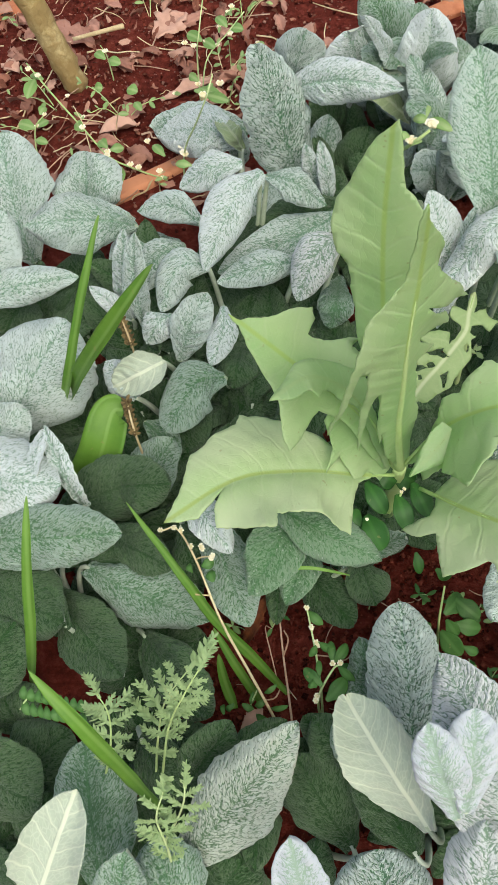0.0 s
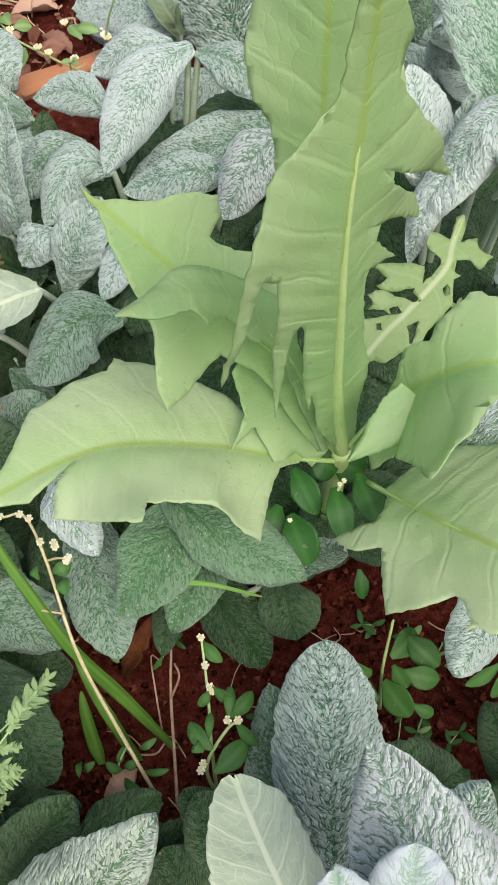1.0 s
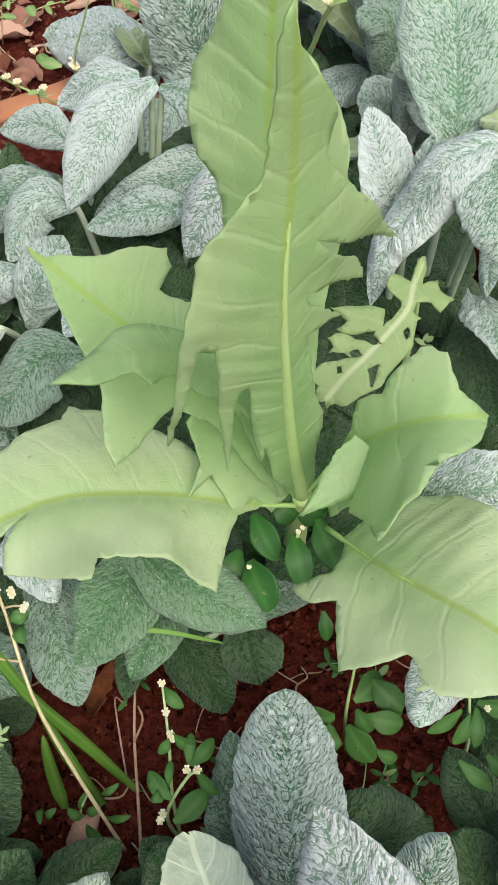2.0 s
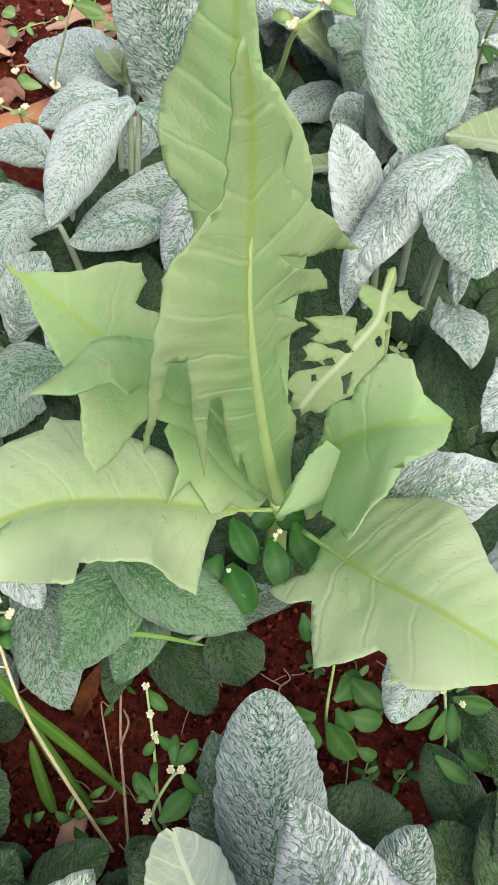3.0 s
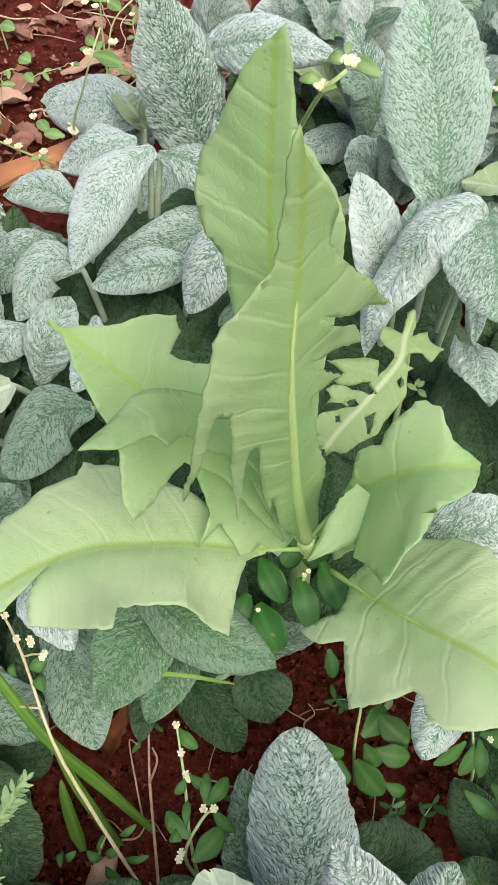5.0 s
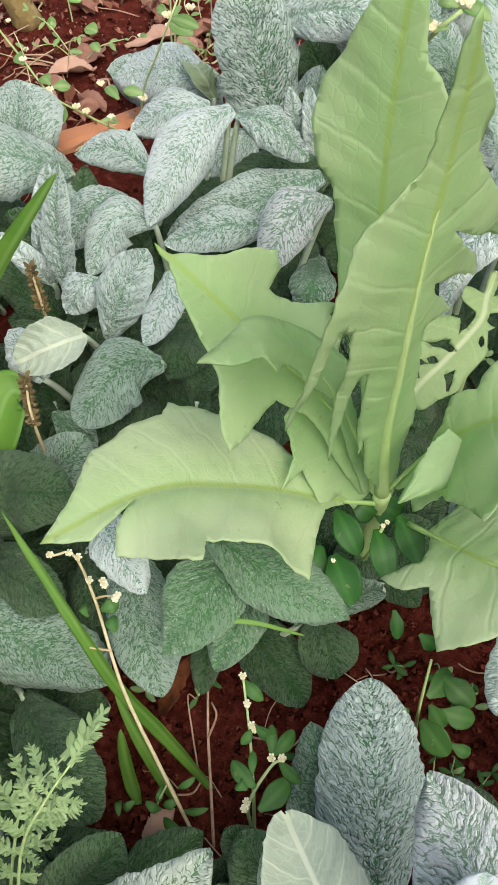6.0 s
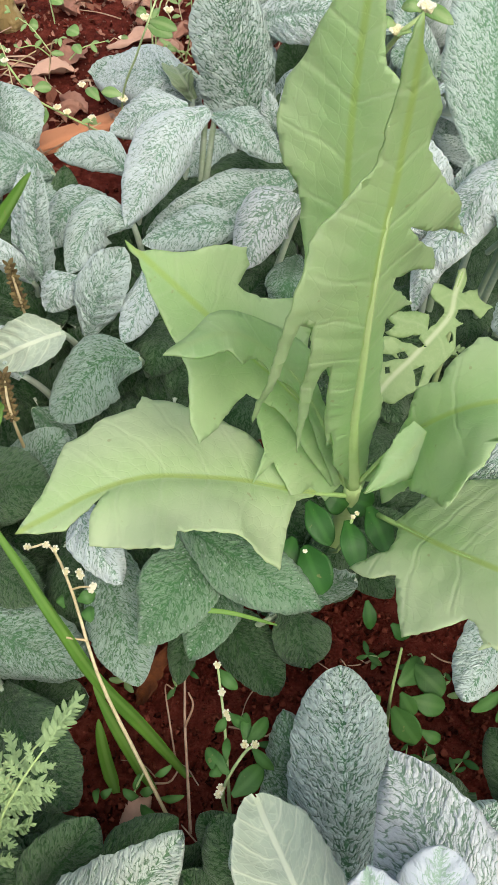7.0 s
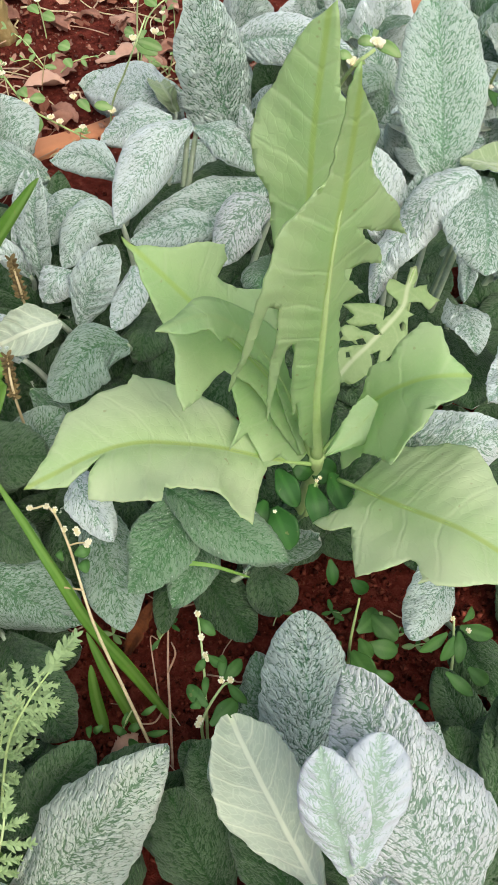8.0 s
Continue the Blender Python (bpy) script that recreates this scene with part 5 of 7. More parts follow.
outlined_leaf(thistle, [(0.0831, 0.0955, 0.0997), (0.0554, 0.0872, 0.1174), (0.0185, 0.0813, 0.1372), (-0.0238, 0.0678, 0.1548), (-0.0670, 0.0378, 0.1592)],
              [(0.125, 0.0031), (0.273, 0.0136), (0.352, 0.0242), (0.450, 0.0337), (0.545, 0.0402), (0.607, 0.0434), (0.626, 0.0368), (0.692, 0.0344), (0.738, 0.0292), (0.784, 0.0281), (0.863, 0.0139), (0.996, 0.0000), (0.891, -0.0099), (0.833, -0.0076), (0.750, -0.0016), (0.822, -0.0099), (0.862, -0.0208), (0.804, -0.0291), (0.705, -0.0441), (0.670, -0.0445), (0.629, -0.0337), (0.548, -0.0343), (0.474, -0.0348), (0.371, -0.0394), (0.279, -0.0425), (0.237, -0.0160), (0.211, -0.0065), (0.143, -0.0022)],
              fold=((20, 38, 50, 45, 15,), (-15, -20, -22, -20, -15,)), cup=-0.08, wave=0.006, rib=0.0014, quilt=0.0011, skin=THISTLE_PALE)
outlined_leaf(thistle, [(0.0822, 0.0981, 0.1052), (0.0553, 0.1086, 0.1592), (0.0183, 0.1151, 0.2040), (-0.0222, 0.1291, 0.2419)],
              [(0.047, -0.0048), (0.310, 0.0021), (0.445, 0.0170), (0.487, 0.0295), (0.537, 0.0298), (0.526, 0.0368), (0.641, 0.0233), (0.717, 0.0198), (0.726, 0.0296), (0.764, 0.0332), (0.830, 0.0238), (0.876, 0.0125), (0.949, 0.0013), (0.994, 0.0000), (0.944, -0.0019), (0.894, -0.0086), (0.796, -0.0178), (0.716, -0.0267), (0.653, -0.0444), (0.619, -0.0488), (0.582, -0.0349), (0.540, -0.0147), (0.435, -0.0111), (0.258, -0.0119), (0.050, -0.0085)],
              fold=((0, 15, 20, 10,), (0, -10, -15, -10,)), cup=0.1, wave=0.005)
outlined_leaf(thistle, [(0.0820, 0.0981, 0.1051), (0.0644, 0.1022, 0.1547), (0.0454, 0.1008, 0.1992), (0.0232, 0.0893, 0.2342), (-0.0004, 0.0612, 0.2547)],
              [(0.041, -0.0037), (0.287, 0.0031), (0.419, 0.0070), (0.465, 0.0149), (0.597, 0.0144), (0.699, 0.0124), (0.793, 0.0108), (0.893, 0.0040), (0.987, 0.0000), (0.917, -0.0065), (0.824, -0.0069), (0.778, -0.0124), (0.675, -0.0057), (0.578, -0.0075), (0.525, -0.0058), (0.436, -0.0026), (0.234, -0.0070), (0.048, -0.0072)],
              fold=((0, 15, 20, 20,), (0, -25, -30, -20,)), cup=-0.1, wave=0.004, skin=THISTLE_LOBE)
outlined_leaf(thistle, [(0.0820, 0.0980, 0.1050), (0.0633, 0.1053, 0.1291), (0.0483, 0.1090, 0.1491), (0.0370, 0.1090, 0.1650)],
              [(0.068, 0.0000), (0.418, 0.0073), (0.663, 0.0129), (0.878, 0.0138), (1.019, 0.0032), (1.026, -0.0076), (0.747, -0.0194), (0.706, -0.0350), (0.623, -0.0199), (0.327, -0.0275), (0.256, -0.0153), (0.073, -0.0143)],
              fold=((0, 10, 10, 5,), (0, 0, 0, 0,)), cup=0.1, wave=0.006)
outlined_leaf(thistle, [(0.0860, 0.0970, 0.1100), (0.0990, 0.0960, 0.1500), (0.1110, 0.0920, 0.1780), (0.1240, 0.0880, 0.1960), (0.1360, 0.0860, 0.2030), (0.1490, 0.0890, 0.2000)],
              [(0.157, 0.0061), (0.094, 0.0168), (0.364, 0.0215), (0.671, 0.0425), (0.755, 0.0522), (0.802, 0.0459), (0.839, 0.0367), (0.865, 0.0206), (0.996, 0.0000), (0.898, -0.0101), (0.874, -0.0239), (0.834, -0.0269), (0.811, -0.0272), (0.782, -0.0238), (0.704, -0.0180), (0.678, -0.0141), (0.589, -0.0158), (0.492, -0.0073), (0.340, 0.0000), (0.048, 0.0013)],
              fold=((0, -5, 0, 5,), (30, 50, 45, 30,)), cup=0.05, wave=0.005, rib=0.0014)
outlined_leaf(thistle, [(0.0950, 0.0790, 0.1120), (0.1140, 0.0520, 0.1400), (0.1290, 0.0360, 0.1560), (0.1430, 0.0240, 0.1660), (0.1570, 0.0140, 0.1680), (0.1830, 0.0000, 0.1600)],
              [(0.112, -0.0011), (0.203, 0.0084), (0.228, 0.0156), (0.140, 0.0323), (0.255, 0.0314), (0.321, 0.0235), (0.448, 0.0447), (0.514, 0.0380), (0.584, 0.0251), (0.626, 0.0268), (0.667, 0.0322), (0.666, 0.0363), (0.688, 0.0317), (0.713, 0.0327), (0.812, 0.0199), (0.999, 0.0000), (0.868, -0.0151), (0.713, -0.0256), (0.583, -0.0407), (0.479, -0.0402), (0.366, -0.0360), (0.228, -0.0302), (0.172, -0.0183), (0.137, -0.0056)],
              fold=((-5, -12, -14, -8,), (30, 28, 30, 22,)), cup=-0.05, wave=0.006, rib=0.0014, quilt=0.0009, skin=THISTLE_PALE)
lobed_leaf(thistle, [(0.108, 0.088, 0.174), (0.096, 0.075, 0.170), (0.081, 0.062, 0.164)],
           [(0, 0.0095), (0.25, 0.0122), (0.55, 0.0083), (0.8, 0.0037), (1, 0.0004)],
           [(0, 0.0081), (0.25, 0.0094), (0.55, 0.0069), (0.8, 0.0032), (1, 0.0004)], cup=0.05, rib=0.0006, n=30, skin=THISTLE_LOBE)


# a smaller thistle behind it, with one leaf eaten to lace
eaten = thing("young_thistle_plant", (0.150, 0.215, ground_z(0.150, 0.215)), "young thistle with a leaf eaten full of holes", "plant")
stem(eaten, [(0.150, 0.215, ground_z(0.15, 0.215) - 0.003), (0.148, 0.216, 0.08), (0.1410, 0.2080, 0.1520)], 0.0022, 0.0013)
outlined_leaf(eaten, [(0.1410, 0.2080, 0.1520), (0.1360, 0.1940, 0.1480), (0.1330, 0.1820, 0.1450), (0.1240, 0.1710, 0.1400), (0.1120, 0.1590, 0.1340), (0.1030, 0.1510, 0.1290), (0.0940, 0.1410, 0.1230)],
              [(0.002, -0.0014), (0.099, -0.0036), (0.159, -0.0033), (0.096, -0.0104), (0.156, -0.0134), (0.214, -0.0209), (0.285, -0.0154), (0.258, -0.0101), (0.273, -0.0030), (0.320, -0.0031), (0.329, -0.0082), (0.360, -0.0062), (0.449, -0.0130), (0.567, -0.0138), (0.727, -0.0157), (0.821, -0.0131), (0.944, -0.0099), (0.975, -0.0047), (1.030, -0.0030), (1.000, 0.0000), (1.068, 0.0047), (0.996, 0.0060), (0.956, 0.0075), (0.961, 0.0126), (0.907, 0.0134), (0.836, 0.0115), (0.724, 0.0040), (0.743, 0.0086), (0.802, 0.0140), (0.765, 0.0143), (0.754, 0.0195), (0.678, 0.0164), (0.598, 0.0032), (0.530, 0.0053), (0.638, 0.0118), (0.679, 0.0195), (0.604, 0.0185), (0.620, 0.0290), (0.504, 0.0199), (0.406, 0.0090), (0.488, 0.0038), (0.421, 0.0031), (0.302, 0.0040), (0.204, 0.0129), (0.153, 0.0123), (0.160, 0.0019), (0.020, 0.0028)],
              cup=0.05, rib=0.0008, skin=LACE, back=LACE, jag=0.0012, quilt=0.0003, holes=[[(0.819, 0.0064), (0.801, 0.0049), (0.822, 0.0023), (0.845, 0.0039)], [(0.714, -0.0048), (0.645, -0.0073), (0.755, -0.0130), (0.769, -0.0118)], [(0.678, 0.0014), (0.671, 0.0051), (0.719, 0.0073), (0.729, 0.0044)], [(0.559, -0.0015), (0.556, 0.0034), (0.563, 0.0067), (0.611, 0.0053), (0.597, 0.0013)], [(0.397, -0.0052), (0.432, -0.0049), (0.455, -0.0088), (0.427, -0.0091)]])
small_leaf(eaten, (0.137, 0.217, 0.150), (0.123, 0.219, 0.150), 0.0075, 0.004, 0, FERNY)


# ---------------------------------------------------------------- small flowering weeds

weed = thing("flowering_weed", (0.080, 0.106, ground_z(0.080, 0.106)), "low weed with dark green oval leaves at the thistle's foot", "weed", "small weeds between the plants")
stem(weed, [(0.080, 0.106, 0.010), (0.081, 0.083, 0.060), (0.082, 0.074, 0.115)], 0.0014, 0.0008)
small_leaf(weed, (0.061, 0.088, 0.105), (0.073, 0.068, 0.097), 0.0141, 0.004, 0, WEED_DARK)
small_leaf(weed, (0.080, 0.076, 0.110), (0.086, 0.053, 0.102), 0.0132, 0.004, 0, WEED_DARK)
small_leaf(weed, (0.091, 0.084, 0.110), (0.101, 0.063, 0.102), 0.0144, 0.004, 0, WEED_DARK)
small_leaf(weed, (0.060, 0.068, 0.095), (0.070, 0.046, 0.087), 0.0199, 0.004, 0, WEED_DARK)
small_leaf(weed, (0.055, 0.075, 0.090), (0.047, 0.056, 0.082), 0.0154, 0.004, 0, WEED_DARK)
small_leaf(weed, (0.069, 0.098, 0.100), (0.083, 0.094, 0.092), 0.0168, 0.004, 0, WEED_DARK)
small_leaf(weed, (0.080, 0.101, 0.090), (0.097, 0.099, 0.082), 0.0172, 0.004, 0, WEED_DARK)
flower(weed, (0.082, 0.074, 0.118), 0.0016)
flower(weed, (0.060, 0.063, 0.100), 0.0016)
flower(weed, (0.084, 0.076, 0.118), 0.0016)
small_leaf(weed, (0.099, 0.062, 0.040), (0.102, 0.049, 0.030), 0.0086, 0.002, 0, WEED_DARK)
small_leaf(weed, (0.112, 0.049, 0.040), (0.123, 0.045, 0.030), 0.0097, 0.002, 0, WEED_DARK)

weed = thing("flowering_weed", (0.116, 0.002, ground_z(0.116, 0.002)), "low weed with fresh green oval leaves on red soil", "weed", "small weeds between the plants")
stem(weed, [(0.116, 0.002, -0.020), (0.111, 0.011, 0.030), (0.113, 0.029, 0.060)], 0.0012, 0.0007)
small_leaf(weed, (0.115, 0.017, 0.035), (0.129, 0.033, 0.030), 0.0140, 0.003, 0)
small_leaf(weed, (0.105, 0.009, 0.035), (0.088, 0.009, 0.030), 0.0161, 0.003, 0)
small_leaf(weed, (0.111, 0.005, 0.035), (0.124, -0.011, 0.030), 0.0153, 0.003, 0)
small_leaf(weed, (0.124, 0.028, 0.035), (0.140, 0.015, 0.030), 0.0146, 0.003, 0)
small_leaf(weed, (0.121, 0.010, 0.035), (0.140, 0.008, 0.030), 0.0126, 0.003, 0)
small_leaf(weed, (0.116, 0.013, 0.035), (0.123, 0.003, 0.030), 0.0098, 0.003, 0)
small_leaf(weed, (0.103, 0.005, 0.035), (0.100, -0.008, 0.030), 0.0142, 0.003, 0)
small_leaf(weed, (0.125, -0.006, 0.035), (0.136, -0.009, 0.030), 0.0073, 0.003, 0)

weed = thing("flowering_weed", (0.176, -0.010, ground_z(0.176, -0.010)), "weed with small narrow leaves and flower buds", "weed", "small weeds between the plants")
stem(weed, [(0.176, -0.010, -0.020), (0.172, 0.000, 0.030), (0.165, 0.015, 0.070)], 0.0013, 0.0007)
small_leaf(weed, (0.171, 0.014, 0.060), (0.191, 0.011, 0.055), 0.0104, 0.003, 0)
small_leaf(weed, (0.167, 0.008, 0.060), (0.159, -0.005, 0.055), 0.0086, 0.003, 0)
small_leaf(weed, (0.170, 0.011, 0.060), (0.169, -0.006, 0.055), 0.0076, 0.003, 0)
small_leaf(weed, (0.173, -0.010, 0.060), (0.184, -0.017, 0.055), 0.0095, 0.003, 0)
small_leaf(weed, (0.163, 0.010, 0.060), (0.147, 0.000, 0.055), 0.0076, 0.003, 0)
small_leaf(weed, (0.173, 0.017, 0.060), (0.181, 0.028, 0.055), 0.0061, 0.003, 0)
small_leaf(weed, (0.160, -0.013, 0.060), (0.175, -0.024, 0.055), 0.0079, 0.003, 0)
flower(weed, (0.164, 0.015, 0.070), 0.0022)
flower(weed, (0.174, 0.010, 0.065), 0.0022)

weed = thing("flowering_weed", (0.028, -0.048, ground_z(0.028, -0.048)), "trailing weed with cream flower heads and oval leaves", "weed", "small weeds between the plants")
stem(weed, [(0.028, -0.048, -0.020), (0.026, -0.031, 0.030), (0.023, -0.007, 0.040), (0.018, 0.020, 0.050)], 0.0011, 0.0006)
stem(weed, [(0.028, -0.048, -0.020), (0.024, -0.039, 0.030), (0.034, -0.024, 0.050), (0.041, -0.021, 0.055)], 0.0011, 0.0006)
small_leaf(weed, (0.019, 0.018, 0.045), (0.029, 0.009, 0.043), 0.0073, 0.003, 0)
small_leaf(weed, (0.025, -0.004, 0.045), (0.037, -0.010, 0.043), 0.0066, 0.003, 0)
small_leaf(weed, (0.024, -0.006, 0.045), (0.019, -0.013, 0.043), 0.0055, 0.003, 0)
small_leaf(weed, (0.035, -0.018, 0.045), (0.045, -0.005, 0.043), 0.0082, 0.003, 0)
small_leaf(weed, (0.027, -0.033, 0.045), (0.015, -0.021, 0.043), 0.0086, 0.003, 0)
small_leaf(weed, (0.025, -0.028, 0.045), (0.025, -0.016, 0.043), 0.0046, 0.003, 0)
small_leaf(weed, (0.038, -0.020, 0.045), (0.049, -0.030, 0.043), 0.0065, 0.003, 0)
small_leaf(weed, (0.023, -0.034, 0.045), (0.019, -0.030, 0.043), 0.0064, 0.003, 0)
small_leaf(weed, (0.029, -0.043, 0.045), (0.043, -0.028, 0.043), 0.0117, 0.003, 0)
small_leaf(weed, (0.034, -0.018, 0.045), (0.034, -0.003, 0.043), 0.0060, 0.003, 0)
flower(weed, (0.024, -0.004, 0.045), 0.0027)
flower(weed, (0.025, -0.006, 0.045), 0.0027)
flower(weed, (0.021, 0.006, 0.047), 0.0027)
flower(weed, (0.034, -0.021, 0.055), 0.0027)
flower(weed, (0.039, -0.021, 0.056), 0.0027)
flower(weed, (0.023, -0.039, 0.040), 0.0027)
flower(weed, (0.022, -0.042, 0.040), 0.0027)
flower(weed, (0.018, 0.019, 0.050), 0.0027)

weed = thing("flowering_weed", (0.066, 0.429, ground_z(0.066, 0.429)), "tall weed stem with cream flowers among silver leaves", "weed", "small weeds between the plants")
stem(weed, [(0.066, 0.429, 0.010), (0.074, 0.322, 0.160), (0.081, 0.270, 0.220), (0.085, 0.221, 0.272), (0.094, 0.217, 0.285)], 0.0016, 0.0009)
small_leaf(weed, (0.085, 0.222, 0.276), (0.076, 0.224, 0.276), 0.0051, 0.003, 0, WEED_LIGHT)
small_leaf(weed, (0.085, 0.216, 0.276), (0.091, 0.219, 0.276), 0.0029, 0.003, 0, WEED_LIGHT)
small_leaf(weed, (0.096, 0.236, 0.276), (0.109, 0.226, 0.276), 0.0065, 0.003, 0, WEED_LIGHT)
small_leaf(weed, (0.096, 0.235, 0.276), (0.088, 0.237, 0.276), 0.0056, 0.003, 0, WEED_LIGHT)
small_leaf(weed, (0.095, 0.237, 0.276), (0.098, 0.248, 0.276), 0.0031, 0.003, 0, WEED_LIGHT)
flower(weed, (0.085, 0.220, 0.276), 0.0045)
flower(weed, (0.095, 0.221, 0.286), 0.0045)
flower(weed, (0.096, 0.222, 0.285), 0.0045)

weed = thing("flowering_weed", (-0.088, 0.457, ground_z(-0.088, 0.457)), "thin weed stem with cream flowers in front of bare soil", "weed", "small weeds between the plants")
stem(weed, [(-0.088, 0.457, 0.010), (-0.079, 0.438, 0.085), (-0.062, 0.424, 0.130), (-0.050, 0.417, 0.160), (-0.044, 0.432, 0.170)], 0.0009, 0.0006)
small_leaf(weed, (-0.052, 0.433, 0.150), (-0.032, 0.423, 0.150), 0.0096, 0.002, 0, WEED_LIGHT)
small_leaf(weed, (-0.061, 0.350, 0.150), (-0.074, 0.352, 0.150), 0.0069, 0.002, 0, WEED_LIGHT)
small_leaf(weed, (-0.051, 0.433, 0.150), (-0.062, 0.440, 0.150), 0.0052, 0.002, 0, WEED_LIGHT)
small_leaf(weed, (-0.050, 0.434, 0.150), (-0.047, 0.448, 0.150), 0.0052, 0.002, 0, WEED_LIGHT)
flower(weed, (-0.053, 0.423, 0.158), 0.0045)
flower(weed, (-0.080, 0.440, 0.085), 0.0045)
flower(weed, (-0.078, 0.437, 0.085), 0.0045)
flower(weed, (-0.040, 0.447, 0.150), 0.0045)

weed = thing("flowering_weed", (-0.104, 0.452, ground_z(-0.104, 0.452)), "trailing weed with cream flowers on bare red soil", "weed", "small weeds between the plants")
stem(weed, [(-0.243, 0.574, 0.090), (-0.208, 0.524, 0.085), (-0.179, 0.486, 0.080), (-0.153, 0.452, 0.075), (-0.130, 0.440, 0.070), (-0.100, 0.443, 0.050)], 0.0009, 0.0008)
small_leaf(weed, (-0.236, 0.562, 0.080), (-0.241, 0.536, 0.078), 0.0130, 0.002, 0, WEED_LIGHT)
small_leaf(weed, (-0.227, 0.561, 0.080), (-0.242, 0.573, 0.078), 0.0088, 0.002, 0, WEED_LIGHT)
small_leaf(weed, (-0.178, 0.482, 0.080), (-0.188, 0.496, 0.078), 0.0104, 0.002, 0, WEED_LIGHT)
small_leaf(weed, (-0.153, 0.457, 0.080), (-0.162, 0.470, 0.078), 0.0102, 0.002, 0, WEED_LIGHT)
small_leaf(weed, (-0.150, 0.454, 0.080), (-0.138, 0.458, 0.078), 0.0091, 0.002, 0, WEED_LIGHT)
small_leaf(weed, (-0.138, 0.431, 0.080), (-0.139, 0.409, 0.078), 0.0109, 0.002, 0, WEED_LIGHT)
small_leaf(weed, (-0.098, 0.442, 0.080), (-0.110, 0.460, 0.078), 0.0091, 0.002, 0, WEED_LIGHT)
flower(weed, (-0.239, 0.562, 0.092), 0.0042)
flower(weed, (-0.229, 0.554, 0.090), 0.0042)
flower(weed, (-0.179, 0.485, 0.082), 0.0042)
flower(weed, (-0.153, 0.454, 0.078), 0.0042)
flower(weed, (-0.153, 0.449, 0.078), 0.0042)
flower(weed, (-0.131, 0.440, 0.074), 0.0042)
flower(weed, (-0.124, 0.440, 0.070), 0.0042)
flower(weed, (-0.104, 0.434, 0.070), 0.0042)
flower(weed, (-0.083, 0.454, 0.080), 0.0042)
flower(weed, (-0.118, 0.475, 0.070), 0.0042)

weed = thing("flowering_weed", (-0.229, 0.462, ground_z(-0.229, 0.462)), "spindly weed with small round leaves on bare soil", "weed", "small weeds between the plants")
stem(weed, [(-0.229, 0.462, 0.010), (-0.228, 0.475, 0.060), (-0.226, 0.490, 0.080), (-0.215, 0.496, 0.090)], 0.0008, 0.0006)
small_leaf(weed, (-0.228, 0.496, 0.075), (-0.246, 0.504, 0.075), 0.0116, 0.002, 0, WEED_LIGHT)
small_leaf(weed, (-0.227, 0.497, 0.075), (-0.217, 0.506, 0.075), 0.0106, 0.002, 0, WEED_LIGHT)
small_leaf(weed, (-0.226, 0.515, 0.075), (-0.222, 0.526, 0.075), 0.0085, 0.002, 0, WEED_LIGHT)
small_leaf(weed, (-0.226, 0.479, 0.075), (-0.213, 0.474, 0.075), 0.0083, 0.002, 0, WEED_LIGHT)
flower(weed, (-0.225, 0.493, 0.080), 0.003)
flower(weed, (-0.215, 0.496, 0.090), 0.003)

weed = thing("flowering_weed", (-0.073, 0.558, ground_z(-0.073, 0.558)), "upright weed with cream flowers and small leaves", "weed", "small weeds between the plants")
stem(weed, [(-0.073, 0.558, 0.010), (-0.070, 0.564, 0.090), (-0.065, 0.562, 0.120), (-0.059, 0.597, 0.140)], 0.0009, 0.0006)
stem(weed, [(-0.073, 0.558, 0.010), (-0.062, 0.555, 0.090), (-0.039, 0.573, 0.110), (-0.021, 0.575, 0.130)], 0.0008, 0.0006)
small_leaf(weed, (-0.063, 0.564, 0.110), (-0.078, 0.576, 0.110), 0.0115, 0.002, 0, WEED_LIGHT)
small_leaf(weed, (-0.062, 0.564, 0.110), (-0.050, 0.552, 0.110), 0.0104, 0.002, 0, WEED_LIGHT)
small_leaf(weed, (-0.036, 0.581, 0.110), (-0.023, 0.578, 0.110), 0.0115, 0.002, 0, WEED_LIGHT)
small_leaf(weed, (-0.039, 0.583, 0.110), (-0.050, 0.600, 0.110), 0.0106, 0.002, 0, WEED_LIGHT)
small_leaf(weed, (-0.063, 0.494, 0.110), (-0.043, 0.480, 0.110), 0.0119, 0.002, 0, WEED_LIGHT)
small_leaf(weed, (-0.065, 0.505, 0.110), (-0.074, 0.514, 0.110), 0.0081, 0.002, 0, WEED_LIGHT)
flower(weed, (-0.080, 0.562, 0.110), 0.004)
flower(weed, (-0.071, 0.557, 0.110), 0.004)
flower(weed, (-0.059, 0.563, 0.110), 0.004)
flower(weed, (-0.034, 0.600, 0.120), 0.004)
flower(weed, (-0.070, 0.541, 0.080), 0.004)
flower(weed, (-0.036, 0.573, 0.110), 0.004)
flower(weed, (-0.164, 0.586, 0.090), 0.004)

weed = thing("flowering_weed", (-0.167, 0.609, ground_z(-0.167, 0.609)), "small leafy weed on bare soil", "weed", "small weeds between the plants")
stem(weed, [(-0.167, 0.609, 0.010), (-0.167, 0.602, 0.070), (-0.170, 0.596, 0.090)], 0.0008, 0.0005)
small_leaf(weed, (-0.173, 0.616, 0.060), (-0.185, 0.628, 0.060), 0.0103, 0.002, 0, WEED_LIGHT)
small_leaf(weed, (-0.170, 0.614, 0.060), (-0.156, 0.607, 0.060), 0.0114, 0.002, 0, WEED_LIGHT)
small_leaf(weed, (-0.146, 0.566, 0.060), (-0.135, 0.561, 0.060), 0.0133, 0.002, 0, WEED_LIGHT)
small_leaf(weed, (-0.180, 0.570, 0.060), (-0.172, 0.569, 0.060), 0.0111, 0.002, 0, WEED_LIGHT)
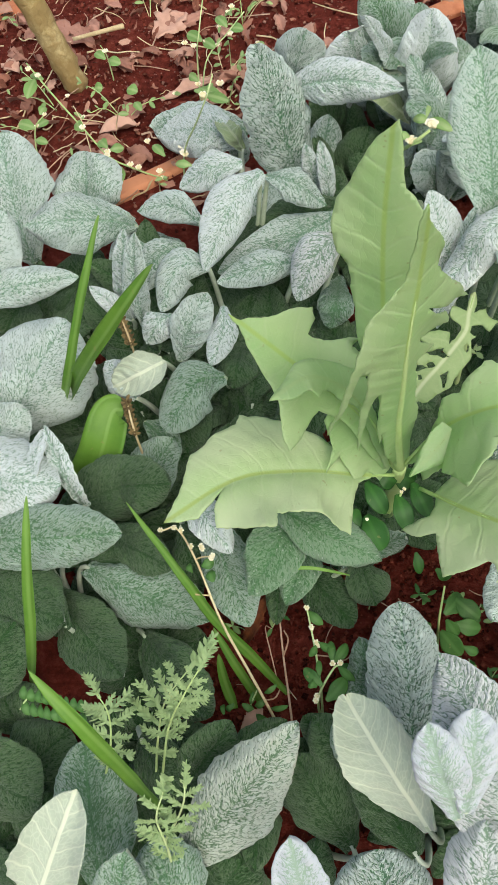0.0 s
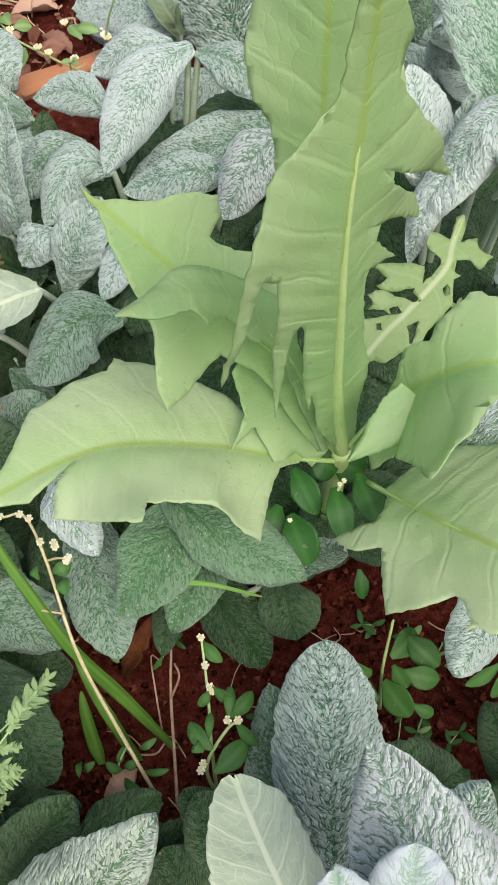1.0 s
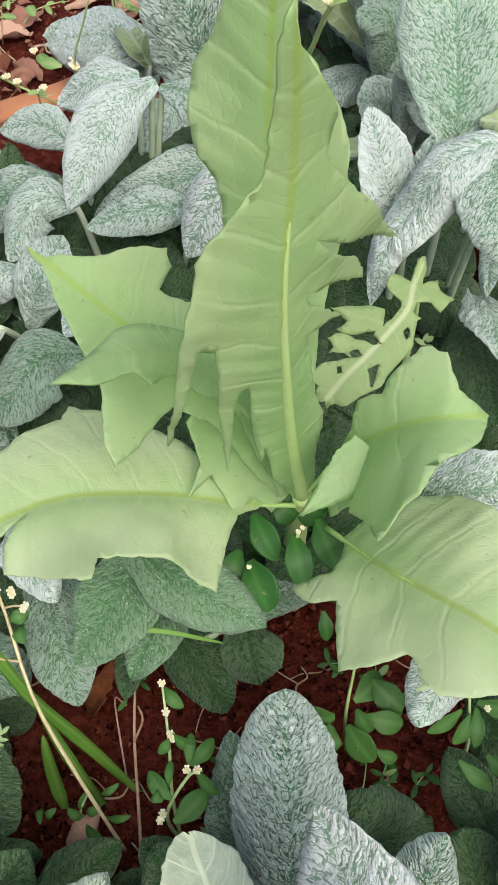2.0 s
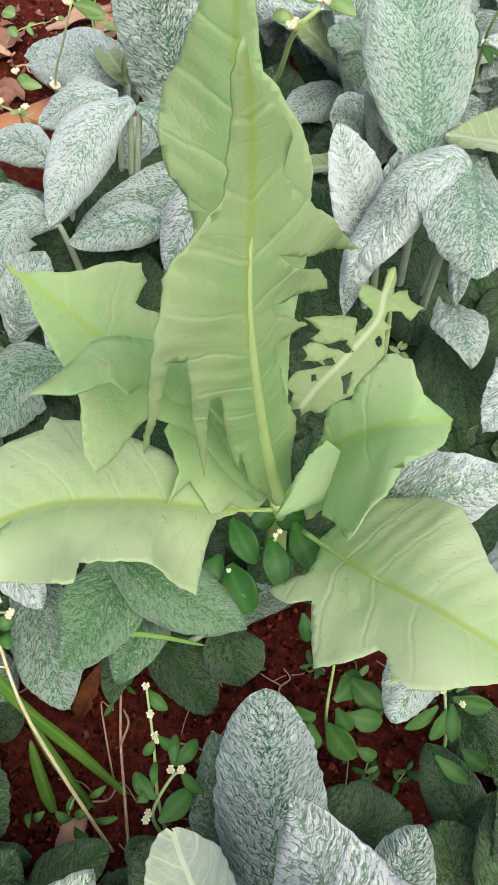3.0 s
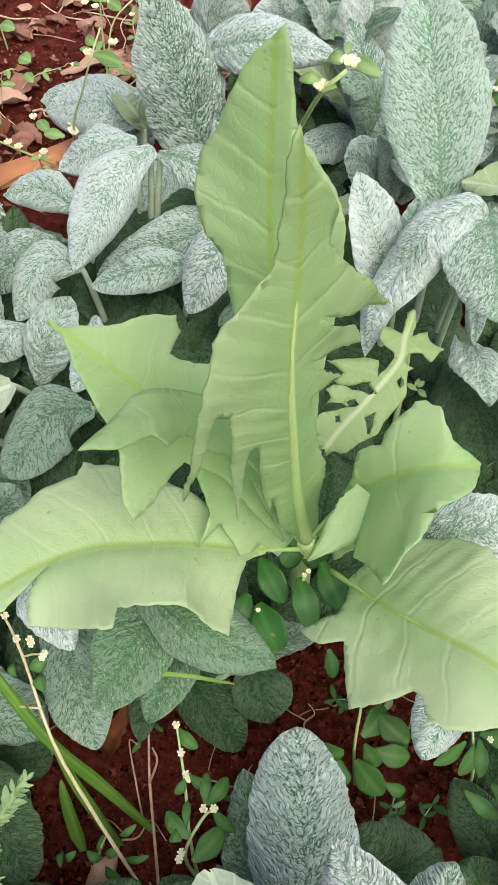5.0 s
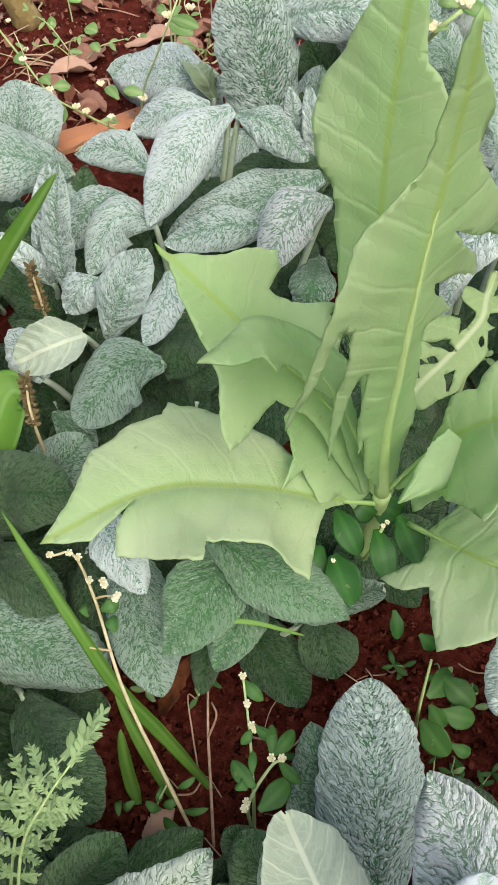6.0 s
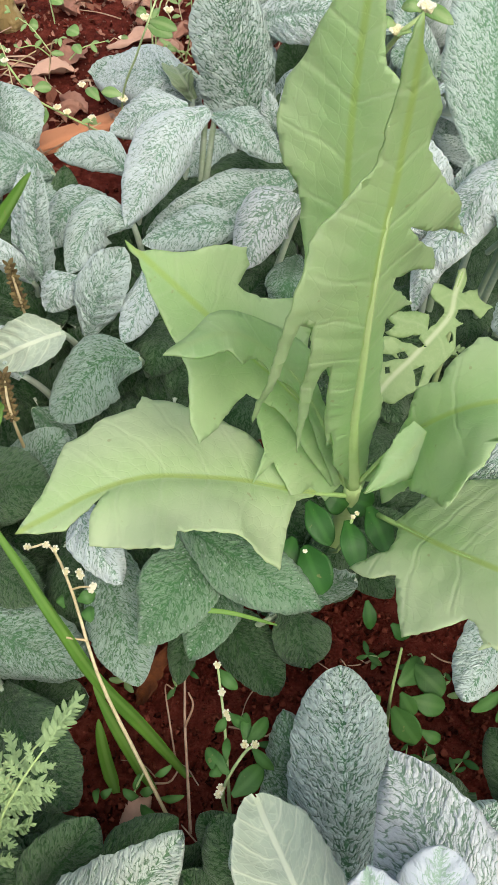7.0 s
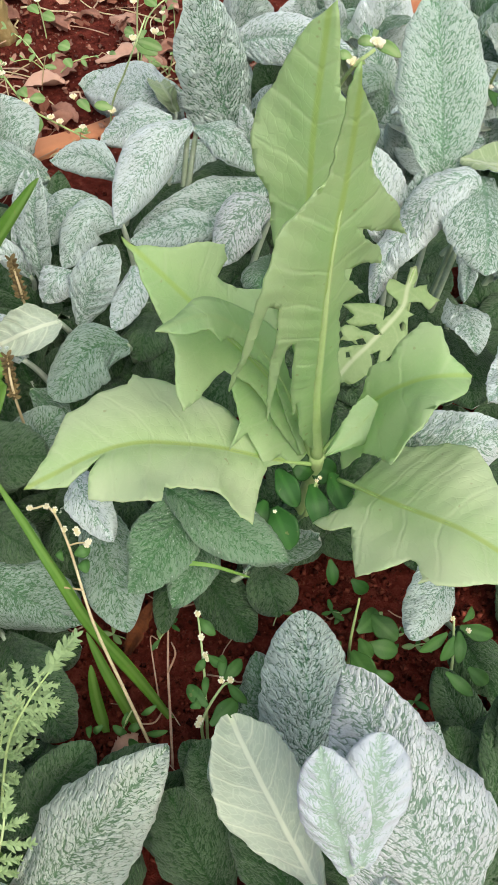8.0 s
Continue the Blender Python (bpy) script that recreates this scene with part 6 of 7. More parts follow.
small_leaf(weed, (-0.137, 0.545, 0.060), (-0.129, 0.532, 0.060), 0.0087, 0.002, 0, WEED_LIGHT)

weed = thing("flowering_weed", (0.238, 0.486, ground_z(0.238, 0.486)), "weed with narrow yellow-green leaves above silver foliage", "weed", "small weeds between the plants")
stem(weed, [(0.238, 0.486, 0.010), (0.205, 0.377, 0.160), (0.202, 0.354, 0.200), (0.200, 0.351, 0.220)], 0.0012, 0.0008)
small_leaf(weed, (0.200, 0.366, 0.170), (0.188, 0.367, 0.170), 0.0038, 0.002, 0)
small_leaf(weed, (0.201, 0.365, 0.170), (0.204, 0.345, 0.170), 0.0051, 0.002, 0)
small_leaf(weed, (0.203, 0.362, 0.170), (0.217, 0.345, 0.170), 0.0044, 0.002, 0)
small_leaf(weed, (0.200, 0.367, 0.170), (0.196, 0.391, 0.170), 0.0032, 0.002, 0)
small_leaf(weed, (0.215, 0.399, 0.170), (0.226, 0.380, 0.170), 0.0039, 0.002, 0)
flower(weed, (0.201, 0.360, 0.175), 0.003)

weed = thing("flowering_weed", (0.166, 0.259, ground_z(0.166, 0.259)), "sprig with tiny yellow-green bracts by the eaten leaf", "weed", "small weeds between the plants")
stem(weed, [(0.166, 0.259, 0.010), (0.157, 0.215, 0.070)], 0.001, 0.0008)
small_leaf(weed, (0.157, 0.215, 0.070), (0.151, 0.218, 0.072), 0.0033, 0.001, 0, FERNY)
small_leaf(weed, (0.158, 0.215, 0.070), (0.162, 0.208, 0.072), 0.0039, 0.001, 0, FERNY)
small_leaf(weed, (0.158, 0.217, 0.070), (0.162, 0.220, 0.072), 0.0033, 0.001, 0, FERNY)
small_leaf(weed, (0.156, 0.217, 0.070), (0.159, 0.222, 0.072), 0.0026, 0.001, 0, FERNY)

weed = thing("flowering_weed", (-0.027, -0.042, ground_z(-0.027, -0.042)), "tiny dark green weed seedlings on red soil", "weed", "small weeds between the plants")
stem(weed, [(-0.027, -0.042, -0.020), (-0.024, -0.036, 0.000), (-0.019, -0.029, 0.012)], 0.0008, 0.0005)
small_leaf(weed, (-0.022, -0.039, 0.000), (-0.030, -0.036, 0.004), 0.0052, 0.003, 0)
small_leaf(weed, (-0.021, -0.037, 0.000), (-0.013, -0.034, 0.004), 0.0052, 0.003, 0)
small_leaf(weed, (-0.020, -0.043, 0.000), (-0.011, -0.048, 0.004), 0.0057, 0.003, 0)
small_leaf(weed, (-0.024, -0.036, 0.000), (-0.022, -0.028, 0.004), 0.0041, 0.003, 0)
small_leaf(weed, (-0.042, -0.039, 0.000), (-0.036, -0.036, 0.004), 0.0046, 0.003, 0)
small_leaf(weed, (-0.044, -0.036, 0.000), (-0.043, -0.044, 0.004), 0.0040, 0.003, 0)
small_leaf(weed, (-0.010, -0.039, 0.000), (0.003, -0.038, 0.004), 0.0046, 0.003, 0)
small_leaf(weed, (-0.014, -0.028, 0.000), (-0.005, -0.023, 0.004), 0.0041, 0.003, 0)


# ---------------------------------------------------------------- grass, straw and twigs
grass = thing("grass_tuft", (-0.030, -0.005, ground_z(-0.03, -0.005)), "bright green grass blades arching over red soil", "grass")
grass_blade(grass, [(0.003, -0.024, -0.022), (-0.021, -0.006, 0.020), (-0.044, 0.010, 0.055), (-0.067, 0.035, 0.090), (-0.099, 0.071, 0.120)], 0.0087, 25)
grass_blade(grass, [(-0.016, -0.031, -0.024), (-0.031, -0.013, 0.000), (-0.049, 0.012, 0.030)], 0.0078, 20)
grass_blade(grass, [(-0.037, -0.034, -0.024), (-0.044, -0.016, -0.010), (-0.047, -0.002, 0.010)], 0.0079, 10)
grass = thing("grass_tuft", (-0.110, 0.130, ground_z(-0.11, 0.13)), "tall bright green grass blades among silver leaves", "grass")
grass_blade(grass, [(-0.175, 0.195, 0.040), (-0.136, 0.171, 0.130), (-0.100, 0.167, 0.190), (-0.068, 0.173, 0.235)], 0.0139, 15)
grass_blade(grass, [(-0.178, 0.185, 0.040), (-0.152, 0.180, 0.110), (-0.130, 0.202, 0.170), (-0.109, 0.230, 0.220)], 0.0080, 15)
grass_blade(grass, [(-0.156, 0.118, 0.030), (-0.133, 0.135, 0.070), (-0.122, 0.158, 0.090), (-0.114, 0.162, 0.090)], 0.0328, 0)
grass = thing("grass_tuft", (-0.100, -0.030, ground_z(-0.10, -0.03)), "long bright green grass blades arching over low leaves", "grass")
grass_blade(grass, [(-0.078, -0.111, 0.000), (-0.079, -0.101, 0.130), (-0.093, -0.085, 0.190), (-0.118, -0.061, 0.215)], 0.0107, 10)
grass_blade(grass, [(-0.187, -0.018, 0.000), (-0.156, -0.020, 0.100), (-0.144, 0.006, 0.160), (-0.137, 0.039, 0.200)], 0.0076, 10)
grass = thing("grass_tuft", (0.010, 0.040, ground_z(0.01, 0.04)), "thin grass blade lying across wet leaves", "grass")
grass_blade(grass, [(0.001, 0.035, 0.082), (0.011, 0.036, 0.084), (0.026, 0.035, 0.084), (0.048, 0.035, 0.070)], 0.0021, 0)
straw = thing("dry_flower_stalk", (-0.003, -0.062, ground_z(-0.003, -0.062)), "dry straw-coloured stalk with faded flower heads", "dry stalk")
stem(straw, [(-0.002, -0.053, -0.020), (-0.021, -0.024, 0.030), (-0.040, 0.006, 0.065), (-0.056, 0.043, 0.084), (-0.069, 0.064, 0.090), (-0.079, 0.062, 0.092)], 0.0011, 0.0006, STRAW)
stem(straw, [(-0.056, 0.044, 0.084), (-0.050, 0.044, 0.088), (-0.043, 0.043, 0.090)], 0.0006, 0.0005, STRAW)
stem(straw, [(-0.046, 0.021, 0.075), (-0.057, 0.022, 0.075)], 0.0006, 0.0006, STRAW)
flower(straw, (-0.080, 0.062, 0.093), 0.0026)
flower(straw, (-0.071, 0.064, 0.092), 0.0026)
flower(straw, (-0.059, 0.051, 0.090), 0.0026)
flower(straw, (-0.051, 0.048, 0.092), 0.0026)
flower(straw, (-0.052, 0.050, 0.092), 0.0026)
flower(straw, (-0.044, 0.043, 0.092), 0.0026)
flower(straw, (-0.045, 0.042, 0.090), 0.0026)
flower(straw, (-0.066, 0.062, 0.092), 0.0026)
small_leaf(straw, (-0.052, 0.038, 0.085), (-0.044, 0.042, 0.085), 0.0075, 0.003, 0)
small_leaf(straw, (-0.058, 0.034, 0.085), (-0.061, 0.040, 0.085), 0.0048, 0.003, 0)
small_leaf(straw, (-0.046, 0.035, 0.085), (-0.044, 0.027, 0.085), 0.0075, 0.003, 0)
twig = thing("forked_twig", (0.006, -0.060, ground_z(0.006, -0.06)), "dry brown forked twig standing in soil", "twig")
stem(twig, [(0.006, -0.053, -0.026), (0.003, -0.026, -0.012), (0.000, -0.000, 0.000), (-0.002, 0.027, 0.004)], 0.001, 0.0007, TWIG)
stem(twig, [(0.000, -0.002, 0.000), (0.004, 0.009, 0.004), (0.001, 0.016, 0.006)], 0.0008, 0.0005, TWIG, name="branch")
stem(twig, [(-0.004, -0.020, -0.018), (-0.009, 0.001, -0.008), (-0.013, 0.020, 0.000), (-0.008, 0.018, 0.004)], 0.0006, 0.0004, TWIG, name="branch")


# ---------------------------------------------------------------- plants with divided leaves
herb = thing("feathery_herb", (-0.105, -0.010, ground_z(-0.105, -0.01)), "pale green herb with finely divided leaves", "plant", "feathery herbs")
ferny_leaf(herb, [(-0.083, -0.093, 0.020), (-0.069, -0.068, 0.090), (-0.056, -0.054, 0.120), (-0.044, -0.038, 0.130)], 0.0131, 6)
ferny_leaf(herb, [(-0.087, -0.089, 0.020), (-0.080, -0.067, 0.060), (-0.071, -0.050, 0.090), (-0.052, -0.029, 0.100)], 0.0196, 5)
ferny_leaf(herb, [(-0.123, -0.095, 0.020), (-0.106, -0.077, 0.080), (-0.104, -0.061, 0.100), (-0.110, -0.050, 0.110)], 0.0151, 5)
herb = thing("feathery_herb", (-0.075, -0.085, ground_z(-0.075, -0.085)), "bright green herb with finely divided leaves", "plant", "feathery herbs")
ferny_leaf(herb, [(-0.072, -0.144, 0.020), (-0.065, -0.132, 0.100), (-0.065, -0.121, 0.140), (-0.059, -0.110, 0.160)], 0.0144, 4)
ferny_leaf(herb, [(-0.085, -0.133, 0.020), (-0.063, -0.124, 0.100), (-0.050, -0.115, 0.150), (-0.048, -0.106, 0.160)], 0.0127, 4)
herb = thing("clover_like_weed", (-0.140, -0.020, ground_z(-0.14, -0.02)), "weed with tiny paired green leaflets", "weed")
stem(herb, [(-0.141, -0.063, -0.010), (-0.142, -0.051, 0.050), (-0.159, -0.046, 0.080), (-0.166, -0.053, 0.080)], 0.0008, 0.0005)
small_leaf(herb, (-0.163, -0.047, 0.080), (-0.164, -0.039, 0.084), 0.0056, 0.003, 0)
small_leaf(herb, (-0.163, -0.047, 0.080), (-0.160, -0.056, 0.078), 0.0056, 0.003, 0)
small_leaf(herb, (-0.158, -0.048, 0.080), (-0.159, -0.041, 0.084), 0.0056, 0.003, 0)
small_leaf(herb, (-0.158, -0.049, 0.080), (-0.155, -0.057, 0.078), 0.0055, 0.003, 0)
small_leaf(herb, (-0.153, -0.049, 0.080), (-0.154, -0.042, 0.084), 0.0055, 0.003, 0)
small_leaf(herb, (-0.153, -0.050, 0.080), (-0.151, -0.058, 0.078), 0.0055, 0.003, 0)
small_leaf(herb, (-0.149, -0.050, 0.080), (-0.150, -0.043, 0.084), 0.0055, 0.003, 0)
small_leaf(herb, (-0.149, -0.051, 0.080), (-0.146, -0.059, 0.078), 0.0055, 0.003, 0)
small_leaf(herb, (-0.144, -0.051, 0.080), (-0.145, -0.044, 0.084), 0.0055, 0.003, 0)
small_leaf(herb, (-0.144, -0.052, 0.080), (-0.141, -0.060, 0.078), 0.0055, 0.003, 0)
small_leaf(herb, (-0.139, -0.052, 0.080), (-0.140, -0.045, 0.084), 0.0055, 0.003, 0)
small_leaf(herb, (-0.139, -0.053, 0.080), (-0.137, -0.061, 0.078), 0.0055, 0.003, 0)
small_leaf(herb, (-0.135, -0.053, 0.080), (-0.136, -0.046, 0.084), 0.0055, 0.003, 0)
small_leaf(herb, (-0.135, -0.054, 0.080), (-0.132, -0.062, 0.078), 0.0055, 0.003, 0)
small_leaf(herb, (-0.130, -0.054, 0.080), (-0.131, -0.047, 0.084), 0.0055, 0.003, 0)
small_leaf(herb, (-0.130, -0.055, 0.080), (-0.127, -0.063, 0.078), 0.0055, 0.003, 0)
small_leaf(herb, (-0.125, -0.055, 0.080), (-0.126, -0.048, 0.084), 0.0055, 0.003, 0)
small_leaf(herb, (-0.125, -0.056, 0.080), (-0.123, -0.064, 0.078), 0.0055, 0.003, 0)


# ---------------------------------------------------------------- edging bricks, stake and litter

def brick(a, b, width, height, seed, label):
    """A worn fired-clay brick lying from a to b, partly sunk in the soil."""
    rng = random.Random(seed)
    bm = bmesh.new()
    bmesh.ops.create_cube(bm, size=1.0)
    length = math.dist(a, b)
    bmesh.ops.scale(bm, vec=(length, width, height), verts=bm.verts)
    bmesh.ops.bevel(bm, geom=list(bm.edges), offset=0.007, segments=3, affect='EDGES', profile=0.6)
    bmesh.ops.subdivide_edges(bm, edges=list(bm.edges), cuts=2, use_grid_fill=True)
    for v in bm.verts:
        v.co += Vector((1, 1, 1)) * 0.0016 * noise.noise(v.co * 70 + Vector((seed, 0, 0)))
    me = bpy.data.meshes.new("brick")
    bm.to_mesh(me)
    bm.free()
    me.polygons.foreach_set("use_smooth", [True] * len(me.polygons))
    me.materials.append(CLAY)
    ob = new("edging_brick", me)
    ob.matrix_world = Matrix.Translation(((a[0] + b[0]) / 2, (a[1] + b[1]) / 2, (a[2] + b[2]) / 2)) @ Euler((rng.uniform(-0.08, 0.08), 0, math.atan2(b[1] - a[1], b[0] - a[0]))).to_matrix().to_4x4()
    return tagged(ob, label, "brick", "edging bricks along the bed")


brick((-0.160, 0.430, 0.030), (-0.072, 0.483, 0.030), 0.021, 0.034, 1, "worn orange brick half sunk in the bed's edge")
brick((0.135, 0.658, 0.034), (0.235, 0.708, 0.034), 0.024, 0.034, 2, "worn orange brick behind the silver leaves")
brick((-0.420, 0.708, 0.032), (-0.285, 0.745, 0.032), 0.030, 0.03, 3, "orange brick lying on litter-strewn soil")


def stake():
    """A knobbly yellow-barked stake set upright in the soil."""
    foot = Vector((-0.206, 0.602, ground_z(-0.206, 0.602)))
    n, sides = 60, 18
    verts, faces = [], []
    for i in range(n):
        f = i / (n - 1)
        c = foot + Vector((-0.120 * f, 0.012 * f, -0.004 + 0.5 * f))
        for k in range(sides):
            a = 2 * math.pi * k / sides
            ring = 0.0020 * abs(math.sin(f * 62 + a)) + 0.0022 * noise.noise(Vector((math.cos(a) * 2, math.sin(a) * 2, f * 34)))
            r = (0.0115 + 0.003 * f + ring) * (0.75 if i == 0 else 1)
            verts.append(c + Vector((math.cos(a) * r, math.sin(a) * r, 0)))
    for i in range(n - 1):
        for k in range(sides):
            a, b = i * sides + k, i * sides + (k + 1) % sides
            faces.append((a, b, b + sides, a + sides))
    faces.append(tuple(reversed(range(sides))))
    faces.append(tuple(range((n - 1) * sides, n * sides)))
    tagged(part("wooden_stake", mesh_of("wooden_stake", verts, faces), BARK, None), "yellow-barked wooden stake standing in red soil", "stake")


stake()


def dead_leaf(x, y, length, width, turn, seed, skin, label="curled dry brown leaf on red soil"):
    """A dry curled leaf lying on the ground."""
    d = np.array((math.cos(turn), math.sin(turn), 0.0)) * length / 2
    z = ground_z(x, y) + 0.006
    c = np.array((x, y, z))
    sp = bezier(c - d, c + np.array((0, 0, 0.006)), c + d, 16)
    w = np.array([ear_width(i / 15, 0.4) for i in range(16)]) * width / 2
    rag = np.array([1 + 0.75 * noise.noise(Vector((i * 0.7, seed, 0))) for i in range(16)])
    me = sheet("dead_leaf", sp, w * rag, w * rag[::-1], 0.0, 0.35, 0.014, 0.2, 0.0006, 4, 0.1, seed, rough=0.002, hint=np.array((0.1, -0.1, 1.0)))
    return tagged(part("dead_leaf", me, [skin, skin], None), label, "dead leaf", "dead leaves on the soil")


def litter():
    rng = random.Random(23)
    done = 0
    while done < 285:
        x, y = rng.uniform(-0.46, 0.34), rng.uniform(0.36, 1.0)
        if y < bed_edge(x) + 0.02 or (x > -0.02 and rng.random() < 0.45):
            continue
        done += 1
        dead_leaf(x, y, rng.uniform(0.010, 0.034), rng.uniform(0.006, 0.016), rng.uniform(0, 6.28), done, rng.choice((DEAD, DEAD, DEAD_PALE)))
    done = 0
    while done < 270:
        x, y = rng.uniform(-0.46, 0.30), rng.uniform(0.36, 0.95)
        if y < bed_edge(x) + 0.01:
            continue
        done += 1
        a, L = rng.uniform(0, 6.28), rng.uniform(0.02, 0.075)
        pts = []
        for i in range(5):
            px_, py_ = x + math.cos(a) * L * (i / 4 - 0.5) + rng.uniform(-0.003, 0.003), y + math.sin(a) * L * (i / 4 - 0.5) + rng.uniform(-0.003, 0.003)
            pts.append((px_, py_, ground_z(px_, py_) + 0.004 + rng.uniform(0, 0.004)))
        r = rng.uniform(0.0004, 0.0011)
        ob = part("dry_twig", tube("dry_twig", along(pts, 14), np.linspace(r, r * 0.6, 14), 6), rng.choice((TWIG, STRAW)), None)
        tagged(ob, "thin dry twig lying on red soil", "twig", "dry twigs on the soil")


litter()


def shards(count, area, seed):
    """Crumpled bits of dry leaf strewn over the open soil, as one body of stuff."""
    rng = random.Random(seed)
    verts, faces = [], []
    while len(faces) < count * 6:
        x, y = rng.uniform(area[0], area[1]), rng.uniform(area[2], area[3])
        if y < bed_edge(x) + 0.01:
            continue
        r = rng.uniform(0.0015, 0.0038) if rng.random() < 0.75 else rng.uniform(0.004, 0.0075)
        turn = Euler((rng.uniform(-0.7, 0.7), rng.uniform(-0.7, 0.7), rng.uniform(0, 6.28))).to_matrix()
        c = Vector((x, y, ground_z(x, y) + 0.004 + rng.uniform(0, 0.007)))
        o = len(verts)
        verts.append(c + Vector((0, 0, r * rng.uniform(0.0, 0.35))))
        for i in range(6):
            a = i * math.pi / 3
            q = r * rng.uniform(0.45, 1.15)
            verts.append(c + turn @ Vector((math.cos(a) * q * 1.7, math.sin(a) * q * 0.8, r * rng.uniform(-0.5, 0.5))))
        faces += [(o, o + 1 + i, o + 1 + (i + 1) % 6) for i in range(6)]
    tagged(part("leaf_litter", mesh_of("leaf_litter", verts, faces, False), DEAD_MIX, None), "crumpled pinkish-brown bits of dry leaf on red soil", "leaf litter", kind="stuff")


shards(1500, (-0.5, 0.32, 0.40, 1.0), 61)
dead_leaf(-0.075, 0.585, 0.085, 0.016, 0.35, 301, DEAD_PALE, "long pale dry leaf strip on red soil")
dead_leaf(-0.155, 0.525, 0.040, 0.026, 0.3, 302, DEAD_PALE, "broad pale pink dry leaf on red soil")
dead_leaf(-0.140, 0.545, 0.036, 0.022, 1.1, 303, DEAD, "broad pinkish dry leaf on red soil")
dead_leaf(-0.230, 0.690, 0.085, 0.030, -0.5, 304, DEAD, "large brown dry leaf by the stake")
dead_leaf(-0.110, 0.690, 0.050, 0.034, 0.9, 305, DEAD_PALE, "broad pale dry leaf on red soil")
tagged(part("dry_twig", tube("dry_twig", along([(-0.215, 0.665, 0.052), (-0.175, 0.672, 0.056), (-0.160, 0.680, 0.054)], 14), np.linspace(0.0022, 0.003, 14), 8), STRAW, None), "bleached broken twig on red soil", "twig", "dry twigs on the soil")
pebbles("leaf_crumbs", 4500, (-0.5, 0.3, 0.42, 1.0), (0.0007, 0.0026), 9, DEAD, "crumbled dry leaf bits on red soil", "leaf litter", 0.6)


def dry_twigs(area, count, seed):
    """Thin brown bits of dead stem lying on the open soil among the plants."""
    rng = random.Random(seed)
    for _ in range(count):
        x, y, a, l = rng.uniform(*area[:2]), rng.uniform(*area[2:]), rng.uniform(0, 6.28), rng.uniform(0.012, 0.035)
        pts = [(x + math.cos(a + rng.uniform(-0.4, 0.4)) * l * q, y + math.sin(a + rng.uniform(-0.4, 0.4)) * l * q, 0.0) for q in (0.0, 0.4, 0.7, 1.0)]
        pts = [(px, py, ground_z(px, py) + 0.0045 + rng.uniform(0, 0.004)) for px, py, _ in pts]
        me = tube("dry_twig", along(pts, 12), np.linspace(0.0007, 0.0004, 12), 6)
        tagged(part("dry_twig", me, TWIG, None), "thin brown dry twig on the red soil", "twig", "dry twigs on the soil")


dry_twigs((-0.06, 0.20, -0.07, 0.05), 16, 71)


# a rusty dead leaf hangs under the wet leaves, a holed pale one lies below
def tattered(base, tip, width, skin, label):
    COUNT[0] += 1
    sp = spine_of(base, tip, 0.006, 24)
    w = np.array([ear_width(i / 23, 0.4) * (1 + 0.5 * noise.noise(Vector((i * 0.6, COUNT[0], 0)))) for i in range(24)]) * width / 2
    me = sheet("tattered_leaf", sp, w, w[::-1].copy() * 0.5 + w * 0.5, 10.0, 0.2, 0.008, 0.2, 0.0006, 6, 0.1, COUNT[0])
    tagged(part("dead_leaf", me, [skin, skin], None), label, "dead leaf", "dead leaves on the soil")


def sprigs():
    """Thin weeds with tiny leaves and cream flowers that straggle over the littered soil."""
    rng = random.Random(41)
    done = 0
    while done < 26:
        x, y = rng.uniform(-0.33, 0.12), rng.uniform(0.42, 0.86)
        if y < bed_edge(x) + 0.015:
            continue
        done += 1
        z = ground_z(x, y)
        plant = thing("flowering_weed", (x, y, z), "spindly weed with tiny pale leaves on littered soil", "weed", "spindly weeds on the bare soil")
        for _ in range(rng.randint(1, 3)):
            a, reach, h = rng.uniform(0, 6.28), rng.uniform(0.02, 0.06), rng.uniform(0.015, 0.06)
            d = Vector((math.cos(a), math.sin(a), 0))
            line = [Vector((x, y, z - 0.002)), Vector((x, y, z)) + d * reach * 0.4 + Vector((0, 0, h * 0.7)), Vector((x, y, z)) + d * reach + Vector((rng.uniform(-0.01, 0.01), rng.uniform(-0.01, 0.01), h))]
            pts = along(line, 12)
            stem(plant, [tuple(q) for q in pts[::3]], 0.0006, 0.0004, rng.choice((STALK, STALK, STRAW)), n=10)
            for q in (4, 7, 9, 11):
                for w in (-1, 1):
                    if rng.random() < 0.5:
                        b = a + w * rng.uniform(0.6, 1.4)
                        size = rng.uniform(0.005, 0.011)
                        tip = pts[q] + np.array((math.cos(b) * size, math.sin(b) * size, rng.uniform(-0.002, 0.004)))
                        small_leaf(plant, tuple(pts[q]), tuple(tip), size * rng.uniform(0.3, 0.5), 0.001, 0, WEED_LIGHT)
            if rng.random() < 0.55:
                flower(plant, tuple(pts[11]), rng.uniform(0.0028, 0.004))


sprigs()


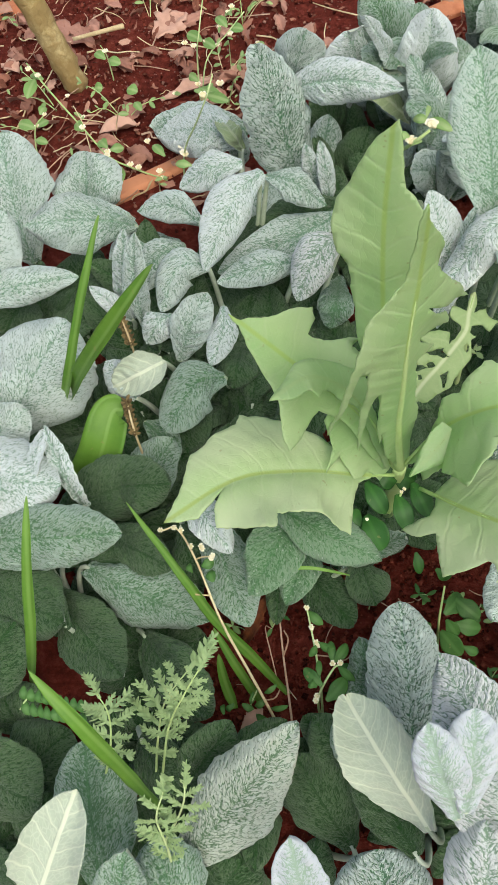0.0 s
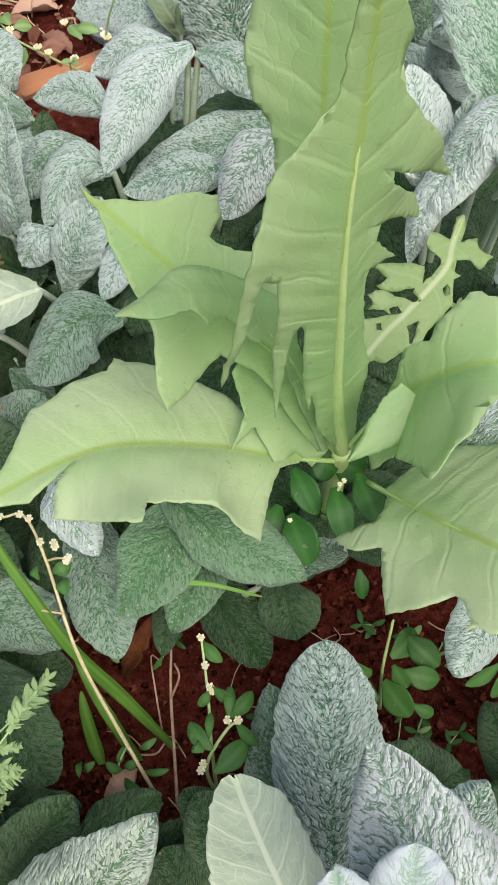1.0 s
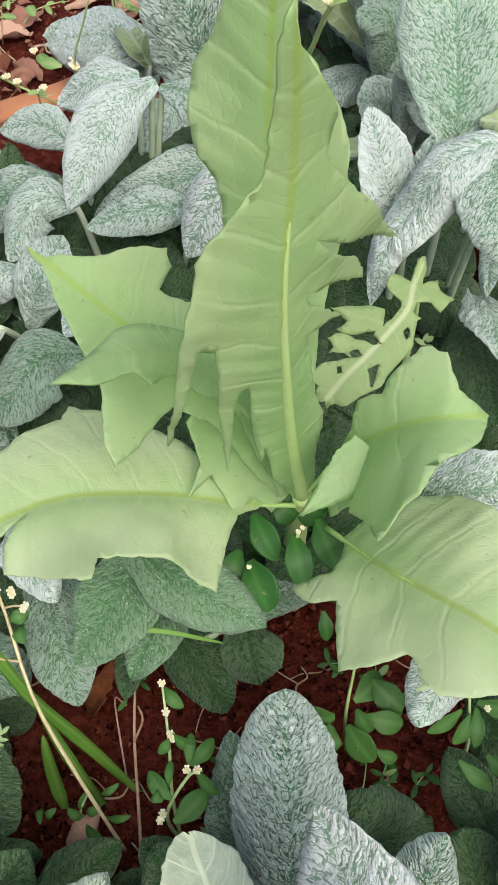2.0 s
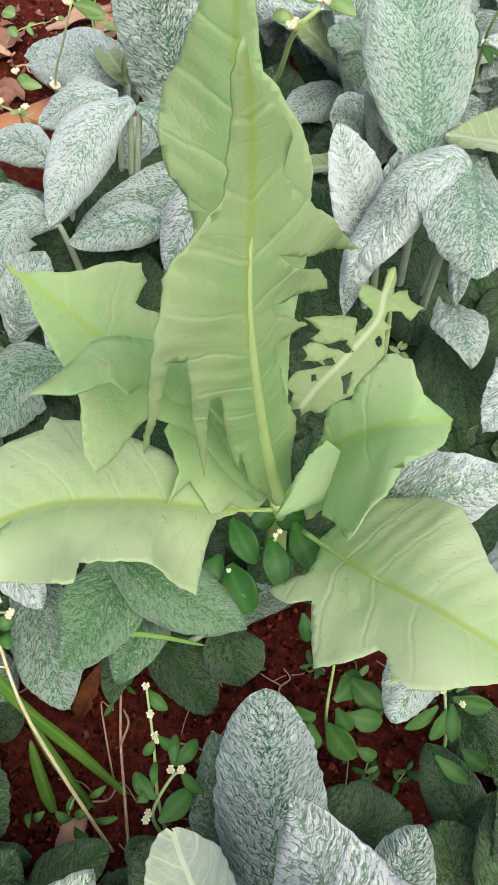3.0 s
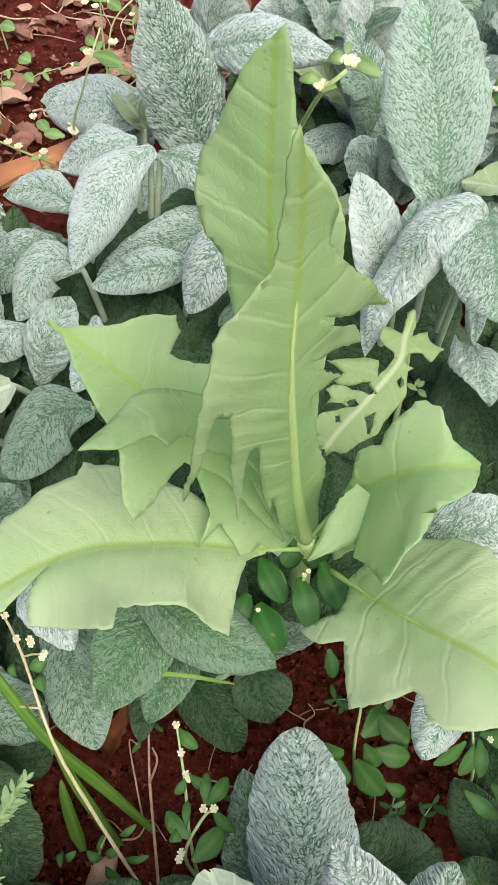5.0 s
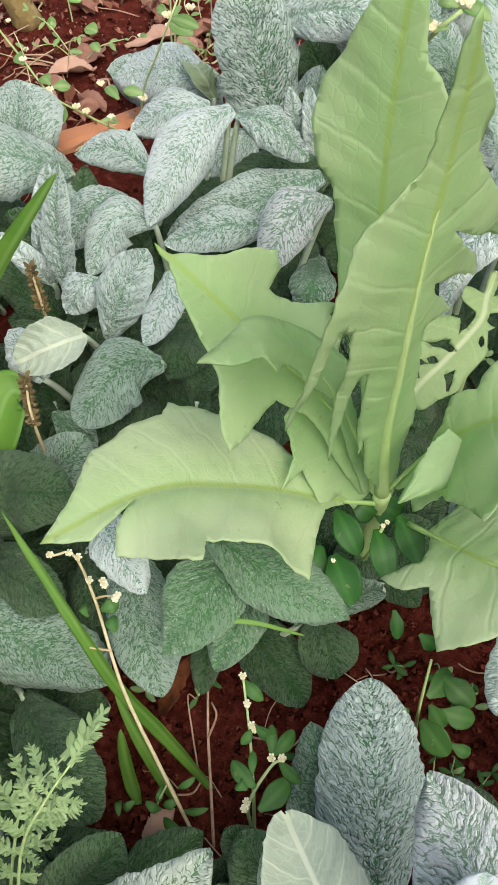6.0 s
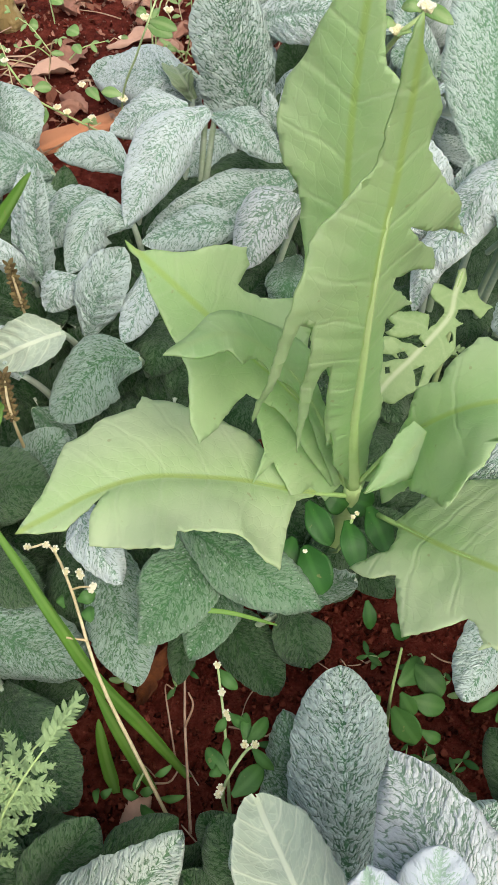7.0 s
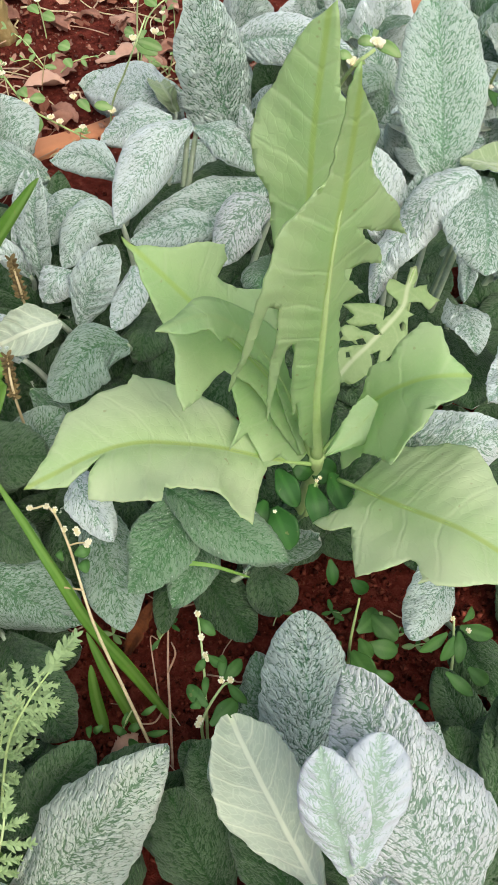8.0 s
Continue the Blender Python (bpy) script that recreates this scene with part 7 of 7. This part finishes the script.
def brown_spike(base, tip, r):
    """A faded flower spike packed with brown bracts on a thin stalk."""
    rng = random.Random(int(base[0] * 9000))
    b, t = np.array(base, float), np.array(tip, float)
    plant = thing("faded_flower_spike", (b[0], b[1], ground_z(b[0], b[1])), "faded brown flower spike among silver leaves", "flower spike", "faded flower spikes")
    stem(plant, [(b[0], b[1], ground_z(b[0], b[1]) - 0.002), tuple(b), tuple(t)], 0.0012, 0.0006, STRAW)
    for i in range(80):
        f, a = i / 80, i * 2.4
        c = b + (t - b) * f
        out = np.array((math.cos(a), math.sin(a), 0.55))
        small_leaf(plant, tuple(c), tuple(c + out * r * rng.uniform(0.7, 1.2)), r * 0.6, 0.0006, rng.uniform(-40, 40), SPIKE)


def seedlings():
    """Tiny weeds and broken stems on the open soil between the plants."""
    rng = random.Random(77)
    done = 0
    while done < 16:
        x, y = rng.uniform(-0.035, 0.165), rng.uniform(-0.055, 0.055)
        done += 1
        z = ground_z(x, y)
        plant = thing("weed_seedling", (x, y, z), "tiny green weed seedling on dark red soil", "weed", "weed seedlings on the soil")
        a, h = rng.uniform(0, 6.28), rng.uniform(0.010, 0.024)
        top = np.array((x + math.cos(a) * h * 0.7, y + math.sin(a) * h * 0.7, z + h))
        stem(plant, [(x, y, z - 0.002), (x + math.cos(a) * h * 0.2, y + math.sin(a) * h * 0.2, z + h * 0.6), tuple(top)], 0.0005, 0.0004, n=8)
        for i in range(rng.randint(3, 6)):
            b = a + i * 2.4
            size = rng.uniform(0.005, 0.010)
            foot = top if i < 3 else np.array((x + math.cos(a) * h * 0.2, y + math.sin(a) * h * 0.2, z + h * 0.6))
            small_leaf(plant, tuple(foot), tuple(foot + np.array((math.cos(b) * size, math.sin(b) * size, rng.uniform(-0.002, 0.003)))), size * rng.uniform(0.35, 0.5), 0.001, 0, rng.choice((WEED, WEED_DARK, WEED_LIGHT)))
    for i in range(14):
        x, y, a, size = rng.uniform(-0.03, 0.16), rng.uniform(-0.05, 0.055), rng.uniform(0, 6.28), rng.uniform(0.012, 0.035)
        pts = []
        for q in range(4):
            u, v = x + math.cos(a) * size * (q / 3 - 0.5) + rng.uniform(-0.002, 0.002), y + math.sin(a) * size * (q / 3 - 0.5) + rng.uniform(-0.002, 0.002)
            pts.append((u, v, ground_z(u, v) + 0.003 + 0.004 * rng.random() * q))
        ob = part("dry_twig", tube("dry_twig", along(pts, 12), np.linspace(0.0005, 0.0003, 12), 6), TWIG, None)
        tagged(ob, "thin dry stem lying on dark red soil", "twig", "dry twigs on the soil")


seedlings()

tattered((-0.009, 0.042, 0.020), (-0.031, 0.015, -0.018), 0.010, ROT, "rusty brown dead leaf hanging over red soil")
tattered((-0.032, -0.051, -0.014), (-0.016, -0.037, -0.012), 0.015, DEAD_PALE, "pale tattered dead leaf on red soil")
brown_spike((-0.109, 0.213, 0.100), (-0.116, 0.229, 0.120), 0.0042)
brown_spike((-0.103, 0.140, 0.090), (-0.107, 0.157, 0.110), 0.0042)
